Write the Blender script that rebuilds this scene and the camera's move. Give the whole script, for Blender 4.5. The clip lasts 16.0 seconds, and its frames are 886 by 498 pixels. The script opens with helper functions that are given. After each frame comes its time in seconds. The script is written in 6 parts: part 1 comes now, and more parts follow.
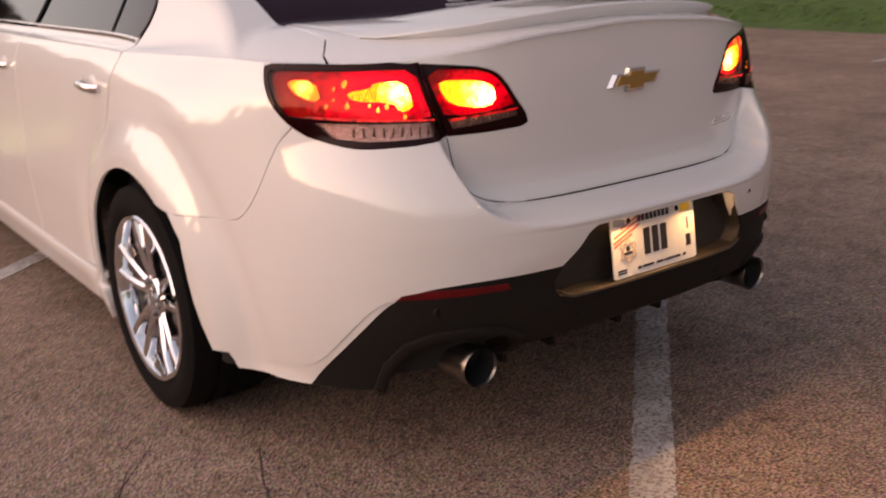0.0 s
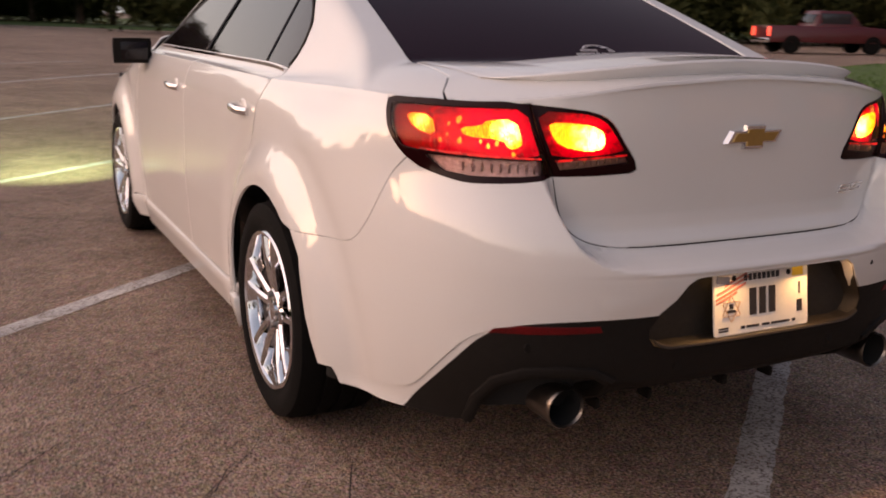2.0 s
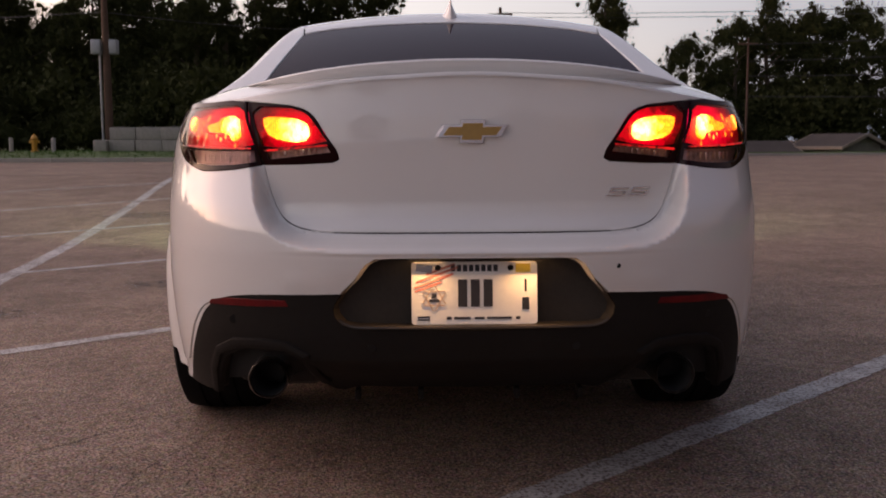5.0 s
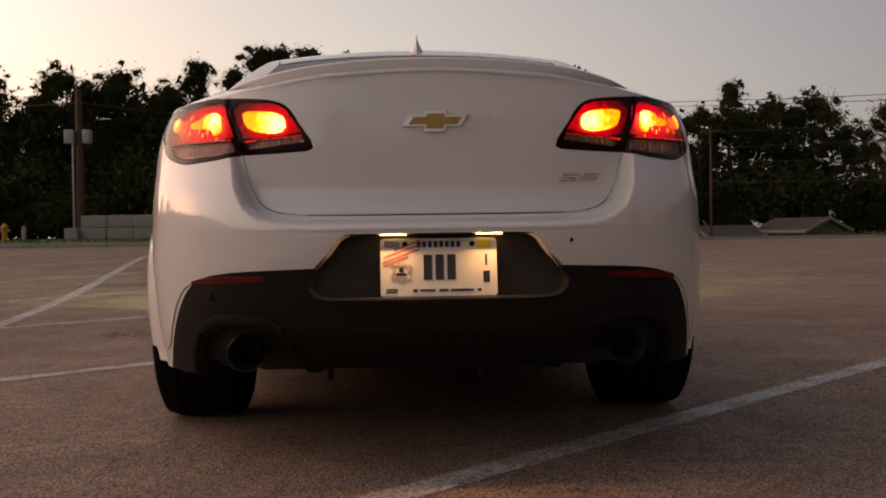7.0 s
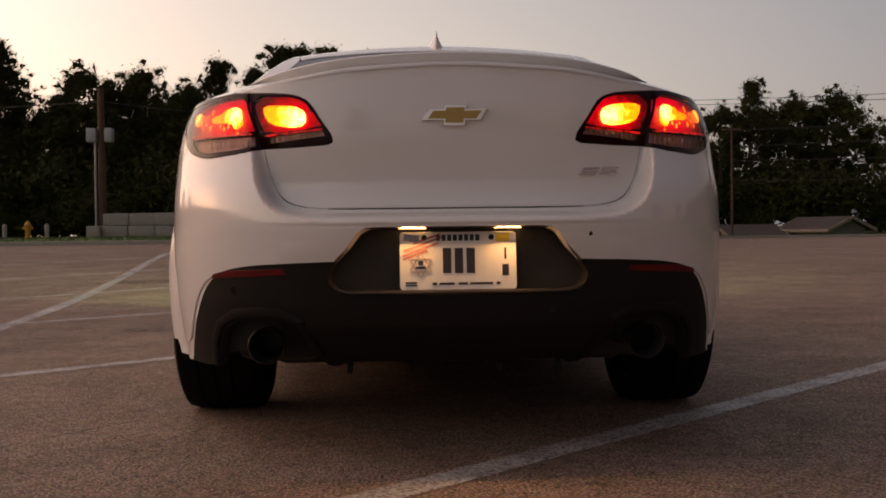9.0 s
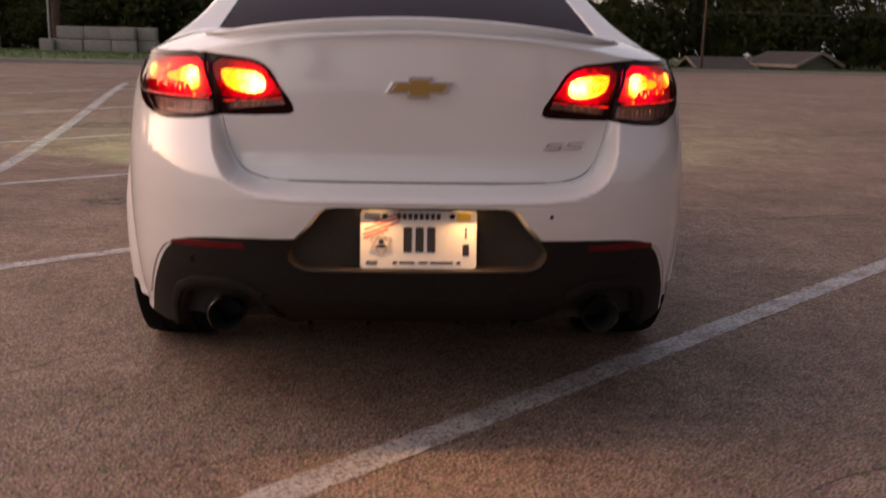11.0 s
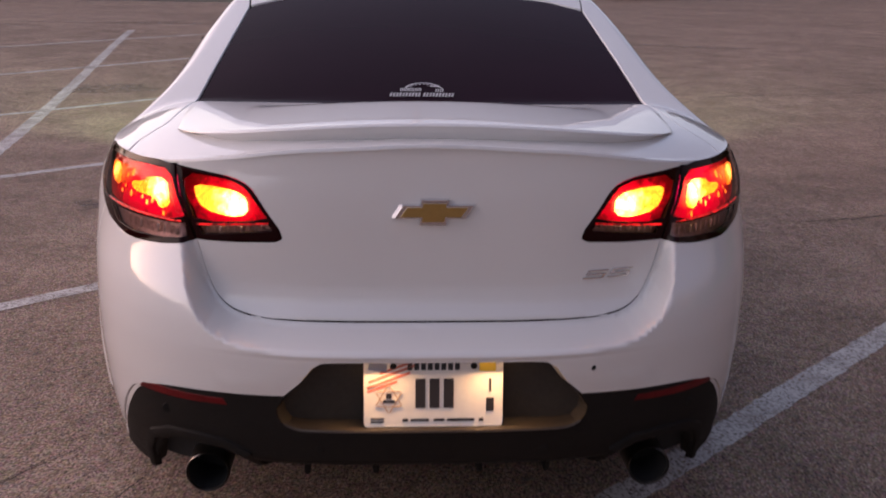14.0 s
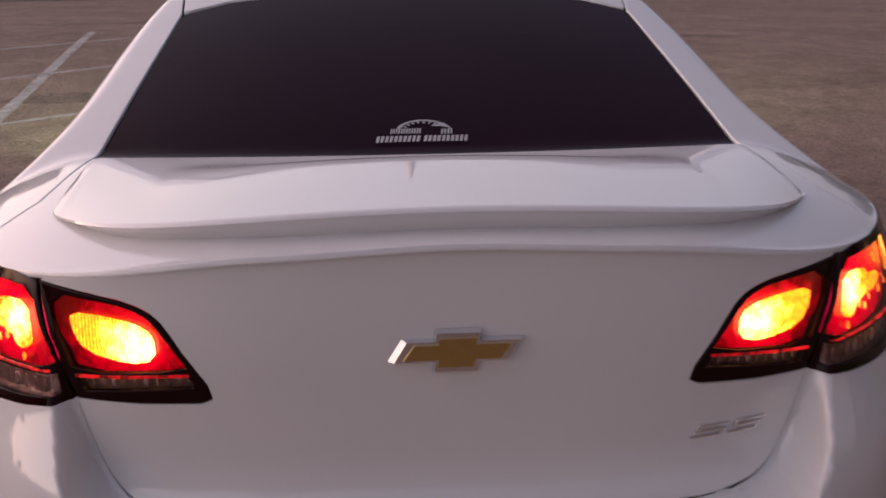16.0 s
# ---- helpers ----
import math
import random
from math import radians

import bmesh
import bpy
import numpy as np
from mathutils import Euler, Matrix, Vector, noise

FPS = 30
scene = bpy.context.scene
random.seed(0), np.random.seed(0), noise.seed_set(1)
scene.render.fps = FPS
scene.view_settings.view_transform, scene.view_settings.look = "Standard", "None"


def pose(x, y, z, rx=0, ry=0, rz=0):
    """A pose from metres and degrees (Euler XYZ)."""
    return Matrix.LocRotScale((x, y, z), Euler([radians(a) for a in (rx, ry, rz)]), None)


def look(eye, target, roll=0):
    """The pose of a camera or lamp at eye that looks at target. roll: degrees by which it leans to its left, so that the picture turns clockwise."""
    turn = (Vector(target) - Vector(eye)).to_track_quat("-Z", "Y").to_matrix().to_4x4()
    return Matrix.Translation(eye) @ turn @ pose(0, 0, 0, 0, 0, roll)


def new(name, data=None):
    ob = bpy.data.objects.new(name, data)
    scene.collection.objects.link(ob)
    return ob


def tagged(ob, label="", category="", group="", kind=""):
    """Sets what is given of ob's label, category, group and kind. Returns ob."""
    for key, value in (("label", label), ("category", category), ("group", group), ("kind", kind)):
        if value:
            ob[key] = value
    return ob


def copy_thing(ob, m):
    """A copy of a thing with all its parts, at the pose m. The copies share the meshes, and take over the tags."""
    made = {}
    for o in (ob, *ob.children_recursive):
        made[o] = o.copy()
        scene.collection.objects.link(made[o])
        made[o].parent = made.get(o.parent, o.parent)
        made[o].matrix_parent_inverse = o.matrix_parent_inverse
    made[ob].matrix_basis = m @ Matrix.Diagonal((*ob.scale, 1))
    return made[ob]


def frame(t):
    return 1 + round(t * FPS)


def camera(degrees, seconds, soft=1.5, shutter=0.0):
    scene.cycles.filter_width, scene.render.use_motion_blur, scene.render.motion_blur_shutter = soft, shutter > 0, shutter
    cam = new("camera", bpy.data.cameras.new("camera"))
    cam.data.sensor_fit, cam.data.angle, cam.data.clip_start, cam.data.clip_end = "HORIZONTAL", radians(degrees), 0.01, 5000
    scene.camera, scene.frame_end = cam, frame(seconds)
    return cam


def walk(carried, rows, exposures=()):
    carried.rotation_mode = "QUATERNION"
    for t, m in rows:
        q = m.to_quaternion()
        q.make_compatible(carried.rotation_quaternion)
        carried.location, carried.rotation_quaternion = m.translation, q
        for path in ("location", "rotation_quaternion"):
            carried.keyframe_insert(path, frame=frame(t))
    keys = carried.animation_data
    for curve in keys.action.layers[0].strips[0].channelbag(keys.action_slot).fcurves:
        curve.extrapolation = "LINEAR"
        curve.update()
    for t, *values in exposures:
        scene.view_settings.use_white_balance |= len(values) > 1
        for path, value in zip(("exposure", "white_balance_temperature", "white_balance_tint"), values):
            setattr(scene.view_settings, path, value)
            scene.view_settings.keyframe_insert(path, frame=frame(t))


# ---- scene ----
cam = camera(49.5, 16.0, soft=1.8, shutter=0.55)
PATH = [
    (0, (-1.786, -1.491, 1.249), (-0.652, 0.051, 0.67), -2.0),
    (0.5, (-1.956, -1.408, 1.243), (-0.677, 0.04, 0.724), -1.8),
    (1, (-2.093, -1.409, 1.241), (-0.815, 0.026, 0.685), 0.5),
    (1.5, (-1.988, -1.486, 1.232), (-0.876, 0.093, 0.713), 0.4),
    (2, (-1.711, -1.62, 1.217), (-0.838, 0.117, 0.749), 1.2),
    (2.5, (-1.518, -1.84, 1.148), (-0.826, -0.021, 0.686), 0.9),
    (3, (-1.153, -1.942, 1.162), (-0.869, 0.012, 0.845), -0.4),
    (3.5, (-0.803, -2.073, 1.171), (-0.715, -0.091, 0.921), 1.3),
    (4, (-0.478, -2.232, 1.176), (-0.424, -0.26, 0.853), 1.5),
    (4.5, (-0.204, -2.264, 1.119), (-0.086, -0.291, 0.817), 1.4),
    (4.7, (-0.145, -2.237, 1.039), (-0.091, -0.257, 0.765), -0.2),
    (6.8, (-0.133, -2.465, 0.668), (-0.021, -0.468, 0.649), -0.9),
    (7, (-0.134, -2.455, 0.654), (-0.018, -0.459, 0.619), -0.8),
    (7.5, (-0.13, -2.457, 0.639), (-0.047, -0.459, 0.598), -1.1),
    (8, (-0.133, -2.456, 0.639), (-0.061, -0.458, 0.598), -0.7),
    (10.3, (-0.135, -2.475, 0.654), (-0.047, -0.477, 0.623), -0.5),
    (10.5, (-0.131, -2.411, 0.705), (-0.01, -0.417, 0.621), 0.8),
    (11, (-0.125, -2.418, 1.058), (0.025, -0.467, 0.647), 1.3),
    (11.5, (-0.132, -2.58, 1.344), (0.024, -0.638, 0.891), -0.3),
    (12, (-0.091, -2.691, 1.398), (-0.029, -0.748, 0.925), -0.1),
    (12.5, (-0.084, -2.643, 1.429), (0.038, -0.721, 0.887), -0.3),
    (13, (-0.109, -2.401, 1.447), (0.054, -0.485, 0.897), 0.4),
    (13.5, (-0.149, -2.138, 1.459), (0.047, -0.243, 0.851), 0.0),
    (14, (-0.1, -1.879, 1.461), (0.015, 0.036, 0.895), 0.9),
    (14.5, (-0.058, -1.669, 1.461), (0.046, 0.234, 0.854), 1.5),
    (15, (-0.062, -1.458, 1.462), (0.081, 0.449, 0.875), 1.0),
    (15.5, (-0.106, -1.246, 1.472), (0.069, 0.664, 0.906), -0.5),
    (16, (-0.112, -1.055, 1.454), (0.04, 0.852, 0.871), -0.4),
]
EXPOSURES = [(0.0, -0.6, 8200, 34), (0.5, -0.76, 8200, 35), (1.0, -0.68, 8200, 34), (2.0, -0.74, 8200, 34), (2.5, -0.73, 8300, 33), (3.0, -0.9, 7850, 33), (3.5, -1.2, 8000, 36), (4.0, -1.06, 8300, 39), (4.6, -0.97, 7450, 37), (6.8, -1.38, 8900, 34), (10.5, -1.39, 9100, 37), (11.0, -0.78, 8300, 37), (11.5, -0.69, 7250, 36), (12.5, -0.49, 6950, 37), (13.5, -0.62, 6880, 37), (14.5, -0.78, 7050, 38), (15.0, -0.82, 7050, 39), (16.0, -1.06, 7350, 41)]
walk(cam, [(t, look(eye, target, roll)) for t, eye, target, roll in PATH], EXPOSURES)

# ---- light: dusk, the sun just set ahead on the car's left ----
SUN_AZ = radians(-72)      # from +y towards +x
world = bpy.data.worlds.new("dusk")
scene.world = world
world.use_nodes = True
wn = world.node_tree.nodes
sky = wn.new("ShaderNodeTexSky")
sky.sky_type = "NISHITA"
sky.sun_disc = False
sky.sun_elevation = radians(1.5)
sky.sun_rotation = SUN_AZ
sky.air_density, sky.dust_density, sky.ozone_density = 1.0, 1.5, 1.5
# twilight haze: greyish ahead, faintly rose on the side away from the sunset
way, dot, side, haze = wn.new("ShaderNodeTexCoord"), wn.new("ShaderNodeVectorMath"), wn.new("ShaderNodeMapRange"), wn.new("ShaderNodeMix")
dot.operation = "DOT_PRODUCT"
dot.inputs[1].default_value = (-math.sin(SUN_AZ), -math.cos(SUN_AZ), 0.0)
world.node_tree.links.new(way.outputs["Generated"], dot.inputs[0])
side.inputs["From Min"].default_value, side.inputs["From Max"].default_value = -0.95, 0.55
world.node_tree.links.new(dot.outputs["Value"], side.inputs["Value"])
rose = wn.new("ShaderNodeValToRGB")
haze.data_type = "RGBA"
stops = rose.color_ramp.elements
stops[0].position, stops[0].color = 0.0, (2.35, 2.38, 2.02, 1)
stops[1].position, stops[1].color = 1.0, (0.120, 0.068, 0.066, 1)
for place, tone in ((0.42, (1.16, 1.44, 1.50, 1)), (0.72, (0.52, 0.76, 0.96, 1))):
    stops.new(place).color = tone
world.node_tree.links.new(side.outputs[0], rose.inputs["Fac"])
# the haze lies thickest along the horizon
height, thick = wn.new("ShaderNodeSeparateXYZ"), wn.new("ShaderNodeMapRange")
world.node_tree.links.new(way.outputs["Generated"], height.inputs[0])
thick.inputs["From Min"].default_value, thick.inputs["From Max"].default_value = 0.0, 0.5
thick.inputs["To Min"].default_value, thick.inputs["To Max"].default_value = 0.70, 0.26
world.node_tree.links.new(height.outputs["Z"], thick.inputs["Value"])
world.node_tree.links.new(thick.outputs[0], haze.inputs["Factor"])
tint = wn.new("ShaderNodeMix")
tint.data_type, tint.blend_type = "RGBA", "MULTIPLY"
tint.inputs["Factor"].default_value = 1.0
# the side away from the sunset is dimmer
dim = wn.new("ShaderNodeMix")
dim.data_type = "RGBA"
dim.inputs["A"].default_value, dim.inputs["B"].default_value = (1.10, 1.07, 1.22, 1), (0.52, 0.435, 0.46, 1)
world.node_tree.links.new(side.outputs[0], dim.inputs["Factor"])
world.node_tree.links.new(dim.outputs["Result"], tint.inputs["B"])
world.node_tree.links.new(rose.outputs["Color"], haze.inputs["B"])
wn["Background"].inputs["Strength"].default_value = 1.6
world.node_tree.links.new(sky.outputs[0], tint.inputs["A"])
world.node_tree.links.new(tint.outputs["Result"], haze.inputs["A"])
# afterglow over the place where the sun went down
near, glow_at, after = wn.new("ShaderNodeVectorMath"), wn.new("ShaderNodeMapRange"), wn.new("ShaderNodeMix")
near.operation = "DOT_PRODUCT"
near.inputs[1].default_value = (math.sin(SUN_AZ) * 0.97, math.cos(SUN_AZ) * 0.97, 0.24)
world.node_tree.links.new(way.outputs["Generated"], near.inputs[0])
glow_at.interpolation_type = "SMOOTHSTEP"
glow_at.inputs["From Min"].default_value, glow_at.inputs["From Max"].default_value = 0.45, 1.05
world.node_tree.links.new(near.outputs["Value"], glow_at.inputs["Value"])
after.data_type, after.blend_type = "RGBA", "ADD"
after.inputs["B"].default_value = (1.25, 1.02, 0.86, 1)
world.node_tree.links.new(glow_at.outputs[0], after.inputs["Factor"])
world.node_tree.links.new(haze.outputs["Result"], after.inputs["A"])
world.node_tree.links.new(after.outputs["Result"], wn["Background"].inputs["Color"])
sun = new("sun", bpy.data.lights.new("sun", "SUN"))
sun.data.energy, sun.data.angle, sun.data.color = 0.2, radians(22), (1.0, 0.78, 0.54)
sun.matrix_world = look((0, 0, 0), (-math.sin(SUN_AZ), -math.cos(SUN_AZ), -0.22))

# ---- materials ----
def material(name, colour, rough=0.5, metal=0.0, coat=0.0, scale=30.0, vary=0.1, bump=0.0, bump_scale=200.0, ior=1.5, speckle=0.0):
    """A surface with a base colour that varies at two scales, and a fine relief."""
    m = bpy.data.materials.new(name)
    m.use_nodes = True
    n, l = m.node_tree.nodes, m.node_tree.links
    b = n["Principled BSDF"]
    b.inputs["Roughness"].default_value, b.inputs["Metallic"].default_value = rough, metal
    b.inputs["Coat Weight"].default_value, b.inputs["Coat Roughness"].default_value = coat, 0.03
    b.inputs["IOR"].default_value = ior
    co = n.new("ShaderNodeTexCoord")
    if vary > 0:
        big, fine = n.new("ShaderNodeTexNoise"), n.new("ShaderNodeTexNoise")
        big.inputs["Scale"].default_value, fine.inputs["Scale"].default_value = scale * 0.08, scale
        big.inputs["Detail"].default_value, fine.inputs["Detail"].default_value = 4, 6
        mix = n.new("ShaderNodeMath")
        mix.operation = "ADD"
        ramp = n.new("ShaderNodeMapRange")
        ramp.inputs["From Min"].default_value, ramp.inputs["From Max"].default_value = 0.6, 1.4
        ramp.inputs["To Min"].default_value, ramp.inputs["To Max"].default_value = 1 - vary, 1 + vary
        tint = n.new("ShaderNodeMix")
        tint.data_type, tint.blend_type = "RGBA", "MULTIPLY"
        tint.inputs["Factor"].default_value = 1.0
        tint.inputs["A"].default_value = (*colour, 1)
        for t in (big, fine):
            l.new(co.outputs["Object"], t.inputs["Vector"])
        l.new(big.outputs["Fac"], mix.inputs[0])
        l.new(fine.outputs["Fac"], mix.inputs[1])
        l.new(mix.outputs[0], ramp.inputs["Value"])
        l.new(ramp.outputs[0], tint.inputs["B"])
        l.new(tint.outputs["Result"], b.inputs["Base Color"])
    else:
        b.inputs["Base Color"].default_value = (*colour, 1)
    if bump > 0:
        t, u = n.new("ShaderNodeTexNoise"), n.new("ShaderNodeBump")
        t.inputs["Scale"].default_value, t.inputs["Detail"].default_value = bump_scale, 4
        u.inputs["Strength"].default_value, u.inputs["Distance"].default_value = bump, 0.004
        l.new(co.outputs["Object"], t.inputs["Vector"])
        l.new(t.outputs["Fac"], u.inputs["Height"])
        l.new(u.outputs[0], b.inputs["Normal"])
    return m


def glow(name, colour, strength):
    m = bpy.data.materials.new(name)
    m.use_nodes = True
    b = m.node_tree.nodes["Principled BSDF"]
    b.inputs["Base Color"].default_value = (*colour, 1)
    b.inputs["Emission Color"].default_value = (*colour, 1)
    b.inputs["Emission Strength"].default_value = strength
    return m


def lens(name, colour, gloss=0.9):
    """A thin tinted cover: light passes through tinted, the surface shines."""
    m = bpy.data.materials.new(name)
    m.use_nodes = True
    n, l = m.node_tree.nodes, m.node_tree.links
    clear, shine, mix, f = n.new("ShaderNodeBsdfTransparent"), n.new("ShaderNodeBsdfGlossy"), n.new("ShaderNodeMixShader"), n.new("ShaderNodeFresnel")
    clear.inputs["Color"].default_value = (*colour, 1)
    shine.inputs["Roughness"].default_value = 0.04
    f.inputs["IOR"].default_value = 1.28
    l.new(f.outputs[0], mix.inputs[0])
    l.new(clear.outputs[0], mix.inputs[1])
    l.new(shine.outputs[0], mix.inputs[2])
    l.new(mix.outputs[0], n["Material Output"].inputs["Surface"])
    return m


PAINT = material("white_paint", (0.73, 0.72, 0.70), 0.5, coat=1.0, scale=4, vary=0.02)
PAINT.node_tree.nodes["Principled BSDF"].inputs["Coat IOR"].default_value = 1.75
PAINT.node_tree.nodes["Principled BSDF"].inputs["Coat Roughness"].default_value = 0.006
BLACK = material("black_plastic", (0.0125, 0.0105, 0.0092), 0.66, ior=1.24, scale=60, vary=0.2, bump=0.15, bump_scale=900)
LIP = material("black_trim", (0.03, 0.025, 0.02), 0.38, scale=60, vary=0.2)
# the black plastic in lighter brown, some plate lamp light put into the colour
RECESS_LIT = material("recess_plastic_lit", (0.028, 0.022, 0.017), 0.6, scale=90, vary=0.3, bump=0.2, bump_scale=700)
# near-black, puts shade into the colour behind gaps and in hollows
GAP = material("dark_inside", (0.006, 0.006, 0.006), 0.9, vary=0)
GLASS = material("tinted_glass", (0.010, 0.007, 0.009), 0.03, scale=3, vary=0.2, ior=1.45)
REAR_GLASS = material("plum_tinted_glass", (0.020, 0.006, 0.012), 0.05, scale=3, vary=0.2, ior=1.11)
CHROME = material("chrome", (0.78, 0.78, 0.80), 0.07, 1.0, scale=20, vary=0.03)
GOLD = material("gold_enamel", (0.46, 0.29, 0.09), 0.32, 0.7, coat=0.6, scale=80, vary=0.1)
RUBBER = material("tyre_rubber", (0.0065, 0.006, 0.0058), 0.85, ior=1.2, scale=50, vary=0.2, bump=0.3, bump_scale=300)
STEEL = material("dull_steel", (0.20, 0.18, 0.17), 0.42, 1.0, scale=40, vary=0.2)
EXHAUST = material("sooty_steel", (0.22, 0.20, 0.18), 0.28, 1.0, scale=40, vary=0.3)
LAMP_BLACK = material("lamp_bezel", (0.014, 0.0015, 0.002), 0.10, vary=0, ior=1.24)


# ---- shapes ----
def smoothstep(a, b, x):
    t = np.clip((np.asarray(x, float) - a) / (b - a), 0, 1)
    return t * t * (3 - 2 * t)


def smin(a, b, k):
    h = np.clip(0.5 + 0.5 * (b - a) / k, 0, 1)
    return b * (1 - h) + a * h - k * h * (1 - h)


def smax(a, b, k):
    return -smin(-a, -b, k)


def part(name, bm, mat, parent, label="", smooth=True, kind=""):
    """Links a bmesh as one mesh object under a thing or a part."""
    me = bpy.data.meshes.new(name)
    bm.to_mesh(me)
    bm.free()
    me.materials.append(mat)
    if smooth:
        me.polygons.foreach_set("use_smooth", [True] * len(me.polygons))
        me.set_sharp_from_angle(angle=radians(40))
    ob = new(name, me)
    ob.parent = parent
    tagged(ob, label, kind=kind)
    return ob


def thing(name, label, category, at=(0, 0, 0), turn=0.0, group="", kind=""):
    ob = new(name)
    ob.empty_display_size = 0.1
    ob.matrix_world = pose(*at, 0, 0, turn)
    return tagged(ob, label, category, group, kind)


def inside(poly, pts):
    """Which points lie in a closed outline."""
    a, b = poly, np.roll(poly, -1, 0)
    hit = np.zeros(len(pts), bool)
    for (x0, y0), (x1, y1) in zip(a, b):
        if y0 != y1:
            c = ((y0 > pts[:, 1]) != (y1 > pts[:, 1])) & (pts[:, 0] < (x1 - x0) * (pts[:, 1] - y0) / (y1 - y0) + x0)
            hit ^= c
    return hit


def away(poly, pts):
    """Distance of points from an outline."""
    d = np.full(len(pts), 1e9)
    for a, b in zip(poly, np.roll(poly, -1, 0)):
        ab = b - a
        t = np.clip(((pts - a) @ ab) / max(ab @ ab, 1e-12), 0, 1)
        d = np.minimum(d, np.hypot(*(pts - a - t[:, None] * ab).T))
    return d


def soften(points, rounds=2):
    """An open line with its corners cut round, ends kept."""
    p = np.array(points, float)
    for _ in range(rounds):
        q = np.stack([0.75 * p[:-1] + 0.25 * p[1:], 0.25 * p[:-1] + 0.75 * p[1:]], 1).reshape(-1, 2)
        p = np.vstack([p[:1], q[1:-1], p[-1:]])
    return [tuple(v) for v in p]


def outline(corners, step, rounds=0):
    """Corners as an even outline; rounds: how often corners are cut round."""
    p = np.array(corners, float)
    for _ in range(rounds):
        q = np.roll(p, -1, 0)
        p = np.stack([0.75 * p + 0.25 * q, 0.25 * p + 0.75 * q], 1).reshape(-1, 2)
    out = []
    for a, b in zip(p, np.roll(p, -1, 0)):
        n = max(1, int(np.ceil(np.hypot(*(b - a)) / step)))
        out += [a + (b - a) * k / n for k in range(n)]
    return np.array(out)


def shrink(poly, d):
    """The outline moved inwards by d."""
    if d == 0:
        return poly
    e = np.roll(poly, -1, 0) - np.roll(poly, 1, 0)
    n = np.stack([-e[:, 1], e[:, 0]], 1) / np.maximum(np.hypot(*e.T), 1e-9)[:, None]
    area = 0.5 * np.sum(poly[:, 0] * np.roll(poly[:, 1], -1) - poly[:, 1] * np.roll(poly[:, 0], -1))
    return poly + n * d * (1 if area > 0 else -1)


def patch(surface, outer, holes=(), step=0.04, gap=0.0018, flange=0.010, lift=0.0):
    """Vertices, faces and normals of the piece of a surface within an outline, less its holes, with an edge turned in all round."""
    from mathutils.geometry import delaunay_2d_cdt
    rings = [shrink(np.asarray(outer, float), gap)] + [shrink(np.asarray(h, float), -gap) for h in holes]
    lo, hi = rings[0].min(0), rings[0].max(0)
    gx, gy = np.meshgrid(np.arange(lo[0], hi[0], step), np.arange(lo[1], hi[1], step * 0.87))
    gx = gx + (np.arange(gx.shape[0]) % 2)[:, None] * step / 2
    grid = np.stack([gx.ravel(), gy.ravel()], 1)
    ok = inside(rings[0], grid) & (away(rings[0], grid) > step * 0.45)
    for h in rings[1:]:
        ok &= ~inside(h, grid) & (away(h, grid) > step * 0.45)
    pts, edges = [], []
    for r in rings:
        k = len(pts)
        pts += [tuple(p) for p in r]
        edges += [(k + a, k + (a + 1) % len(r)) for a in range(len(r))]
    pts += [tuple(p) for p in grid[ok]]
    got, _, tris, *_ = delaunay_2d_cdt([Vector(p) for p in pts], edges, [], 0, 1e-7)
    uv = np.array([tuple(p) for p in got])
    tris = np.array([t for t in tris if len(t) == 3])
    mid = uv[tris].mean(1)
    keep = inside(rings[0], mid)
    for h in rings[1:]:
        keep &= ~inside(h, mid)
    tris = tris[keep]
    pos, nor = surface(uv, True)
    pos = pos + nor * lift
    # one turning sense, that of the normals
    fn = np.cross(pos[tris[:, 1]] - pos[tris[:, 0]], pos[tris[:, 2]] - pos[tris[:, 0]])
    flip = (fn * nor[tris].mean(1)).sum(1) < 0
    tris[flip] = tris[flip][:, ::-1]
    verts, normals, faces = pos.tolist(), nor.tolist(), tris.tolist()
    if flange > 0:
        count = {}
        for t in faces:
            for a, b in ((t[0], t[1]), (t[1], t[2]), (t[2], t[0])):
                if (b, a) in count:
                    del count[(b, a)]
                else:
                    count[(a, b)] = 1
        side = {}
        for a, b in count:
            e = pos[b] - pos[a]
            for v in (a, b):
                o = np.cross(e, nor[v])
                side[v] = side.get(v, 0) + o / max(np.linalg.norm(o), 1e-9)
        low = {}
        for v, o in side.items():
            o = o / max(np.linalg.norm(o), 1e-9)
            m = len(verts)
            verts += [(pos[v] + o * 0.0012 - nor[v] * 0.0014).tolist(), (pos[v] + o * 0.0012 - nor[v] * flange).tolist()]
            normals += [((nor[v] + o) / np.linalg.norm(nor[v] + o)).tolist(), o.tolist()]
            low[v] = (m, m + 1)
        for a, b in count:
            faces += [[b, a, low[a][0], low[b][0]], [low[b][0], low[a][0], low[a][1], low[b][1]]]
    return verts, faces, normals


def shell_part(name, patches, mat, parent, label="", shine=True):
    """One mesh of one or more patches, shaded by the true normals of the surface."""
    verts, faces, normals = [], [], []
    for v, f, n in patches:
        k = len(verts)
        verts += v
        normals += n
        faces += [[a + k for a in t] for t in f]
    me = bpy.data.meshes.new(name)
    me.from_pydata(verts, [], faces)
    me.materials.append(mat)
    me.polygons.foreach_set("use_smooth", [True] * len(me.polygons))
    me.validate()
    if len(me.vertices) == len(normals):
        me.normals_split_custom_set_from_vertices(normals)
    ob = new(name, me)
    ob.parent = parent
    return tagged(ob, label)


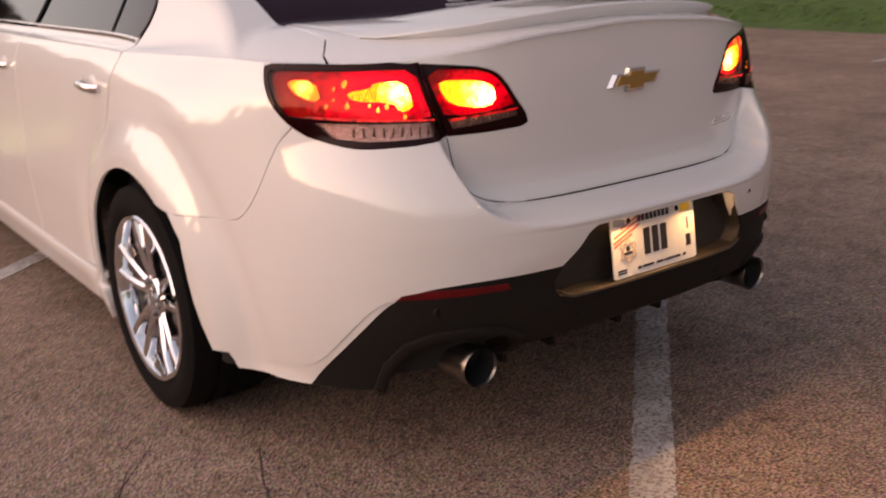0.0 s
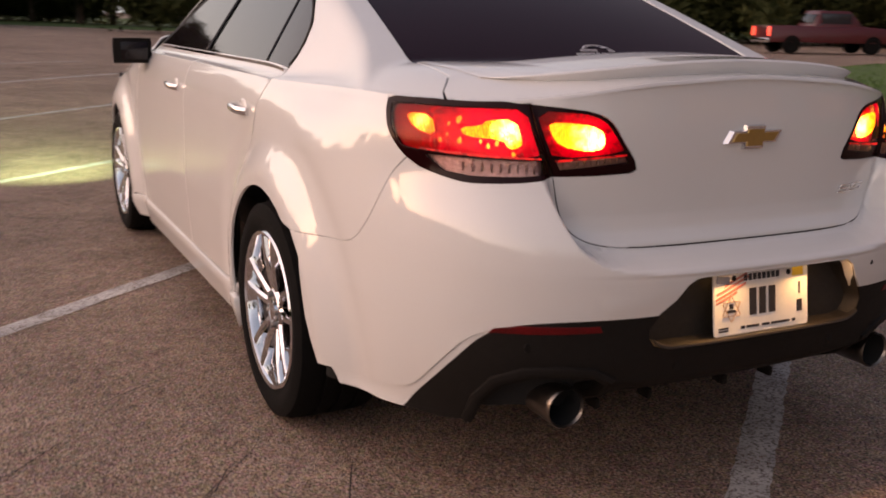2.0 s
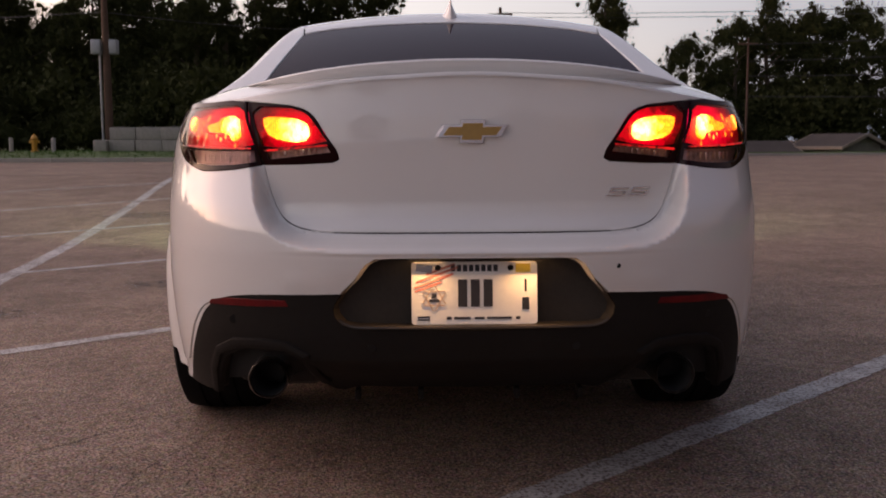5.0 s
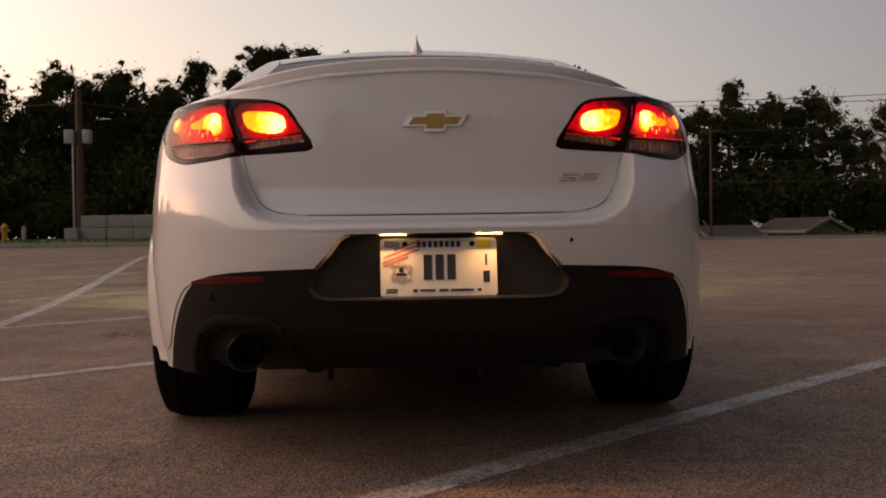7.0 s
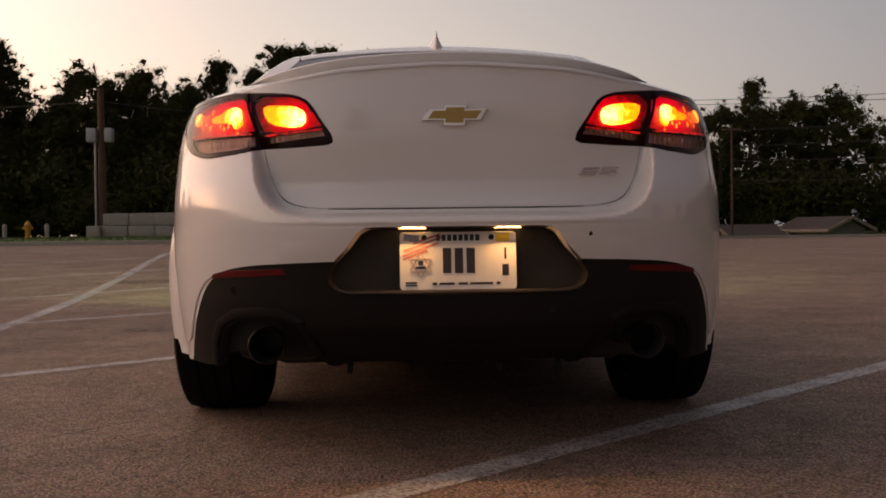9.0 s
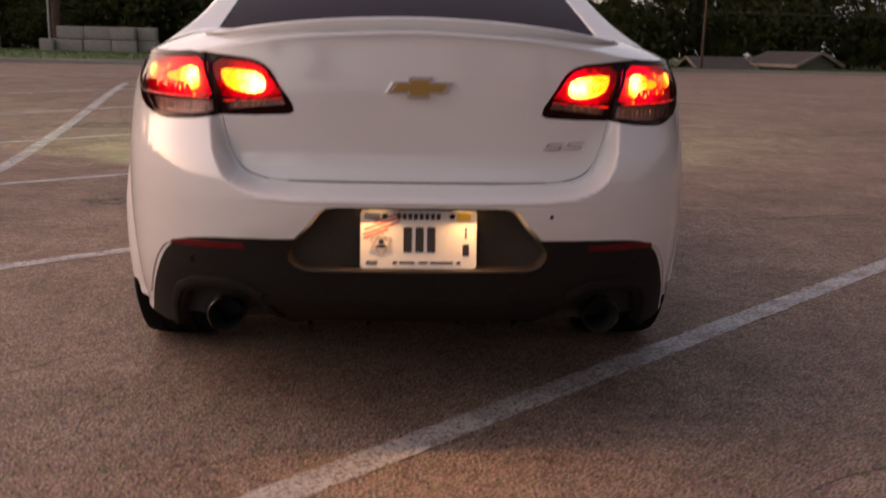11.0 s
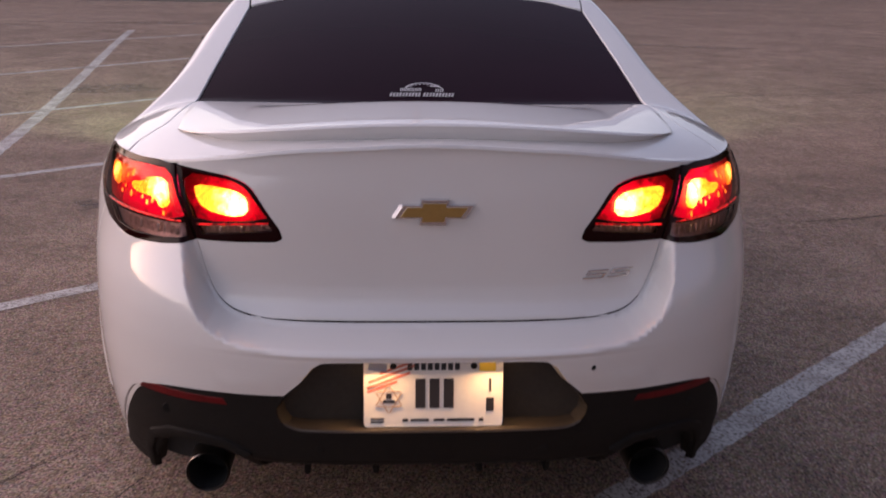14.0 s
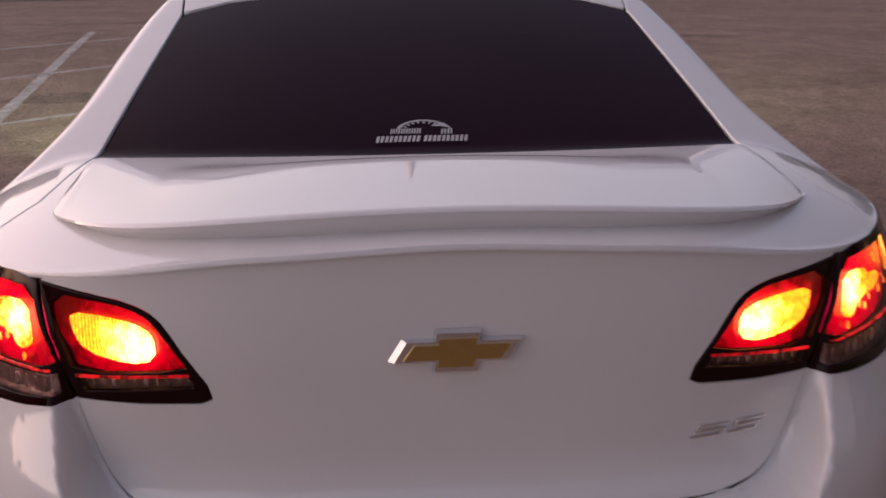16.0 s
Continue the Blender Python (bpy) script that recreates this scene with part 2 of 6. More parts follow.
def box(bm, size, at=(0, 0, 0), bevel=0.0, turn=None):
    """A box with bevelled edges, in the bmesh."""
    m = Matrix.Translation(at) @ (turn if turn else Matrix()) @ Matrix.Diagonal((*size, 1))
    made = bmesh.ops.create_cube(bm, size=1, matrix=m)["verts"]
    if bevel > 0:
        edges = list({e for v in made for e in v.link_edges})
        bmesh.ops.bevel(bm, geom=edges, offset=bevel, segments=2, profile=0.5, affect="EDGES")


def lathe(bm, profile, steps=48, axis="x", at=(0, 0, 0), close=False):
    """A ring: (along the axis, radius) points turned round the axis."""
    rings = []
    for k in range(steps):
        a = 2 * math.pi * k / steps
        ring = []
        for u, r in profile:
            c, d = r * math.cos(a), r * math.sin(a)
            p = {"x": (u, c, d), "y": (c, u, d), "z": (c, d, u)}[axis]
            ring.append(bm.verts.new((p[0] + at[0], p[1] + at[1], p[2] + at[2])))
        rings.append(ring)
    m = len(profile)
    for k in range(steps):
        a, b = rings[k], rings[(k + 1) % steps]
        for j in range(m if close else m - 1):
            bm.faces.new((a[j], a[(j + 1) % m], b[(j + 1) % m], b[j]))
    bmesh.ops.recalc_face_normals(bm, faces=bm.faces)


def sweep(bm, path, section, closed_section=True, caps=True):
    """A section (across, up) carried along a path of (place, across, up)."""
    rings = []
    for p, ax, up in path:
        rings.append([bm.verts.new(Vector(p) + Vector(ax) * a + Vector(up) * b) for a, b in section])
    m = len(section)
    for r, q in zip(rings, rings[1:]):
        for j in range(m if closed_section else m - 1):
            bm.faces.new((r[j], r[(j + 1) % m], q[(j + 1) % m], q[j]))
    if caps and closed_section:
        bm.faces.new(rings[0])
        bm.faces.new(rings[-1])
    bmesh.ops.recalc_face_normals(bm, faces=bm.faces)


def tube(bm, places, radius, steps=10):
    """A round bar along places, whose radius may change (a list)."""
    rad = radius if isinstance(radius, (list, tuple)) else [radius] * len(places)
    path = []
    pts = [Vector(p) for p in places]
    for k, p in enumerate(pts):
        d = (pts[min(k + 1, len(pts) - 1)] - pts[max(k - 1, 0)]).normalized()
        ax = d.orthogonal().normalized() if k == 0 else (path[-1][1] - d * path[-1][1].dot(d)).normalized()
        path.append((p, ax, d.cross(ax)))
    rings = []
    for (p, ax, up), r in zip(path, rad):
        rings.append([bm.verts.new(p + ax * r * math.cos(2 * math.pi * k / steps) + up * r * math.sin(2 * math.pi * k / steps)) for k in range(steps)])
    for r, q in zip(rings, rings[1:]):
        for j in range(steps):
            bm.faces.new((r[j], r[(j + 1) % steps], q[(j + 1) % steps], q[j]))
    bm.faces.new(rings[0][::-1])
    bm.faces.new(rings[-1])


# ---- ground ----
def ground_height(x, y):
    """The lot rises gently ahead of the car, most on its west side."""
    x, y = np.asarray(x, float), np.asarray(y, float)
    return (0.30 * smoothstep(5.5, 17, y) + 0.10 * smoothstep(14, 45, y)) * (1 - 0.85 * smoothstep(-3, 13, x))


def asphalt():
    m = bpy.data.materials.new("worn_asphalt")
    m.use_nodes = True
    n, l = m.node_tree.nodes, m.node_tree.links
    b = n["Principled BSDF"]
    co = n.new("ShaderNodeTexCoord")

    def tex(kind, scale, detail=3.0):
        t = n.new(kind)
        t.inputs["Scale"].default_value = scale
        if "Detail" in t.inputs:
            t.inputs["Detail"].default_value = detail
        l.new(co.outputs["Object"], t.inputs["Vector"])
        return t

    grit, stones, patches, stains = tex("ShaderNodeTexNoise", 120, 7), tex("ShaderNodeTexVoronoi", 62), tex("ShaderNodeTexNoise", 0.35, 5), tex("ShaderNodeTexNoise", 2.4, 6)
    ramp = n.new("ShaderNodeValToRGB")
    ramp.color_ramp.elements[0].position, ramp.color_ramp.elements[1].position = 0.37, 0.65
    ramp.color_ramp.elements[0].color, ramp.color_ramp.elements[1].color = (0.060, 0.043, 0.034, 1), (0.324, 0.229, 0.176, 1)
    l.new(grit.outputs["Fac"], ramp.inputs["Fac"])
    cells = n.new("ShaderNodeMapRange")
    cells.inputs["To Min"].default_value, cells.inputs["To Max"].default_value = 0.38, 1.66
    l.new(stones.outputs["Color"], cells.inputs["Value"])
    wide = n.new("ShaderNodeMapRange")
    wide.inputs["From Min"].default_value, wide.inputs["From Max"].default_value = 0.3, 0.7
    wide.inputs["To Min"].default_value, wide.inputs["To Max"].default_value = 0.82, 1.15
    l.new(patches.outputs["Fac"], wide.inputs["Value"])
    spots = n.new("ShaderNodeMapRange")
    spots.inputs["From Min"].default_value, spots.inputs["From Max"].default_value = 0.3, 0.68
    spots.inputs["To Min"].default_value, spots.inputs["To Max"].default_value = 0.78, 1.14
    l.new(stains.outputs["Fac"], spots.inputs["Value"])
    hand, blotch = tex("ShaderNodeTexNoise", 13, 5), n.new("ShaderNodeMapRange")
    blotch.inputs["From Min"].default_value, blotch.inputs["From Max"].default_value = 0.3, 0.7
    blotch.inputs["To Min"].default_value, blotch.inputs["To Max"].default_value = 0.84, 1.16
    l.new(hand.outputs["Fac"], blotch.inputs["Value"])
    prod = None
    for other in (cells, wide, spots, blotch):
        if prod is None:
            prod = other.outputs[0]
        else:
            k = n.new("ShaderNodeMath")
            k.operation = "MULTIPLY"
            l.new(prod, k.inputs[0])
            l.new(other.outputs[0], k.inputs[1])
            prod = k.outputs[0]
    mix = n.new("ShaderNodeMix")
    mix.data_type, mix.blend_type = "RGBA", "MULTIPLY"
    mix.inputs["Factor"].default_value = 1
    l.new(ramp.outputs[0], mix.inputs["A"])
    l.new(prod, mix.inputs["B"])
    l.new(mix.outputs["Result"], b.inputs["Base Color"])
    # pale chips of stone
    pick, near, chips = n.new("ShaderNodeTexVoronoi"), n.new("ShaderNodeMath"), n.new("ShaderNodeMath")
    pick.inputs["Scale"].default_value = 62
    l.new(co.outputs["Object"], pick.inputs["Vector"])
    near.operation, near.inputs[1].default_value = "LESS_THAN", 0.26
    l.new(pick.outputs["Distance"], near.inputs[0])
    rare = n.new("ShaderNodeSeparateColor")
    l.new(pick.outputs["Color"], rare.inputs[0])
    some = n.new("ShaderNodeMath")
    some.operation, some.inputs[1].default_value = "GREATER_THAN", 0.70
    l.new(rare.outputs[0], some.inputs[0])
    chips.operation = "MULTIPLY"
    l.new(near.outputs[0], chips.inputs[0])
    l.new(some.outputs[0], chips.inputs[1])
    soft = n.new("ShaderNodeMath")
    soft.operation, soft.inputs[1].default_value = "MULTIPLY", 0.85
    l.new(chips.outputs[0], soft.inputs[0])
    pale = n.new("ShaderNodeMix")
    pale.data_type = "RGBA"
    pale.inputs["B"].default_value = (0.46, 0.37, 0.31, 1)
    l.new(soft.outputs[0], pale.inputs["Factor"])
    # stones of different hue
    hue, toned = n.new("ShaderNodeMix"), n.new("ShaderNodeTexVoronoi")
    toned.inputs["Scale"].default_value = 80
    l.new(co.outputs["Object"], toned.inputs["Vector"])
    hue.data_type, hue.blend_type = "RGBA", "SOFT_LIGHT"
    hue.inputs["Factor"].default_value = 0.16
    l.new(mix.outputs["Result"], hue.inputs["A"])
    l.new(toned.outputs["Color"], hue.inputs["B"])
    l.new(hue.outputs["Result"], pale.inputs["A"])
    l.new(pale.outputs["Result"], b.inputs["Base Color"])
    b.inputs["Roughness"].default_value = 0.75
    b.inputs["Specular IOR Level"].default_value = 0.1
    bump = n.new("ShaderNodeBump")
    bump.inputs["Strength"].default_value, bump.inputs["Distance"].default_value = 0.9, 0.008
    l.new(grit.outputs["Fac"], bump.inputs["Height"])
    l.new(bump.outputs[0], b.inputs["Normal"])
    return m


ASPHALT = asphalt()


def worn_paint():
    """White line paint, worn through to the stones."""
    m = material("worn_line_paint", (0.62, 0.60, 0.58), 0.7, scale=60, vary=0.15, bump=0.4, bump_scale=190)
    n, l = m.node_tree.nodes, m.node_tree.links
    co = [k for k in n if k.type == "TEX_COORD"][0]
    t, r, hole, mix = n.new("ShaderNodeTexNoise"), n.new("ShaderNodeMapRange"), n.new("ShaderNodeBsdfTransparent"), n.new("ShaderNodeMixShader")
    t.inputs["Scale"].default_value, t.inputs["Detail"].default_value = 95, 5
    r.inputs["From Min"].default_value, r.inputs["From Max"].default_value = 0.36, 0.54
    r.inputs["To Min"].default_value, r.inputs["To Max"].default_value = 0.30, 0.82
    l.new(co.outputs["Object"], t.inputs["Vector"])
    # traffic has worn some stretches more than others
    u, v, w = n.new("ShaderNodeTexNoise"), n.new("ShaderNodeMapRange"), n.new("ShaderNodeMath")
    u.inputs["Scale"].default_value, u.inputs["Detail"].default_value = 5.5, 5
    v.inputs["From Min"].default_value, v.inputs["From Max"].default_value = 0.32, 0.62
    v.inputs["To Min"].default_value, v.inputs["To Max"].default_value = 0.62, 1.02
    w.operation = "MULTIPLY"
    l.new(co.outputs["Object"], u.inputs["Vector"])
    l.new(u.outputs["Fac"], v.inputs["Value"])
    l.new(t.outputs["Fac"], r.inputs["Value"])
    l.new(r.outputs[0], w.inputs[0])
    l.new(v.outputs[0], w.inputs[1])
    l.new(w.outputs[0], mix.inputs[0])
    l.new(hole.outputs[0], mix.inputs[1])
    l.new(n["Principled BSDF"].outputs[0], mix.inputs[2])
    l.new(mix.outputs[0], n["Material Output"].inputs["Surface"])
    return m


LINE = worn_paint()
GRASS = material("grass_ground", (0.048, 0.096, 0.017), 0.9, scale=40, vary=0.5, bump=0.6, bump_scale=120)

bm = bmesh.new()
xs = sorted(set([-600, -300, -150, -80] + list(range(-60, 61, 4)) + [80, 150, 300, 600]))
ys = sorted(set([-600, -300, -150, -60, -30, -10] + [0.5 * k for k in range(0, 100)] + [60, 80, 150, 300, 600]))
grid = [[bm.verts.new((x, y, float(ground_height(x, y)))) for y in ys] for x in xs]
for i in range(len(xs) - 1):
    for j in range(len(ys) - 1):
        bm.faces.new((grid[i][j], grid[i + 1][j], grid[i + 1][j + 1], grid[i][j + 1]))
ground = part("ground", bm, ASPHALT, None)
tagged(ground, "worn grey-brown asphalt of a parking lot", "ground", kind="structure")


def parking_line(a, b, width=0.10):
    """A painted stripe on the lot from a to b."""
    bm = bmesh.new()
    a, b = Vector((*a, 0)), Vector((*b, 0))
    n = max(2, int((b - a).length / (0.035 if (b - a).length < 8 else 0.12)))
    rnd = random.Random(int(1000 * abs(a.x + 3 * a.y)))
    side = (b - a).normalized().cross(Vector((0, 0, 1))) * width / 2
    rows = []
    for k in range(n + 1):
        p = a.lerp(b, k / n)
        row = []
        for q in (p - side * rnd.uniform(0.88, 1.08), p + side * rnd.uniform(0.88, 1.08)):
            row.append(bm.verts.new((q.x, q.y, float(ground_height(q.x, q.y)) + 0.004)))
        rows.append(row)
    for r, q in zip(rows, rows[1:]):
        bm.faces.new((r[0], r[1], q[1], q[0]))
    bmesh.ops.recalc_face_normals(bm, faces=bm.faces)
    ob = part("parking_line", bm, LINE, None)
    return tagged(ob, "worn white painted parking line on the asphalt", "parking line", "parking lines", "structure")


parking_line((-0.95, -0.808), (3.2, 2.858), 0.11)
# ---- painted lines ----
LINE_U, LINE_N = Vector((0.768, 0.640)), Vector((-0.640, 0.768))


def mid_line(y):
    return -2.355 - 0.142 * y


for k in range(1, 6):
    off = 0.12 + 2.69 * k
    y = (off - 1.507) / 0.859
    mid = Vector((mid_line(y), y))
    a, b = mid - LINE_U * 6.1, mid + LINE_U * 6.2
    parking_line(a, b, 0.10)
parking_line((mid_line(-1.6), -1.6), (mid_line(15.6), 15.6), 0.13)
parking_line((8.4, 4.24), (10.5, 4.46), 0.10)

STAIN = material("oil_stain", (0.018, 0.015, 0.014), 0.55, scale=30, vary=0.3)
_n, _l = STAIN.node_tree.nodes, STAIN.node_tree.links
_co = [k for k in _n if k.type == "TEX_COORD"][0]
_t, _r, _h, _m = _n.new("ShaderNodeTexNoise"), _n.new("ShaderNodeMapRange"), _n.new("ShaderNodeBsdfTransparent"), _n.new("ShaderNodeMixShader")
_t.inputs["Scale"].default_value, _t.inputs["Detail"].default_value = 16, 8
_r.inputs["From Min"].default_value, _r.inputs["From Max"].default_value = 0.42, 0.62
_r.inputs["To Max"].default_value = 0.5
_l.new(_co.outputs["Object"], _t.inputs["Vector"])
_l.new(_t.outputs["Fac"], _r.inputs["Value"])
_l.new(_r.outputs[0], _m.inputs[0])
_l.new(_h.outputs[0], _m.inputs[1])
_l.new(_n["Principled BSDF"].outputs[0], _m.inputs[2])
_l.new(_m.outputs[0], _n["Material Output"].inputs["Surface"])


def stain(x, y, rx, ry, seed):
    rnd = random.Random(seed)
    bm = bmesh.new()
    ring = []
    for k in range(26):
        a = 2 * math.pi * k / 26
        r = 0.75 + 0.35 * rnd.random()
        px, py = x + rx * r * math.cos(a), y + ry * r * math.sin(a)
        ring.append(bm.verts.new((px, py, float(ground_height(px, py)) + 0.003)))
    bm.faces.new(ring)
    ob = part("oil_stain", bm, STAIN, None)
    tagged(ob, "dark dried oil stain on the asphalt", "stain", "oil stains", "structure")


for k, (x, y, rx, ry) in enumerate(((-2.46, 2.98, 0.24, 0.16), (-1.80, 4.05, 0.28, 0.20), (-3.25, 9.2, 0.55, 0.40), (10.8, 19.0, 1.3, 0.7), (0.333, -0.09, 0.035, 0.022), (-8.5, 16.5, 2.2, 0.35), (-4.8, 17.5, 2.6, 0.3), (-6.5, 8.0, 0.5, 0.2), (-10.2, 13.5, 0.8, 0.4), (5.2, 15.0, 1.4, 0.25), (3.6, -0.2, 0.05, 0.04))):
    stain(x, y, rx, ry, k)

TAR = material("crack_dark", (0.02, 0.017, 0.016), 0.8, scale=40, vary=0.3)


def crack(a, b, seed, width=0.010):
    """A thin jagged crack in the asphalt."""
    rnd = random.Random(seed)
    bm = bmesh.new()
    a, b = Vector(a), Vector(b)
    n = max(6, int((b - a).length / 0.12))
    side = Vector((-(b - a).y, (b - a).x)).normalized()
    wob, rows = 0.0, []
    for k in range(n + 1):
        wob = 0.85 * wob + rnd.uniform(-0.035, 0.035)
        p = a.lerp(b, k / n) + side * wob
        w = width * rnd.uniform(0.3, 1.0) * (1 if 0 < k < n else 0.1)
        row = []
        for q in (p - side * w / 2, p + side * w / 2):
            row.append(bm.verts.new((q.x, q.y, float(ground_height(q.x, q.y)) + 0.0025)))
        rows.append(row)
    for r, q in zip(rows, rows[1:]):
        bm.faces.new((r[0], r[1], q[1], q[0]))
    ob = part("asphalt_crack", bm, TAR, None)
    tagged(ob, "thin dark crack in the asphalt", "crack", "asphalt cracks", "structure")


for k, (a, b, w) in enumerate((((-1.9, -0.3), (-1.02, 0.85), 0.004), ((-2.2, 5.0), (-0.9, 4.2), 0.012), ((-9, 12.6), (2, 14.4), 0.03), ((-12, 17.2), (4, 19.0), 0.05), ((1.1, 0.6), (1.9, -0.6), 0.003), ((3.5, 9), (9, 10.5), 0.02), ((2.2, 3.6), (5.5, 4.4), 0.012), ((-1.35, 0.45), (-1.05, 1.05), 0.004), ((-1.05, -0.1), (-0.85, 0.75), 0.005), ((-0.95, -0.35), (-0.35, 0.05), 0.004), ((-1.45, 0.35), (-1.0, -0.05), 0.003), ((0.9, -0.35), (1.9, 0.25), 0.004), ((-1.7, 1.3), (-1.1, 1.6), 0.005), ((-2.6, 0.4), (-1.5, 1.2), 0.005), ((1.3, 1.9), (2.6, 2.1), 0.005))):
    crack(a, b, k, w)

# ---- verges, kerb, road ----
CONCRETE = material("weathered_concrete", (0.30, 0.28, 0.26), 0.85, scale=14, vary=0.25, bump=0.4, bump_scale=60)
BLADES = material("grass_blades", (0.055, 0.125, 0.018), 0.8, scale=6, vary=0.4)


def verge(name, x0, x1, y0, y1, mound=0.0, nx=24, ny=24, label=""):
    bm = bmesh.new()
    g = []
    for i in range(nx + 1):
        col = []
        for j in range(ny + 1):
            x, y = x0 + (x1 - x0) * i / nx, y0 + (y1 - y0) * j / ny
            u, v = i / nx, j / ny
            h = 0.12 * min(1, 12 * min(u, 1 - u, v, 1 - v)) + mound * math.sin(math.pi * min(1, u * 0.9)) * math.sin(math.pi * v) ** 0.5
            col.append(bm.verts.new((x, y, float(ground_height(x, y)) - 0.02 + h + 0.015 * noise.noise((x * 0.7, y * 0.7, 0)))))
        g.append(col)
    for i in range(nx):
        for j in range(ny):
            bm.faces.new((g[i][j], g[i + 1][j], g[i + 1][j + 1], g[i][j + 1]))
    ob = part(name, bm, GRASS, None)
    return tagged(ob, label, "grass", kind="structure")


def tufts(x0, x1, y0, y1, count, seed, mound=0.0):
    """Short blades of mown grass over a verge, in one mesh."""
    rnd = random.Random(seed)
    verts, faces = [], []
    for _ in range(count):
        x, y = rnd.uniform(x0, x1), rnd.uniform(y0, y1)
        u, v = (x - x0) / (x1 - x0), (y - y0) / (y1 - y0)
        h = mound * math.sin(math.pi * min(1, u * 0.9)) * math.sin(math.pi * v) ** 0.5
        z = float(ground_height(x, y)) + 0.08 + h
        a, t, w = rnd.uniform(0, 6.28), rnd.uniform(0.03, 0.065), rnd.uniform(0.014, 0.035)
        k = len(verts)
        verts += [(x - w * math.cos(a), y - w * math.sin(a), z), (x + w * math.cos(a), y + w * math.sin(a), z), (x + rnd.uniform(-0.04, 0.04), y + rnd.uniform(-0.04, 0.04), z + t)]
        faces.append((k, k + 1, k + 2))
    me = bpy.data.meshes.new("grass_tufts")
    me.from_pydata(verts, [], faces)
    me.materials.append(BLADES)
    tagged(new("grass_tufts", me), "short mown green grass blades", "grass", kind="stuff")


verge("verge_front_west", -70, -3.5, 27.5, 47, 0.10, 40, 24, "mown grass verge beyond the lot")
verge("verge_front_east", 9, 70, 50, 56, 0.0, 40, 12, "mown grass verge beyond the lot")
verge("lawn_back", -90, 90, 56.5, 160, 0.0, 40, 20, "dark grass under the trees")
verge("verge_east", 11.6, 30, -14, 15, 1.1, 30, 30, "mown green grass mound beside the lot")
tufts(11.7, 29, -13, 14.5, 44000, 5, 1.1)
tufts(-40, -3.6, 27.7, 46, 16000, 6, 0.10)
tufts(9.2, 44, 50.2, 55.8, 9000, 7)


def kerb(a, b, n):
    """A row of kerb stones."""
    a, b = Vector(a), Vector(b)
    ob = thing("kerb", "low weathered concrete kerb along the grass", "kerb", kind="structure")
    d = (b - a).normalized()
    me = None
    for k in range(n):
        p = a.lerp(b, (k + 0.5) / n)
        if me is None:
            bm = bmesh.new()
            box(bm, ((b - a).length / n - 0.012, 0.16, 0.24), (0, 0, 0), 0.02)
            me = bpy.data.meshes.new("kerb_stone")
            bm.to_mesh(me)
            bm.free()
            me.materials.append(CONCRETE)
        s = new("kerb_stone", me)
        s.parent = ob
        s.matrix_local = Matrix.Translation((p.x, p.y, float(ground_height(p.x, p.y)) + 0.01)) @ Matrix.Rotation(math.atan2(d.y, d.x), 4, "Z")


kerb((-60, 27.4), (-3.5, 27.4), 22)
kerb((9, 49.9), (60, 49.9), 20)

# ---- concrete blocks, poles, hydrant ----
def barrier_wall(x, y):
    z = float(ground_height(x, y)) + 0.13
    rows = ((0, 0, 0, 1.10), (1.12, 0, 0, 1.10), (2.24, 0, 0, 1.00), (-0.58, -0.25, 0, 0.56), (0.04, 0, 1, 1.10), (1.15, 0.02, 1, 1.05), (2.22, -0.03, 1, 1.0), (3.26, 0.35, 0, 0.75), (3.26, 0.32, 1, 0.72))
    for k, (dx, dy, level, w) in enumerate(rows):
        ob = thing("concrete_block", "large grey stacked concrete barrier block" if level else "large grey concrete barrier block on the grass", "concrete block", (x + dx + w / 2, y + dy, z + 0.53 * level), 2 * ((k * 7) % 3 - 1), "stacked barrier blocks")
        bm = bmesh.new()
        box(bm, (w, 0.62, 0.52), (0, 0, 0.26), 0.035)
        for v in bm.verts:
            v.co += Vector((noise.noise(v.co * 3 + Vector((k, 0, 0))), noise.noise(v.co * 3 + Vector((0, k, 0))), noise.noise(v.co * 3 + Vector((0, 0, k))) * 0.4)) * 0.02
        part("block", bm, CONCRETE, ob)
        if level:
            bm = bmesh.new()
            tube(bm, [(-0.08, 0, 0.50), (-0.07, 0, 0.555), (0.07, 0, 0.555), (0.08, 0, 0.50)], 0.012, 8)
            part("lifting_loop", bm, STEEL, ob, "rusty lifting loop")


WOOD = material("pole_wood", (0.09, 0.050, 0.034), 0.85, scale=12, vary=0.35, bump=0.5, bump_scale=40)
PALE = material("grey_cabinet", (0.30, 0.32, 0.34), 0.5, 0.2, scale=10, vary=0.1)
YELLOW = material("hydrant_paint", (0.50, 0.23, 0.02), 0.5, scale=20, vary=0.2)
barrier_wall(-13.15, 39.5)


def pole(x, y, height, r, label):
    ob = thing("utility_pole", label, "utility pole", (x, y, float(ground_height(x, y))))
    bm = bmesh.new()
    tube(bm, [(0, 0, -0.1), (0.02, 0, height * 0.5), (0.0, 0, height)], [r, r * 0.88, r * 0.72], 14)
    part("post", bm, WOOD, ob)
    return ob


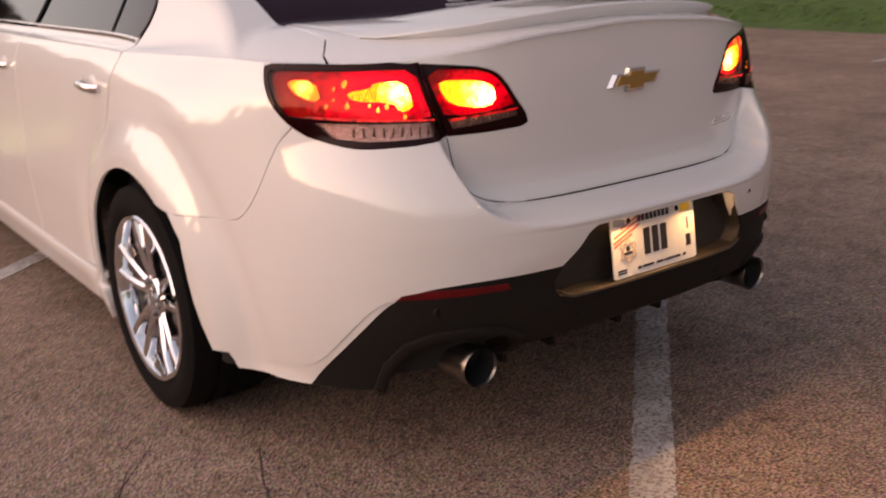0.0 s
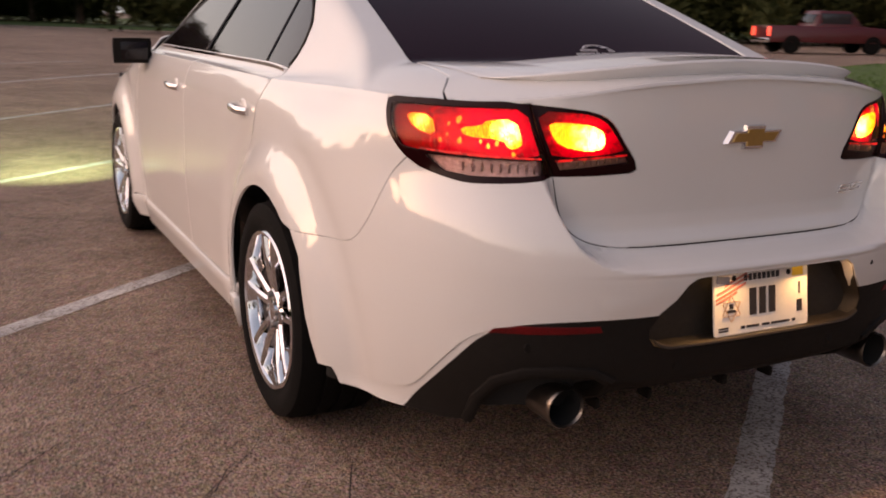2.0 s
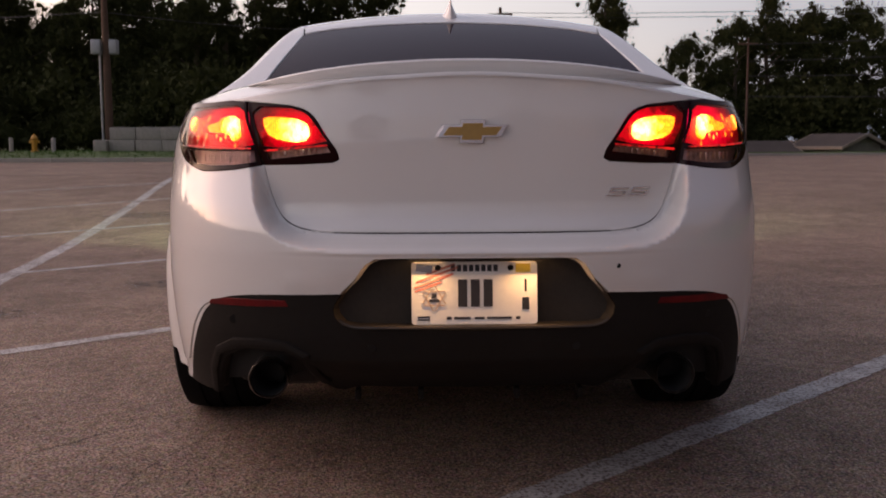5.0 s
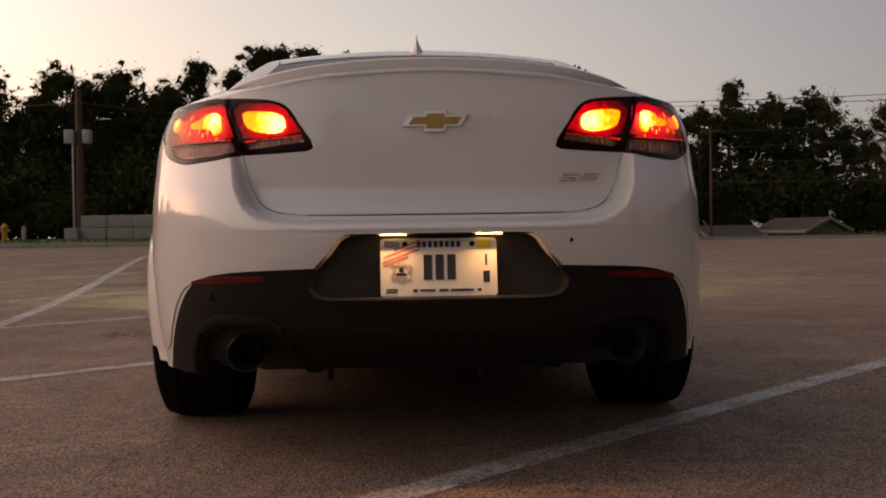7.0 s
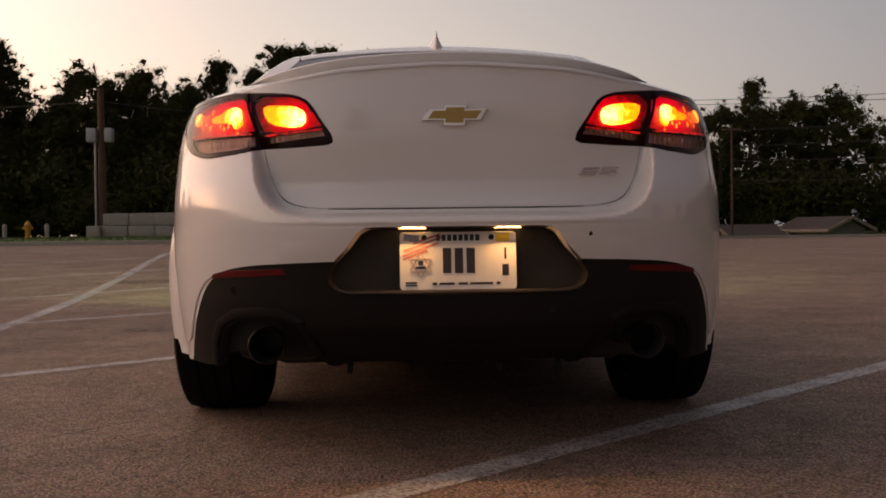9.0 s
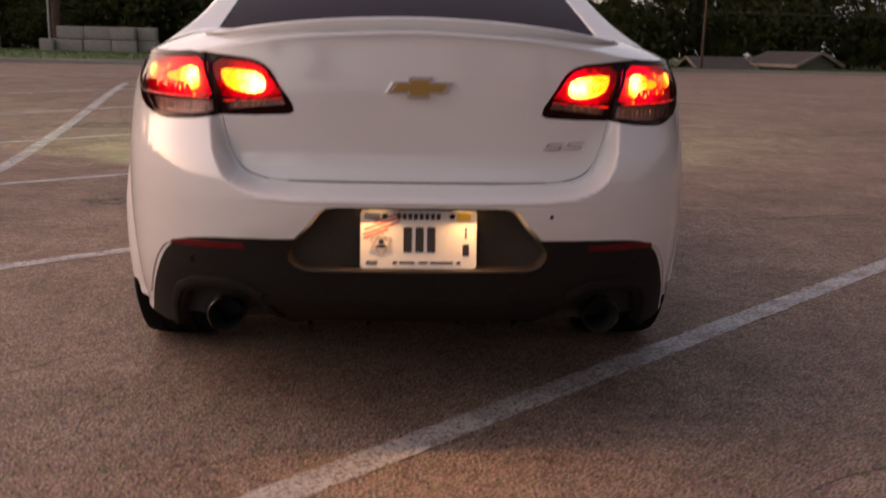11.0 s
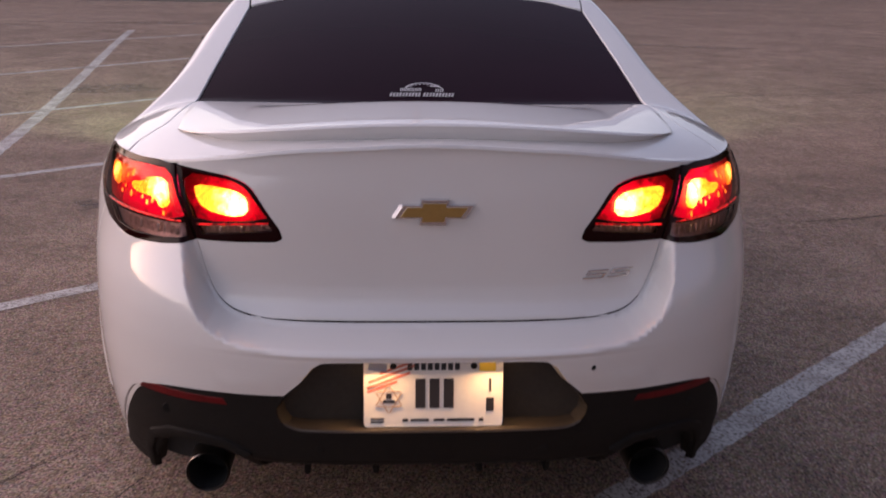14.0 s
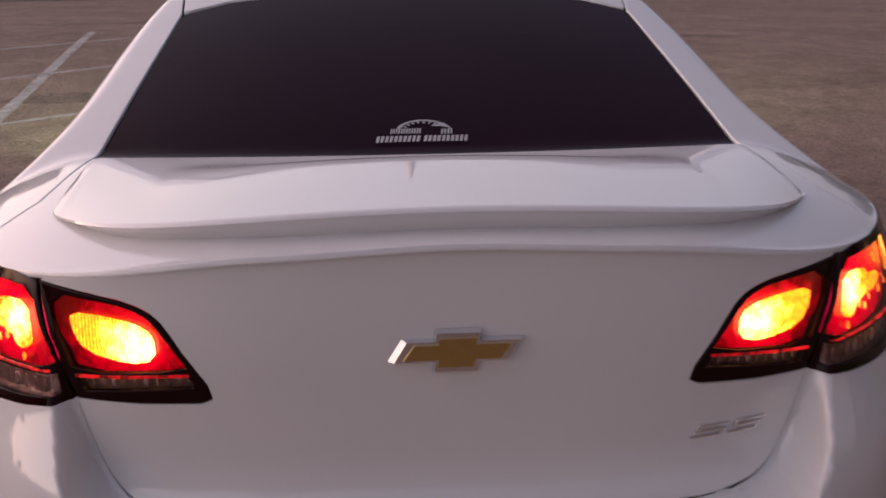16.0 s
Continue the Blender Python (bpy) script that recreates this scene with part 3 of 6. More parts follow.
p1 = pole(-13.45, 40.3, 6.7, 0.18, "brown wooden utility pole with a grey transformer box")
for w, dx in ((0.42, -0.36), (0.34, 0.38)):
    bm = bmesh.new()
    box(bm, (w, 0.40, 0.60), (dx, -0.1, 4.62), 0.04)
    part("transformer_box", bm, PALE, p1, "grey transformer box on the pole")
bm = bmesh.new()
tube(bm, [(-0.23, -0.16, 0.0), (-0.22, -0.15, 4.3)], 0.05, 10)
part("conduit", bm, PALE, p1, "grey conduit up the pole")
p2 = pole(18.2, 51.0, 6.4, 0.075, "thin grey-brown utility pole with wires")
bm = bmesh.new()
box(bm, (1.1, 0.10, 0.10), (0, 0, 6.1), 0.01)
part("crossarm", bm, WOOD, p2)
p3 = pole(6.2, 70.0, 10.5, 0.16, "wooden utility pole before the trees")
bm = bmesh.new()
box(bm, (1.8, 0.12, 0.12), (0, 0, 10.0), 0.01)
part("crossarm", bm, WOOD, p3)
WIRE = material("wire", (0.02, 0.02, 0.02), 0.6, vary=0)
for k, (a, b, sag) in enumerate((((6.2, 70, 10.3), (90, 52, 13.5), 1.6), ((6.2, 70, 10.0), (90, 52, 12.4), 1.4), ((18.2, 51, 6.1), (70, 30, 9.8), 1.0), ((18.2, 51, 5.2), (70, 30, 8.6), 0.9), ((18.2, 51, 4.4), (70, 30, 6.4), 0.8), ((18.2, 51, 3.3), (70, 32, 3.9), 0.5), ((-13.45, 40.3, 6.5), (6.2, 70, 9.8), 0.8), ((-13.45, 40.3, 6.5), (-90, 60, 9.0), 1.0))):
    bm = bmesh.new()
    a, b = Vector(a), Vector(b)
    tube(bm, [a.lerp(b, j / 16) - Vector((0, 0, sag * 4 * (j / 16) * (1 - j / 16))) for j in range(17)], 0.022, 5)
    w = part("overhead_wire", bm, WIRE, None)
    tagged(w, "dark overhead wire strung between utility poles", "wire", "overhead wires")

hy = thing("fire_hydrant", "yellow fire hydrant standing on the grass verge", "fire hydrant", (-16.0, 38.5, float(ground_height(-18, 38)) + 0.17))
bm = bmesh.new()
lathe(bm, [(0.0, 0.17), (0.05, 0.17), (0.06, 0.11), (0.5, 0.11), (0.52, 0.15), (0.56, 0.15), (0.60, 0.12), (0.68, 0.07), (0.70, 0.03), (0.75, 0.03), (0.75, 0.001)], 20, "z")
part("barrel", bm, YELLOW, hy)
for sgn in (-1, 1):
    bm = bmesh.new()
    lathe(bm, [(sgn * 0.09, 0.055), (sgn * 0.17, 0.055), (sgn * 0.18, 0.065), (sgn * 0.21, 0.06), (sgn * 0.21, 0.001)], 14, "x", (0, 0, 0.42))
    part("nozzle", bm, YELLOW, hy)
for dx in (-1.0, 0.75):
    ob = thing("bollard", "short grey marker post beside the hydrant", "bollard", (-16.0 + dx, 38.6, float(ground_height(-18, 38)) + 0.16), group="marker posts")
    bm = bmesh.new()
    lathe(bm, [(0.0, 0.09), (0.55, 0.09), (0.60, 0.06), (0.61, 0.001)], 14, "z")
    part("post", bm, CONCRETE, ob)

# ---- low buildings ----
SHINGLE = material("roof_shingles", (0.065, 0.052, 0.046), 0.9, scale=8, vary=0.3, bump=0.5, bump_scale=20)
SIDING = material("pale_siding", (0.20, 0.20, 0.17), 0.8, scale=5, vary=0.12)
FASCIA = material("fascia_board", (0.24, 0.20, 0.16), 0.7, scale=5, vary=0.1)
BRICK = material("dark_brick", (0.13, 0.075, 0.055), 0.85, scale=9, vary=0.3)
PANE = material("dark_pane", (0.02, 0.02, 0.025), 0.06, vary=0)


def shed(x, y, turn, wide, deep, wall, rise, label, roof_mat, wall_mat, sink=0.0):
    """A small house: walls, a gable roof with eaves, boards, a door and windows."""
    ob = thing("small_house", label, "house", (x, y, float(ground_height(x, y)) - sink), turn)
    bm = bmesh.new()
    vs = [bm.verts.new(p) for p in ((-wide / 2, -deep / 2, 0), (wide / 2, -deep / 2, 0), (wide / 2, deep / 2, 0), (-wide / 2, deep / 2, 0), (-wide / 2, -deep / 2, wall), (wide / 2, -deep / 2, wall), (wide / 2, deep / 2, wall), (-wide / 2, deep / 2, wall), (wide / 2, 0, wall + rise), (-wide / 2, 0, wall + rise))]
    for f in ((0, 1, 5, 4), (2, 3, 7, 6), (1, 2, 6, 8, 5), (3, 0, 4, 9, 7)):
        bm.faces.new([vs[k] for k in f])
    part("wall", bm, wall_mat, ob)
    over = 0.45
    for side in (-1, 1):
        bm = bmesh.new()
        y1 = side * (deep / 2 + over)
        zl = wall - rise * over / (deep / 2)
        t = 0.14
        q = [(-wide / 2 - over, y1, zl), (wide / 2 + over, y1, zl), (wide / 2 + over, 0, wall + rise), (-wide / 2 - over, 0, wall + rise)]
        lo = [bm.verts.new(p) for p in q]
        up = [bm.verts.new((p[0], p[1], p[2] + t)) for p in q]
        bm.faces.new(lo)
        bm.faces.new(up)
        for k in range(4):
            bm.faces.new((lo[k], lo[(k + 1) % 4], up[(k + 1) % 4], up[k]))
        bmesh.ops.recalc_face_normals(bm, faces=bm.faces)
        part("roof", bm, roof_mat, ob, smooth=False)
        bm = bmesh.new()
        box(bm, (wide + 2 * over, 0.05, 0.20), (0, y1 + side * 0.026, zl + 0.06), 0.005)
        part("fascia", bm, FASCIA, ob)
        for end in (-1, 1):
            bm = bmesh.new()
            L = math.hypot(deep / 2 + over, wall + rise - zl)
            a = math.atan2(wall + rise - zl, deep / 2 + over)
            box(bm, (0.05, L, 0.20), (end * (wide / 2 + over + 0.026), y1 / 2, (zl + wall + rise) / 2 + 0.06), 0.005, Matrix.Rotation(-side * a, 4, "X"))
            part("barge_board", bm, FASCIA, ob)
    for k, wx in enumerate((-wide * 0.28, wide * 0.25)):
        f = new("window")
        f.parent = ob
        bm = bmesh.new()
        box(bm, (1.1, 0.08, 1.0), (wx, -deep / 2 - 0.03, wall * 0.55), 0.01)
        part("window_frame", bm, FASCIA, f)
        bm = bmesh.new()
        box(bm, (0.95, 0.04, 0.85), (wx, -deep / 2 - 0.06, wall * 0.55), 0.0)
        part("pane", bm, PANE, f)
    d = new("door")
    d.parent = ob
    bm = bmesh.new()
    box(bm, (0.95, 0.07, 2.0), (0.0, -deep / 2 - 0.03, 1.0), 0.01)
    part("door_leaf", bm, FASCIA, d)
    return ob


shed(26.6, 58.0, -67, 3.5, 3.2, 2.0, 0.63, "low pale shed with a brown shingle roof among the trees", SHINGLE, SIDING, 1.55)
shed(22.2, 60.0, 0, 3.0, 4.0, 1.9, 0.6, "dark low shed roof behind the lot", SHINGLE, BRICK, 1.85)
h = shed(45, 24.5, -62, 16, 9, 2.7, 2.0, "dark brick house with posts and porch lights beyond the lawn", SHINGLE, BRICK)
PORCH = glow("porch_glow", (1.0, 0.72, 0.35), 9.0)
for k in range(6):
    bm = bmesh.new()
    box(bm, (0.22, 0.22, 2.5), (-6.5 + 2.6 * k, -5.6, 1.25), 0.02)
    part("porch_post", bm, FASCIA, h)
for k, x in enumerate((-3.0, 2.2, 3.4)):
    bm = bmesh.new()
    bmesh.ops.create_uvsphere(bm, u_segments=12, v_segments=8, radius=0.13, matrix=Matrix.Translation((x, -4.7, 2.05)))
    part("porch_lamp", bm, PORCH, h, "small lit porch lamp")
sign = thing("white_post", "short white post beside the driveway", "post", (33.5, 19.5, 0.0))
bm = bmesh.new()
box(bm, (0.35, 0.35, 1.2), (0, 0, 0.6), 0.03)
part("post", bm, SIDING, sign)

# ---- red pickup on the street ----
RED = material("red_car_paint", (0.075, 0.004, 0.006), 0.35, coat=0.4, scale=3, vary=0.05)
truck = thing("pickup_truck", "red pickup truck on the street beyond the lot", "truck", (31.0, 28.3, float(ground_height(31, 28)) + 0.02), -22)


def slab(profile, half, inset=0.1):
    """A side outline (along, up) given width, pulled in towards the top."""
    bm = bmesh.new()
    top = max(p[1] for p in profile)
    sides = []
    for s in (-1, 1):
        sides.append([bm.verts.new((x, s * (half - inset * max(0, z - 0.9) / max(top - 0.9, 0.1)), z)) for x, z in profile])
    for k in range(len(profile)):
        j = (k + 1) % len(profile)
        bm.faces.new((sides[0][k], sides[0][j], sides[1][j], sides[1][k]))
    for s in sides:
        bm.faces.new(s)
    bmesh.ops.recalc_face_normals(bm, faces=bm.faces)
    bmesh.ops.bevel(bm, geom=bm.edges[:], offset=0.03, segments=2, profile=0.5, affect="EDGES")
    return bm


part("body", slab([(-2.7, 0.45), (2.6, 0.45), (2.68, 0.7), (2.6, 1.02), (1.3, 1.12), (-2.7, 1.12)], 0.95), RED, truck)
part("cab", slab([(1.25, 1.1), (0.75, 1.72), (-0.55, 1.75), (-0.85, 1.1)], 0.88, 0.2), RED, truck)
for s in (-1, 1):
    bm = bmesh.new()
    box(bm, (1.3, 0.03, 0.42), (0.1, s * 0.80, 1.42), 0.01)
    part("side_window", bm, PANE, truck)
    for x in (-1.75, 1.7):
        bm = bmesh.new()
        lathe(bm, [(s * 0.70, 0.20), (s * 0.70, 0.36), (s * 0.95, 0.37), (s * 0.97, 0.22), (s * 0.95, 0.20), (s * 0.94, 0.001)], 24, "y", (x, 0, 0.37))
        part("wheel", bm, RUBBER, truck)
    bm = bmesh.new()
    box(bm, (0.03, 0.16, 0.36), (-2.715, s * 0.82, 0.88), 0.01)
    part("tail_lamp", bm, glow("truck_lamp", (1.0, 0.10, 0.06), 5.0), truck)
bm = bmesh.new()
box(bm, (0.10, 1.8, 0.18), (-2.76, 0, 0.52), 0.03)
part("bumper", bm, CHROME, truck)
bm = bmesh.new()
box(bm, (0.03, 1.30, 0.40), (0, 0, 0), 0.01, Matrix.Rotation(radians(24), 4, "Y"))
bmesh.ops.translate(bm, verts=bm.verts, vec=(-0.735, 0, 1.42))
part("rear_window", bm, GLASS, truck, "pale reflecting rear cab window")
# the body is solid: a dark slab on top paints the bed's shade
bm = bmesh.new()
box(bm, (1.75, 1.55, 0.04), (-1.75, 0, 1.10), 0.01)
part("bed_shade", bm, GAP, truck, "dark slab standing in for the shaded open truck bed")

# ---- lot lights behind the camera, seen as glints in the paint ----
LOT_GLOW = glow("lot_lamp_glow", (1.0, 0.92, 0.80), 160.0)
for k, (x, y, hgt) in enumerate(((-9.0, -30.0, 7.5), (13.0, -34.0, 8.0), (-26.0, -20.0, 7.0), (4.5, -33.0, 7.5), (7.5, -39.0, 9.0))):
    ob = thing("lot_lamp", "tall twin-headed parking lot lamp, lit", "street lamp", (x, y, 0), 20 * k, "parking lot lamps")
    bm = bmesh.new()
    tube(bm, [(0, 0, 0), (0, 0, hgt)], [0.09, 0.06], 10)
    part("post", bm, PALE, ob)
    bm = bmesh.new()
    tube(bm, [(-0.6, 0, hgt), (0.6, 0, hgt)], 0.04, 8)
    part("arm", bm, PALE, ob)
    for sgn in (-1, 1):
        bm = bmesh.new()
        box(bm, (0.45, 0.28, 0.10), (sgn * 0.75, 0, hgt + 0.02), 0.02)
        head = part("lamp_head", bm, PALE, ob)
        bm = bmesh.new()
        box(bm, (0.15, 0.12, 0.04), (sgn * 0.75, 0, hgt - 0.05), 0.01)
        part("lamp_lens", bm, LOT_GLOW, head, "bright lamp lens")

# yellow scrap on the lot
bm = bmesh.new()
box(bm, (0.17, 0.06, 0.010), (5.54, 2.06, 0.009), 0.003)
for v in bm.verts:
    v.co.z += 0.01 * noise.noise(v.co * 9)
ob = part("yellow_scrap", bm, YELLOW, None)
tagged(ob, "small yellow scrap lying on the asphalt", "litter")

# ---- trees ----
BARK = material("bark", (0.07, 0.05, 0.035), 0.9, scale=20, vary=0.3, bump=0.5, bump_scale=30)


def leaf_material():
    m = material("leaves", (0.040, 0.046, 0.018), 0.9, scale=1.2, vary=0.4, ior=1.15)
    n, l = m.node_tree.nodes, m.node_tree.links
    b, t, mix = n["Principled BSDF"], n.new("ShaderNodeBsdfTranslucent"), n.new("ShaderNodeMixShader")
    t.inputs["Color"].default_value = (0.045, 0.06, 0.012, 1)
    mix.inputs[0].default_value = 0.1
    l.new(b.outputs[0], mix.inputs[1])
    l.new(t.outputs[0], mix.inputs[2])
    l.new(mix.outputs[0], n["Material Output"].inputs["Surface"])
    return m


LEAF = leaf_material()


def crown_mesh(clumps, seed, leaf=0.16, per=130):
    """Leaves scattered in clumps (x, y, z, radius), in one mesh."""
    rnd = np.random.RandomState(seed)
    verts, faces = [], []
    for x, y, z, r in clumps:
        n = int(per * r * r)
        d = rnd.normal(size=(n, 3))
        d /= np.linalg.norm(d, axis=1)[:, None]
        c = np.array((x, y, z)) + d * (r * rnd.uniform(0.35, 1.12, n) ** 0.6)[:, None] * (1, 1, 0.8) * np.where(rnd.uniform(size=n) < 0.45, rnd.uniform(1.0, 2.0, n), 1.0)[:, None]
        a = rnd.normal(size=(n, 3))
        b = rnd.normal(size=(n, 3))
        a /= np.linalg.norm(a, axis=1)[:, None]
        b -= a * (a * b).sum(1)[:, None]
        b /= np.linalg.norm(b, axis=1)[:, None]
        s = leaf * rnd.uniform(0.5, 1.3, n)[:, None]
        s[: n // 6] *= 2.6
        c[: n // 6] = np.array((x, y, z)) + d[: n // 6] * r * 0.4
        k = len(verts)
        q = np.stack([c - a * s, c + a * s * 0.9 + b * s * 0.45, c + a * s * 0.4 - b * s * 0.55], 1).reshape(-1, 3)
        verts += q.tolist()
        faces += [(k + 3 * i, k + 3 * i + 1, k + 3 * i + 2) for i in range(n)]
    me = bpy.data.meshes.new("crown")
    me.from_pydata(verts, [], faces)
    me.materials.append(LEAF)
    return me


def tree(kind, height, seed):
    """A tapered trunk, limbs and a crown of leaf clumps."""
    rnd = random.Random(seed)
    words = {"round": "broad leafy tree, dark against the dusk sky", "tall": "tall narrow leafy tree, dark against the dusk sky", "pine": "ragged pine tree, dark against the dusk sky", "bush": "dense dark undergrowth bush"}
    ob = thing("bush" if kind == "bush" else "tree", words[kind], "bush" if kind == "bush" else "tree", (0, -400, 0), 0, "undergrowth" if kind == "bush" else "trees round the lot")
    clumps, limbs = [], []
    bm = bmesh.new()
    top = height * (0.9 if kind != "bush" else 0.3)
    tube(bm, [(0, 0, -0.2), (rnd.uniform(-.2, .2), rnd.uniform(-.2, .2), top * 0.5), (rnd.uniform(-.4, .4), rnd.uniform(-.4, .4), top)], [height * 0.022, height * 0.015, 0.03], 9)
    n = {"round": 84, "tall": 72, "pine": 76, "bush": 20}[kind]
    for k in range(n):
        t = (k + rnd.random()) / n
        a = rnd.uniform(0, 6.28)
        if kind == "round":
            z = height * (0.22 + 0.74 * t)
            reach = height * 0.36 * math.sin(math.pi * min(1, 0.18 + 0.80 * t)) * rnd.uniform(0.45, 1.05)
            r = height * rnd.uniform(0.035, 0.088)
        elif kind == "tall":
            z = height * (0.2 + 0.78 * t)
            reach = height * 0.125 * math.sin(math.pi * min(1, 0.2 + 0.76 * t)) * rnd.uniform(0.3, 1.1)
            r = height * rnd.uniform(0.025, 0.056)
        elif kind == "pine":
            z = height * (0.2 + 0.8 * t)
            reach = height * 0.24 * (1.05 - t) * rnd.uniform(0.5, 1.15)
            r = height * rnd.uniform(0.028, 0.06)
        else:
            z = height * (0.25 + 0.6 * t)
            reach = height * rnd.uniform(0.2, 0.9)
            r = height * rnd.uniform(0.22, 0.36)
        p = (reach * math.cos(a), reach * math.sin(a), z)
        clumps.append((*p, r))
        if kind != "bush":
            # loose sprays of twigs beyond the clump
            for j in range(2):
                b, u, d = rnd.uniform(0, 6.28), rnd.uniform(-0.2, 1.0), r * rnd.uniform(1.15, 1.9)
                clumps.append((p[0] + d * math.cos(b) * math.sqrt(1 - u * u), p[1] + d * math.sin(b) * math.sqrt(1 - u * u), p[2] + d * u, r * rnd.uniform(0.22, 0.42)))
        if k % 4 == 0 and kind != "bush":
            s = max(0.15 * height, z - reach * 0.6)
            tube(bm, [(0, 0, s), (p[0] * 0.5, p[1] * 0.5, (s + z) / 2 + 0.1), p], [height * 0.007, height * 0.004, 0.02], 6)
    part("trunk", bm, BARK, ob)
    c = new("crown", crown_mesh(clumps, seed, {"round": 0.10, "tall": 0.09, "pine": 0.085, "bush": 0.13}[kind], {"round": 480, "tall": 820, "pine": 720, "bush": 260}[kind]))
    c.parent = ob
    return ob


protos = {"round": [tree("round", 11, 1), tree("round", 11, 2), tree("round", 11, 3)], "tall": [tree("tall", 12, 4), tree("tall", 12, 5)], "pine": [tree("pine", 12, 6), tree("pine", 12, 7)], "bush": [tree("bush", 3.0, 8), tree("bush", 3.0, 9)]}
used = {}


def plant(kind, x, y, height, seed):
    """Sets a tree of a kind at a place and height."""
    rnd = random.Random(seed)
    pick = protos[kind][seed % len(protos[kind])]
    base = {"round": 11, "tall": 12, "pine": 12, "bush": 3.0}[kind]
    s = height / base
    m = Matrix.Translation((x, y, float(ground_height(x, y)) - 0.05)) @ Matrix.Rotation(rnd.uniform(0, 6.28), 4, "Z") @ Matrix.Diagonal((s * rnd.uniform(0.9, 1.15), s * rnd.uniform(0.9, 1.15), s, 1))
    if pick.name not in used:
        used[pick.name] = True
        pick.matrix_world = m
        return pick
    ob = copy_thing(pick, Matrix())
    ob.matrix_world = m
    return ob


# skyline of the wood beyond the lot, from the west round to the east
FAR = [("round", -31, 52, 10.5), ("round", -27, 57, 9.2), ("round", -25.6, 55, 11.6), ("tall", -24.2, 56, 12.0), ("pine", -22, 60, 9.2), ("round", -19.5, 57, 10.4), ("round", -16.8, 60, 10.8), ("round", -13.5, 58, 9.6), ("tall", -11.6, 57, 10.9), ("tall", -9.9, 60, 11.0), ("tall", -8.3, 62, 12.7), ("tall", -7.3, 63, 12.9), ("tall", -5.3, 62, 12.6), ("tall", -2.6, 64, 12.6), ("round", -21.5, 66, 10.0), ("round", -10, 70, 9.0), ("round", -15, 68, 10.0), ("round", -5, 72, 8.4), ("round", 1, 74, 8.4), ("round", 5.5, 76, 8.6), ("round", -1.5, 68, 8.8), ("pine", 9.5, 80, 8.0), ("round", -7.5, 69, 8.4), ("round", -3.6, 71, 8.2), ("round", 0.4, 70, 8.3), ("round", 3.2, 71, 8.0), ("round", 6.0, 70, 8.3), ("round", 8.6, 72, 8.2), ("round", 11.4, 71, 8.4), ("tall", 14.0, 70, 13.0), ("tall", 15.2, 72, 11.0),
       ("round", 19.6, 68, 8.2), ("round", 23.6, 69, 9.7), ("pine", 26.3, 70, 11.6), ("round", 28.6, 74, 10.3), ("round", 31.0, 73, 10.9), ("round", 34, 73, 11.2), ("round", 38, 68, 10.0), ("round", 43, 63, 9.6), ("round", 46, 52, 9.5), ("round", 52, 46, 10), ("round", 57, 38, 11), ("round", 60, 30, 11), ("round", 62, 20, 11), ("round", 60, 10, 10), ("round", 64, 0, 11)]
WEST = [("round", -40, 46, 14), ("round", -46, 38, 15), ("tall", -44, 33, 15), ("round", -48, 28, 14), ("round", -47, 20, 14), ("pine", -46, 14, 14), ("round", -48, 8, 13), ("round", -46, 1, 13), ("tall", -47, -5, 14), ("round", -48, -12, 13), ("round", -50, -20, 14), ("round", -46, -30, 13), ("round", -53, 34, 15), ("round", -54, 24, 15), ("round", -53, 16, 15), ("round", -54, 11, 14), ("round", -53, 4, 14), ("round", -54, -2, 14), ("round", -53, -9, 14), ("round", -55, -16, 14)]
WEST = [(kind, x, y, 0.62 * high) for kind, x, y, high in WEST]
# unseen trees behind the camera, added for the paint to mirror
SOUTH = [("round", -30, -48, 12), ("round", -12, -52, 12), ("round", 8, -50, 12), ("round", 26, -48, 12), ("round", 44, -38, 12), ("round", 56, -20, 12)]
for k, (kind, x, y, hgt) in enumerate(FAR + WEST + SOUTH):
    plant(kind, x, y, hgt, k)
# a second row fills the wood behind its edge
for k in range(10):
    plant("round", -40 + 3.1 * k, 66 + 2 * math.sin(k * 2.3), 8.6 + 0.5 * math.sin(k * 1.9), k + 400)
for k in range(46):
    x = -50 + 2.35 * k
    if -3 < x < 8:
        continue
    plant("bush", x + 0.8 * math.sin(k * 2.3), 50.5 + 2.5 * math.sin(k * 1.7) + (17 if x > 10 else 0), 3.4 + 1.2 * math.sin(k * 3.1), k)
for k in range(14):
    plant("bush", 0.5 + 0.8 * k - 4, 76 + 2 * math.sin(k), 4.0, k + 60)
for k in range(22):
    plant("bush", -44 + 2 * math.sin(k * 2.1), -36 + 3.7 * k, 5.5 + math.sin(k * 3.3), k + 80)
for k in range(9):
    a = radians(40 + 4.2 * k)
    plant("round", 66 * math.sin(a), 66 * math.cos(a), 12.5 + 1.5 * math.sin(k * 2.7), k + 200)
for k in range(22):
    a = radians(38 + 2 * k)
    plant("bush", 60 * math.sin(a), 60 * math.cos(a), 5.5 + math.sin(k * 3.3), k + 230)
for k in range(12):
    plant("bush", 52 + 3 * math.sin(k * 2.1), -6 + 4.4 * k, 3.6 + math.sin(k * 3.3), k + 110)
for k in range(22):
    plant("bush", -36 + 1.5 * k, 55.5 + 1.5 * math.sin(k * 1.9), 4.4 + 0.9 * math.sin(k * 2.7), k + 310)
for k in range(14):
    plant("bush", -35 + 2.3 * k, 53.5 + 0.8 * math.sin(k * 2.9), 2.6 + 0.5 * math.sin(k * 1.7), k + 350)

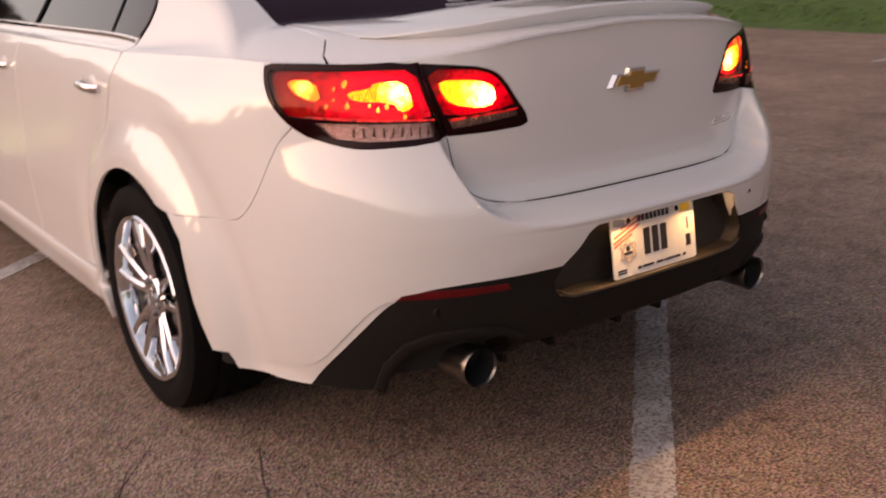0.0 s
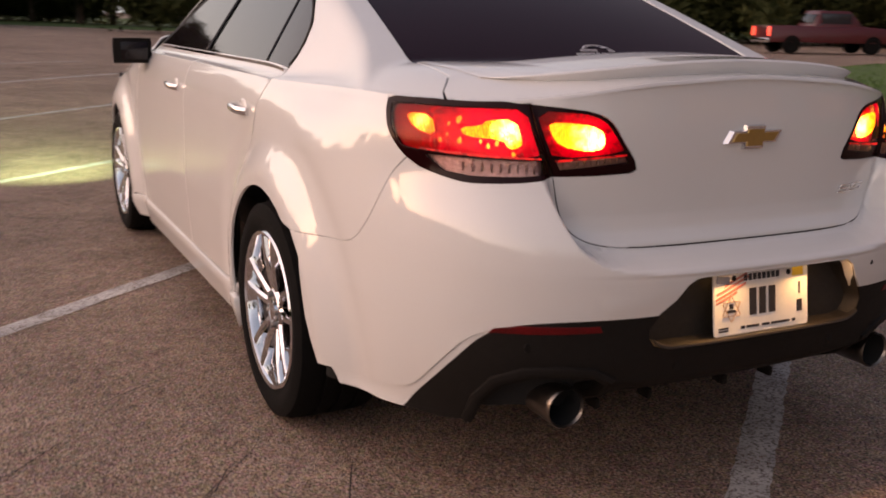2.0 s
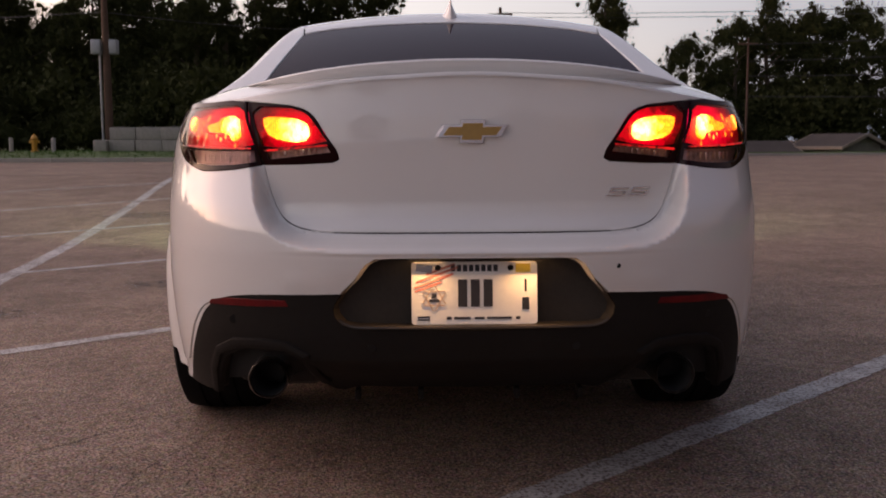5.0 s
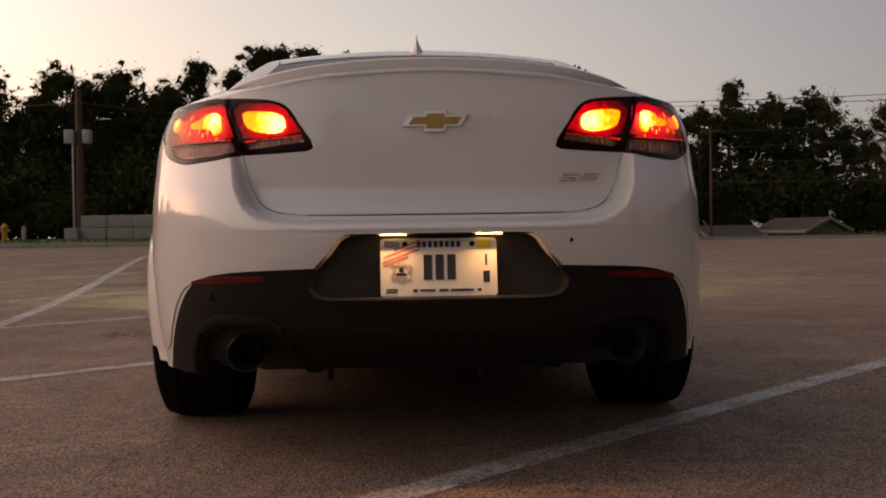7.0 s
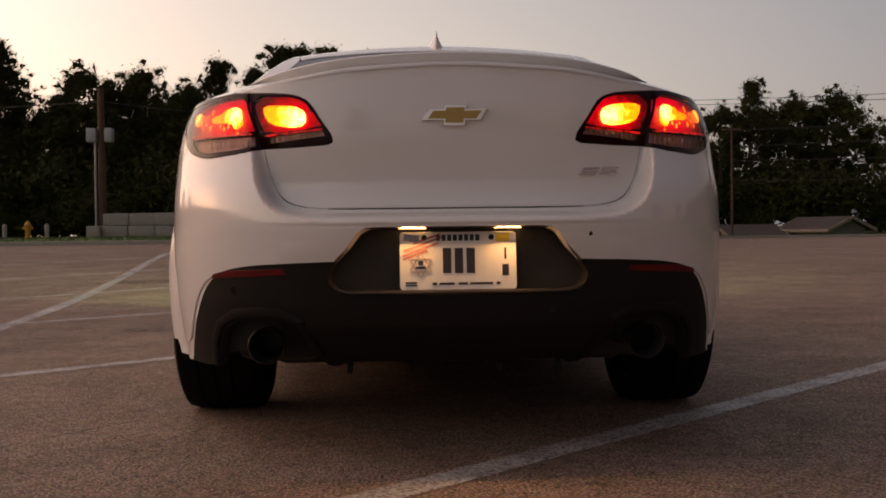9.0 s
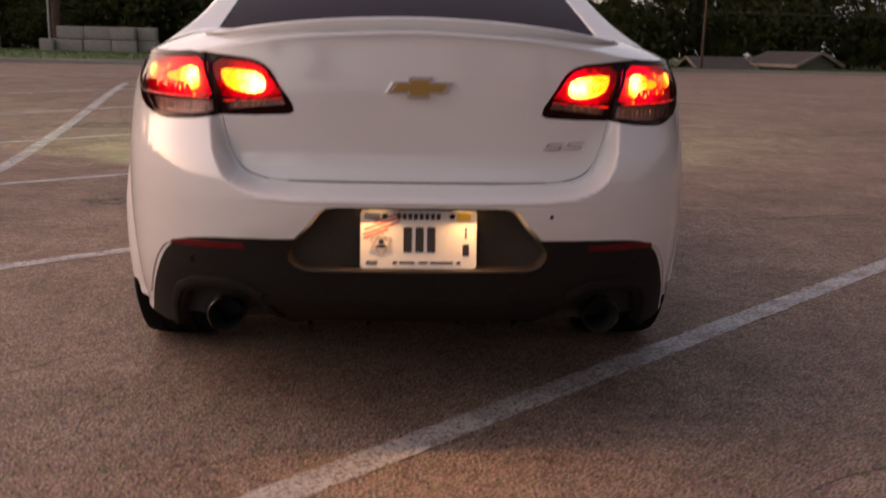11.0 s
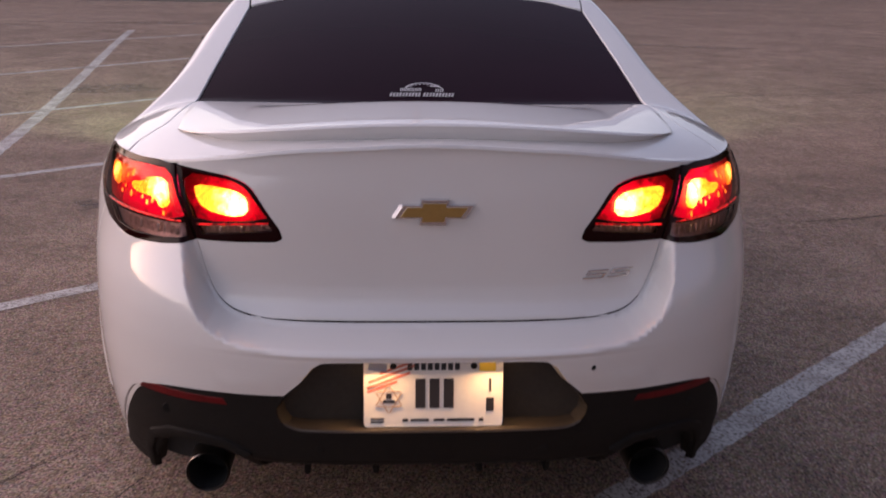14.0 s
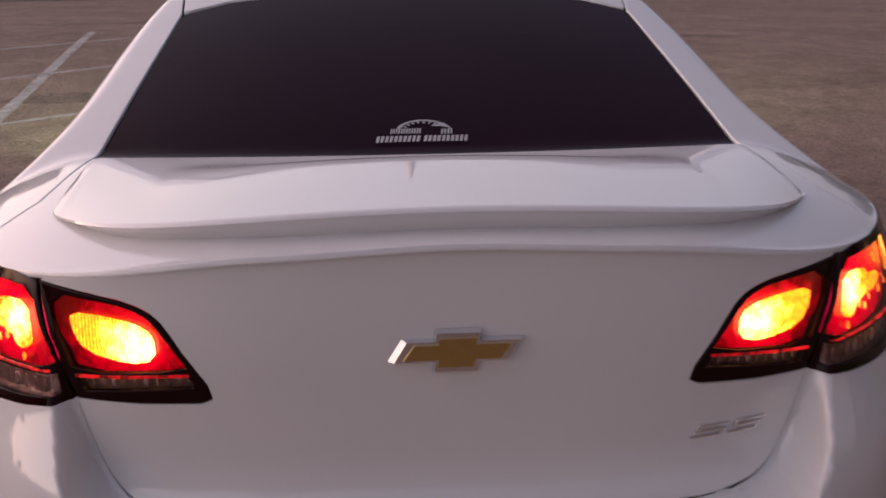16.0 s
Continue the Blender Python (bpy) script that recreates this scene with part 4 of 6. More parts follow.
# ---- the car's outer surface ----
PW, SIDE_Y, FRONT_Y, NOSE = 3.2, 1.3, 3.8, 1.12
W_Y, W_F, W_Z, W_R = 1.138, 4.03, 0.335, 0.337     # wheel centres and tyre radius
_w = np.linspace(0, 1, 4001)
_t = np.pi / 2 * _w ** 2 * (3 - 2 * _w)
_FX, _FY = np.sin(_t) ** (2 / PW), 1 - np.cos(_t) ** (2 / PW)
_S = np.r_[0, np.cumsum(np.hypot(0.9 * np.diff(_FX), 1.4 * np.diff(_FY)))]
S1 = float(_S[-1])
S2 = S1 + FRONT_Y - SIDE_Y
S3 = 2 * S1 + FRONT_Y - SIDE_Y


def profile(knots, blur=0.008):
    z = np.arange(0.0, 1.3, 0.002)
    v = np.interp(z, [k[0] for k in knots], [k[1] for k in knots])
    n = int(3 * blur / 0.002)
    k = np.exp(-0.5 * (np.arange(-n, n + 1) * 0.002 / blur) ** 2)
    v = np.convolve(np.pad(v, n, mode="edge"), k / k.sum(), "valid")
    return lambda q: np.interp(q, z, v)


half_width = profile([(0.15, 0.87), (0.22, 0.888), (0.262, 0.900), (0.275, 0.893), (0.40, 0.902), (0.55, 0.910), (0.66, 0.909), (0.78, 0.907), (0.88, 0.904), (0.95, 0.896), (1.0, 0.876), (1.025, 0.858), (1.1, 0.83)], 0.010)
rear_mid = profile([(0.15, 0.45), (0.24, 0.345), (0.262, 0.31), (0.30, 0.235), (0.35, 0.115), (0.39, 0.050), (0.45, 0.034), (0.56, 0.02), (0.62, 0.004), (0.660, 0.0), (0.674, 0.010), (0.685, 0.045), (0.694, 0.098), (0.703, 0.116), (0.740, 0.136), (0.775, 0.141), (0.85, 0.132), (0.90, 0.1285), (0.94, 0.130), (0.98, 0.135), (1.0, 0.1365), (1.025, 0.135), (1.1, 0.16)], 0.006)
rear_side = profile([(0.15, 0.20), (0.24, 0.135), (0.30, 0.100), (0.38, 0.058), (0.45, 0.034), (0.56, 0.02), (0.66, 0.012), (0.72, 0.018), (0.765, 0.034), (0.80, 0.058), (0.84, 0.088), (0.87, 0.106), (0.95, 0.118), (1.025, 0.135), (1.1, 0.16)], 0.012)


def crest(fx, y):
    """How far the shoulder line rises at the tail and falls at the nose."""
    return (0.058 * (1 - smoothstep(0.30, 0.82, fx)) + 0.015 * (1 - smoothstep(0.0, 0.42, fx)) + 0.010 * smoothstep(0.45, 0.85, fx) * smoothstep(1.25, 0.55, y)) * (y < 2) - 0.22 * smoothstep(3.2, 4.9, y)


def plan(s):
    """Share of the half width, share of the tail's depth, side distance and share of the nose's depth at a place along the outline."""
    a = np.abs(s)
    fx = np.where(a < S1, np.interp(a, _S, _FX), np.where(a < S2, 1.0, np.interp(S3 - a, _S, _FX)))
    fy = np.interp(a, _S, _FY)
    fn = np.where(a > S2, np.interp(S3 - a, _S, _FY), 1.0)
    return np.sign(s) * fx, fy, np.clip(a - S1, 0, S2 - S1), 1 - fn


def waist(y, z):
    """The shoulder is drawn in behind the rear doors."""
    return 1 - 0.052 * np.exp(-(((y - 0.90) / 0.27) ** 2)) * smoothstep(0.86, 1.02, z)


LID_SEAM = np.array([(-0.1, 0.7035), (0.34, 0.7035), (0.40, 0.708), (0.430, 0.7135), (0.452, 0.7215), (0.472, 0.734), (0.487, 0.750), (0.499, 0.772), (0.508, 0.80), (0.523, 0.872), (0.560, 1.10)])


def past_seam(x, z):
    """How far a place on the tail lies outside the seam of the trunk lid."""
    far = np.full(np.shape(x), 9.0)
    for (x0, z0), (x1, z1) in zip(LID_SEAM, LID_SEAM[1:]):
        dx, dz = x1 - x0, z1 - z0
        t = np.clip(((x - x0) * dx + (z - z0) * dz) / (dx * dx + dz * dz), 0, 1)
        far = np.minimum(far, np.hypot(x - x0 - t * dx, z - z0 - t * dz))
    inside = (z > np.interp(x, LID_SEAM[:, 0], LID_SEAM[:, 1])) & (x < 0.56)
    return np.where(inside, 0.0, far)


def lower_at(uv):
    s, z = uv[:, 0], uv[:, 1]
    fx, fy, along, fn = plan(s)
    k = smoothstep(0.490, 0.536, np.abs(fx)) * (along <= 0) + (along > 0)
    skirt = rear_mid(z) * (1 - k) + rear_side(z) * k
    # round the lid the bumper folds in along the seam
    fold = smoothstep(0.006, 0.036, past_seam(half_width(z) * np.abs(fx), z)) * (along <= 0) + (along > 0)
    wide = smoothstep(0.25, 0.62, np.abs(fx)) * (along <= 0) + (along > 0)
    ledge = np.where(z < 0.66, rear_mid(z), 0.10 * (z - 0.66)) * (1 - wide) + rear_side(z) * wide
    tail = np.where(z > 0.706, rear_mid(z), 0.1175 - 0.5 * (0.706 - z)) * (1 - fold) + ledge * fold
    high = smoothstep(0.575, 0.625, z)
    y0 = skirt * (1 - high) + tail * high
    y = y0 + (SIDE_Y - y0) * fy + along + fn * NOSE
    x = half_width(z) * fx * waist(y, z)
    zz = z + crest(np.abs(fx), y) * smoothstep(0.80, 1.025, z) * np.where(y > 2, smoothstep(0.4, 1.025, z), 1)
    for wy in (W_Y, W_F):
        r = np.hypot(y - wy, zz - W_Z)
        x = x + np.sign(fx) * (0.004 * smoothstep(0.66, 0.42, r) + 0.031 * smoothstep(0.525, 0.41, r) - 0.011 * np.exp(-(((r - 0.555) / 0.055) ** 2))) * smoothstep(0.3, 0.9, np.abs(fx))
    return np.stack([x, y, zz], 1)


def with_normals(f, out):
    def g(uv, normal=False):
        p = f(uv)
        if not normal:
            return p
        e = 0.0015
        du = f(uv + (e, 0)) - f(uv - (e, 0))
        dv = f(uv + (0, e)) - f(uv - (0, e))
        n = np.cross(du, dv)
        n /= np.maximum(np.linalg.norm(n, axis=1), 1e-12)[:, None]
        n[(n * out(p)).sum(1) < 0] *= -1
        return p, n
    return g


lower = with_normals(lower_at, lambda p: np.stack([p[:, 0], p[:, 1] - 2.4, 0 * p[:, 0]], 1))


def upper_at(uv):
    x, y = uv[:, 0], uv[:, 1]
    a = np.abs(x) / waist(y, 1.025)
    back, front = np.maximum(0, SIDE_Y - y) / (SIDE_Y - 0.135), np.maximum(0, y - FRONT_Y) / NOSE
    q = ((a / 0.858) ** PW + np.maximum(back, front) ** PW) ** (1 / PW)
    fx = np.minimum(1, a / 0.858)
    zc = 1.025 + crest(fx, y)
    t = np.clip((1 - q) / (0.17 + 0.08 * (1 - smoothstep(0.5, 1.1, y))), 0, 1)
    rise = 0.074 - 0.049 * smoothstep(0.7, 1.35, y)
    level = np.where(y < 2, 1.025 + 0.004 * (1 - smoothstep(0.7, 1.35, y)) * (1 - fx ** 2), zc) + rise
    deck = zc + (level - zc) * (1 - (1 - t) ** 2)
    roof = 1.468 - 0.055 * (x / 0.55) ** 2 - 0.035 * (y - 2.45) ** 2
    back_glass = 1.098 + 0.40 * (y - 0.70) - 0.05 * (y - 0.70) ** 2 - 0.075 * x * x
    side = 1.035 + (1.40 + 0.20 * smoothstep(1.0, 1.6, y)) * (0.822 - a) - 0.35 * (0.822 - a) ** 2
    shield = 1.0 + 0.52 * (3.75 - y) - 0.1 * x * x
    top = smin(smin(smin(roof, back_glass, 0.035), shield, 0.05), side, 0.032)
    z = smax(deck, top, 0.012)
    return np.stack([x, y, z], 1)


upper = with_normals(upper_at, lambda p: np.stack([0 * p[:, 0], 0 * p[:, 0], 1 + 0 * p[:, 0]], 1))


def dom(z, x=None, y=None):
    """Place on the lower surface's sheet from a height and a place across (at the tail) or along (at the side)."""
    zz = z
    for _ in range(6):
        if x is not None:
            fx = min(abs(x) / float(half_width(zz)), 1.0)
            s = float(np.interp(fx, _FX, _S)) * (1 if x >= 0 else -1)
        else:
            if y >= SIDE_Y:
                s = S1 + y - SIDE_Y
            else:
                y0 = float(rear_side(zz))
                s = float(np.interp((y - y0) / (SIDE_Y - y0), _FY, _S))
        got = lower_at(np.array([[s, zz]]))[0]
        zz += z - got[2]
    return (s, zz)


def on_lower(x, z):
    """The place and normal of the tail at a height and a place across."""
    p, n = lower(np.array([dom(z, x=x)]), True)
    return Vector(p[0]), Vector(n[0])


def arc(cy, cz, r, a0, a1, n=14):
    out = []
    for k in range(n + 1):
        a = radians(a0 + (a1 - a0) * k / n)
        out.append(dom(cz + r * math.sin(a), y=cy + r * math.cos(a)))
    return out


def both(points):
    """A half outline, from the middle round to the middle, closed with its mirror image."""
    return points + [(-a, b) for a, b in reversed(points)]


def mirror(points):
    return [(-a, b) for a, b in points]


TOP = 1.027
car = thing("car", "white four-door sports sedan with tinted windows, parked with lights on", "car")

# outlines on the lower sheet, right half
seam_up = [dom(0.7035, x=0.34), dom(0.708, x=0.40), dom(0.720, x=0.452), dom(0.748, x=0.487), dom(0.80, x=0.508), dom(0.872, x=0.523)]
lamp_top_out = [(dom(1.02, x=0.62)[0], 1.0225), (dom(1.02, x=0.68)[0], 1.0235), (dom(1.020, y=0.414)[0], 1.0245), (dom(1.020, y=0.518)[0], 1.0235)]
lamp_side = [dom(1.026, y=0.540), dom(0.990, y=0.521), dom(0.950, y=0.492), dom(0.915, y=0.455), dom(0.900, y=0.434)]
lamp_low = [dom(0.878, y=0.392), dom(0.860, y=0.325), dom(0.853, x=0.69), dom(0.860, x=0.60)]
inner_top = [dom(1.023, x=0.50), dom(1.017, x=0.450), dom(1.010, x=0.424), dom(1.002, x=0.407), dom(0.990, x=0.393), dom(0.972, x=0.380), dom(0.95, x=0.367), dom(0.905, x=0.336), dom(0.886, x=0.330), dom(0.879, x=0.345), dom(0.874, x=0.43)]
quarter_seam = [dom(0.852, y=0.466), dom(0.791, y=0.492), dom(0.713, y=0.534), dom(0.672, y=0.575), dom(0.656, y=0.64), dom(0.650, y=0.717), dom(0.645, y=0.862)]
bumper_edge = [dom(0.58, y=0.803), dom(0.47, y=0.791), dom(0.418, y=0.782), dom(0.355, y=0.760), dom(0.297, y=0.733)]
crease = [dom(0.300, y=0.685), dom(0.297, y=0.614), dom(0.308, y=0.50), dom(0.318, y=0.44), dom(0.334, y=0.40), dom(0.383, y=0.348), dom(0.461, y=0.278), dom(0.508, x=0.697), dom(0.524, x=0.662)]
bumper_foot = [dom(0.262, y=0.441), dom(0.257, y=0.551), dom(0.257, y=0.664), dom(0.276, y=0.672)]
black_low = [dom(0.265, y=0.441), dom(0.305, y=0.408), dom(0.404, x=0.737), dom(0.478, x=0.703), dom(0.505, x=0.684), dom(0.524, x=0.662)]
black_top = [dom(0.524, x=0.662), dom(0.540, x=0.628), dom(0.548, x=0.59), dom(0.556, x=0.52), dom(0.563, x=0.325)]
recess_top = [dom(0.60, x=0.287), dom(0.636, x=0.262), dom(0.650, x=0.240), dom(0.652, x=0.20), dom(0.652, x=0.0)]
recess_low = [dom(0.53, x=0.341), dom(0.508, x=0.338), dom(0.487, x=0.322), dom(0.480, x=0.29), dom(0.478, x=0.0)]

seam_up, lamp_side, lamp_low, quarter_seam, black_low, black_top, crease = soften([dom(0.7025, x=0.20)] + seam_up), soften(lamp_side), soften(lamp_low), soften(quarter_seam), soften(black_low), soften(black_top), soften(crease)
black_edge = black_low + black_top[1:]
STEP = 0.011
bumper_poly = outline(both([dom(0.7025, x=0.0)] + seam_up + lamp_low[::-1] + [dom(0.896, y=0.429)] + quarter_seam + bumper_edge + crease + black_top[1:] + recess_top), 0.012)
bumper = shell_part("bumper", [patch(lower, bumper_poly, step=0.0085, gap=0.0022, flange=0.006)], PAINT, car, "white painted rear bumper cover")

for hand in (lambda p: p, mirror):
    shell_part("lower_border", [patch(lower, outline(hand(crease + black_low[::-1] + bumper_foot), 0.008), step=0.014, gap=0.0012, flange=0.012, lift=-0.004)], PAINT, bumper, "white recessed border along the bumper's foot")

lid_low = outline(both([dom(0.7025, x=0.0)] + seam_up + inner_top[::-1] + [dom(1.030, x=0.566), (dom(1.02, x=0.567)[0], TOP)] + [(0.0, TOP)]), 0.012)


def rim(x):
    """Where the shoulder line runs at a place across the tail."""
    return 0.135 + (SIDE_Y - 0.135) * (1 - (1 - min(1, abs(x) / 0.858) ** PW) ** (1 / PW))


def glass_foot(x):
    return 0.735 - 0.045 * (1 - (x / 0.6) ** 2)


rim_xs = [0.704 * k / 18 for k in range(19)]
lid_half = [(x * float(waist(rim(x), 1.025)), rim(x) - 0.003) for x in rim_xs] + [(0.690, 0.424), (0.671, 0.449), (0.640, 0.497), (0.632, 0.56), (0.625, 0.66), (0.618, 0.735)] + [(0.618 * (1 - k / 8), glass_foot(0.618 * (1 - k / 8))) for k in range(1, 9)]
lid_up = outline(both(lid_half), 0.012)
trunk = shell_part("trunk_lid", [patch(lower, lid_low, step=STEP, gap=0.0030, flange=0.006), patch(upper, lid_up, step=STEP, gap=0.0015)], PAINT, car, "white painted trunk lid")

valance_poly = outline(both([dom(0.476, x=0.0)] + recess_low[::-1][1:] + [dom(0.563, x=0.322)] + black_edge[::-1] + [dom(0.262, x=0.71), dom(0.268, x=0.672), dom(0.33, x=0.655), dom(0.38, x=0.632), dom(0.408, x=0.58), dom(0.412, x=0.46), dom(0.388, x=0.42), dom(0.33, x=0.402), dom(0.285, x=0.392), dom(0.252, x=0.365), dom(0.250, x=0.335), dom(0.268, x=0.30), dom(0.262, x=0.0)]), 0.012)
valance = shell_part("valance", [patch(lower, valance_poly, step=STEP, flange=0.03)], BLACK, car, "matte black lower bumper valance with exhaust cutouts")

# plate recess: walls and a back
rec = outline(both(recess_top[::-1] + [dom(0.563, x=0.320)] + recess_low), 0.015)
rp, _ = lower(rec, True)
bm = bmesh.new()
front = [bm.verts.new(p + np.array((0, 0.003, 0))) for p in rp]
back = [bm.verts.new((p[0] * 0.97, 0.085, 0.565 + (p[2] - 0.565) * 0.94)) for p in rp]
for k in range(len(front)):
    j = (k + 1) % len(front)
    bm.faces.new((front[k], front[j], back[j], back[k]))
bm.faces.new(back)
bmesh.ops.recalc_face_normals(bm, faces=bm.faces)
part("plate_recess", bm, RECESS_LIT, car, "black recess panel round the licence plate")

for sgn in (-1, 1):
    bm = bmesh.new()
    rows = []
    for x, z in ((0.326, 0.563), (0.305, 0.585), (0.287, 0.602), (0.262, 0.637), (0.250, 0.645), (0.235, 0.650)):
        q, nn = on_lower(sgn * x, z)
        a = q - nn * 0.0015
        rows.append([bm.verts.new(a), bm.verts.new(a + Vector((-sgn * 0.003, 0.008, -0.001))), bm.verts.new(a + Vector((-sgn * 0.008, 0.026, -0.004)))])
    for r, q in zip(rows, rows[1:]):
        for j in range(2):
            bm.faces.new((r[j], r[j + 1], q[j + 1], q[j]))
    bmesh.ops.recalc_face_normals(bm, faces=bm.faces)
    part("recess_return", bm, PAINT, bumper, "white edge of the bumper turned into the recess")

# dark sheet under the panels, its colour standing in for shade, so that gaps read as gaps
arch_r = [dom(0.19, y=W_Y + 0.39)] + arc(W_Y, W_Z, 0.405, -12, 192, 22) + [dom(0.19, y=W_Y - 0.37)]
arch_f = [dom(0.19, y=W_F + 0.39)] + arc(W_F, W_Z, 0.405, -12, 192, 22) + [dom(0.19, y=W_F - 0.39)]
base_half = [dom(0.30, x=0.0), dom(0.30, x=0.6), dom(0.26, y=0.45), dom(0.24, y=0.72)] + arch_r[::-1][1:-1] + [dom(0.22, y=1.54), dom(0.22, y=3.6)] + arch_f[::-1][1:-1] + [(S2 + 0.9, 0.22), (S3 - 0.001, 0.22), (S3 - 0.001, 1.02)]
base_poly = outline(base_half + [(0.0, 1.02), dom(0.66, x=0.0), dom(0.66, x=0.25), dom(0.57, x=0.33), dom(0.52, x=0.352), dom(0.472, x=0.335), dom(0.470, x=0.0)], 0.03)
rim_half = [(x * float(waist(rim(x), 1.025)) - 0.004, rim(x) + 0.004) for x in np.linspace(0.004, 0.855, 40)] + [(0.854, 1.6), (0.854, 3.8)] + [(0.85 * math.cos(a), 3.8 + 1.08 * math.sin(a)) for a in np.linspace(0.2, 1.57, 10)]
shell_part("gap_shade", [patch(lower, base_poly, step=0.035, flange=0, lift=-0.030), patch(lower, outline([(-a, b) for a, b in base_poly], 0.03), step=0.035, flange=0, lift=-0.030), patch(upper, outline(both(rim_half), 0.03), step=0.035, flange=0, lift=-0.024)], GAP, car, "dark sheet standing in for the shade in the panel gaps")

for sgn, hand in ((1, lambda p: p), (-1, mirror)):
    # quarter panel with the roof pillar
    q_low = [dom(1.034, y=0.548), (dom(1.02, y=0.6)[0], TOP), (dom(1.02, y=1.275)[0], TOP), dom(1.0, y=1.285), dom(0.90, y=1.325), dom(0.78, y=1.395), dom(0.66, y=1.456), dom(0.52, y=1.503), dom(0.36, y=1.528), dom(0.285, y=1.535)]
    q_low += arc(W_Y, W_Z, 0.385, -7, 124, 18) + quarter_seam[::-1] + [dom(0.897, y=0.431)] + lamp_side[::-1]
    q_up = [(x * float(waist(rim(x), 1.025)) + 0.001, rim(x) - 0.002) for x in np.linspace(0.708, 0.855, 40) if rim(x) < 1.24] + [(0.8595 * float(waist(1.275, 1.025)), 1.275), (0.815, 1.275), (0.775, 1.258), (0.748, 1.265), (0.710, 1.30), (0.667, 1.40), (0.629, 1.56), (0.604, 1.78), (0.593, 2.0), (0.556, 2.0), (0.562, 1.50), (0.549, 1.380), (0.565, 1.22), (0.621, 0.738), (0.628, 0.66), (0.635, 0.56), (0.643, 0.499), (0.674, 0.451), (0.693, 0.426)]
    shell_part("quarter_panel", [patch(lower, outline(hand(q_low), 0.010), step=0.016), patch(upper, outline(hand(q_up), 0.008), step=0.012)], PAINT, car, "white painted rear quarter panel and roof pillar")
    # doors
    d_low = [(dom(1.02, y=1.283)[0], TOP), dom(1.0, y=1.293), dom(0.90, y=1.333), dom(0.78, y=1.402), dom(0.66, y=1.463), dom(0.52, y=1.51), dom(0.36, y=1.535), dom(0.305, y=1.555), dom(0.290, y=1.60), dom(0.285, y=2.33), dom(0.70, y=2.345), (dom(1.0, y=2.345)[0], TOP)]
    d_up = [(0.8595, 1.283), (0.80, 1.283), (0.80, 2.345), (0.861, 2.345)]
    shell_part("rear_door", [patch(lower, outline(hand(d_low), 0.014), step=0.022), patch(upper, outline(hand(d_up), 0.010), step=0.012)], PAINT, car, "white painted rear door")
    f_low = [(dom(1.0, y=2.353)[0], TOP), dom(0.70, y=2.353), dom(0.285, y=2.338), dom(0.285, y=3.455), dom(0.36, y=3.46), dom(0.7, y=3.47), (dom(1.0, y=3.42)[0], TOP)]
    f_up = [(0.861, 2.353), (0.80, 2.353), (0.80, 3.30), (0.861, 3.42)]
    shell_part("front_door", [patch(lower, outline(hand(f_low), 0.014), step=0.022), patch(upper, outline(hand(f_up), 0.010), step=0.012)], PAINT, car, "white painted front door")
    g_low = [(dom(1.0, y=3.43)[0], TOP), dom(0.7, y=3.478), dom(0.36, y=3.468), dom(0.284, y=3.466), dom(0.284, y=3.62)] + arc(W_F, W_Z, 0.385, 192, 0, 22) + [dom(0.3, y=W_F + 0.385), dom(0.25, y=W_F + 0.385), (S3 - 0.002, 0.25), (S3 - 0.002, TOP)]
    g_up = [(0.861, 3.43), (0.70, 3.45), (0.0, 3.70)] + [(0.858 * math.sin(a) ** (2 / PW), 3.8 + 1.12 * math.cos(a) ** (2 / PW)) for a in np.linspace(0.0, 1.5707, 16)]
    shell_part("front_fender", [patch(lower, outline(hand(g_low), 0.02), step=0.04), patch(upper, outline(hand(g_up), 0.03), step=0.06)], PAINT, car, "white painted front fender and hood half")
    skirt = [dom(0.278, y=1.50), dom(0.278, y=3.60), dom(0.235, y=3.62), dom(0.165, y=3.60), dom(0.165, y=1.52), dom(0.22, y=1.49)]
    shell_part("side_skirt", [patch(lower, outline(hand(skirt), 0.014), step=0.03, flange=0.03, lift=0.006)], PAINT, car, "white painted side skirt")
    # side windows
    for name, w in (("quarter_window", [(0.803, 1.290), (0.774, 1.272), (0.748, 1.28), (0.714, 1.312), (0.674, 1.408), (0.637, 1.56), (0.803, 1.50)]),
                    ("rear_window", [(0.804, 1.53), (0.639, 1.59), (0.612, 1.78), (0.599, 2.0), (0.595, 2.29), (0.804, 2.31)]),
                    ("front_window", [(0.804, 2.39), (0.595, 2.37), (0.601, 2.6), (0.633, 2.80), (0.804, 3.28)])):
        shell_part(name, [patch(upper, outline(hand(w), 0.014), step=0.03, lift=-0.004)], GLASS, car, "dark tinted side window glass")
    bm = bmesh.new()
    edge = []
    for k in range(40):
        y = 1.285 + 1.98 * k / 39
        p, n = upper(np.array([[sgn * 0.808, y]]), True)
        edge.append((p[0], Vector((0, 0, 1)), Vector(n[0])))
    sweep(bm, edge, [(-0.006, 0.0), (-0.005, 0.005), (0.005, 0.006), (0.007, 0.0)])
    part("belt_trim", bm, CHROME, car, "thin chrome strip below the side windows")
    bm = bmesh.new()
    pts = outline([(sgn * a, b) for a, b in [(0.803, 1.284), (0.774, 1.264), (0.746, 1.272), (0.710, 1.306), (0.670, 1.405), (0.632, 1.56), (0.607, 1.78), (0.596, 2.0)]], 0.02, 1)
    edge = [upper(np.array([q]), True) for q in pts if abs(q[0]) < 0.80 and q[1] < 1.98 and (abs(q[0]) - 0.79) * 1 < (2.1 - q[1])]
    edge = [(p[0], n[0]) for p, n in edge][:46]
    path = []
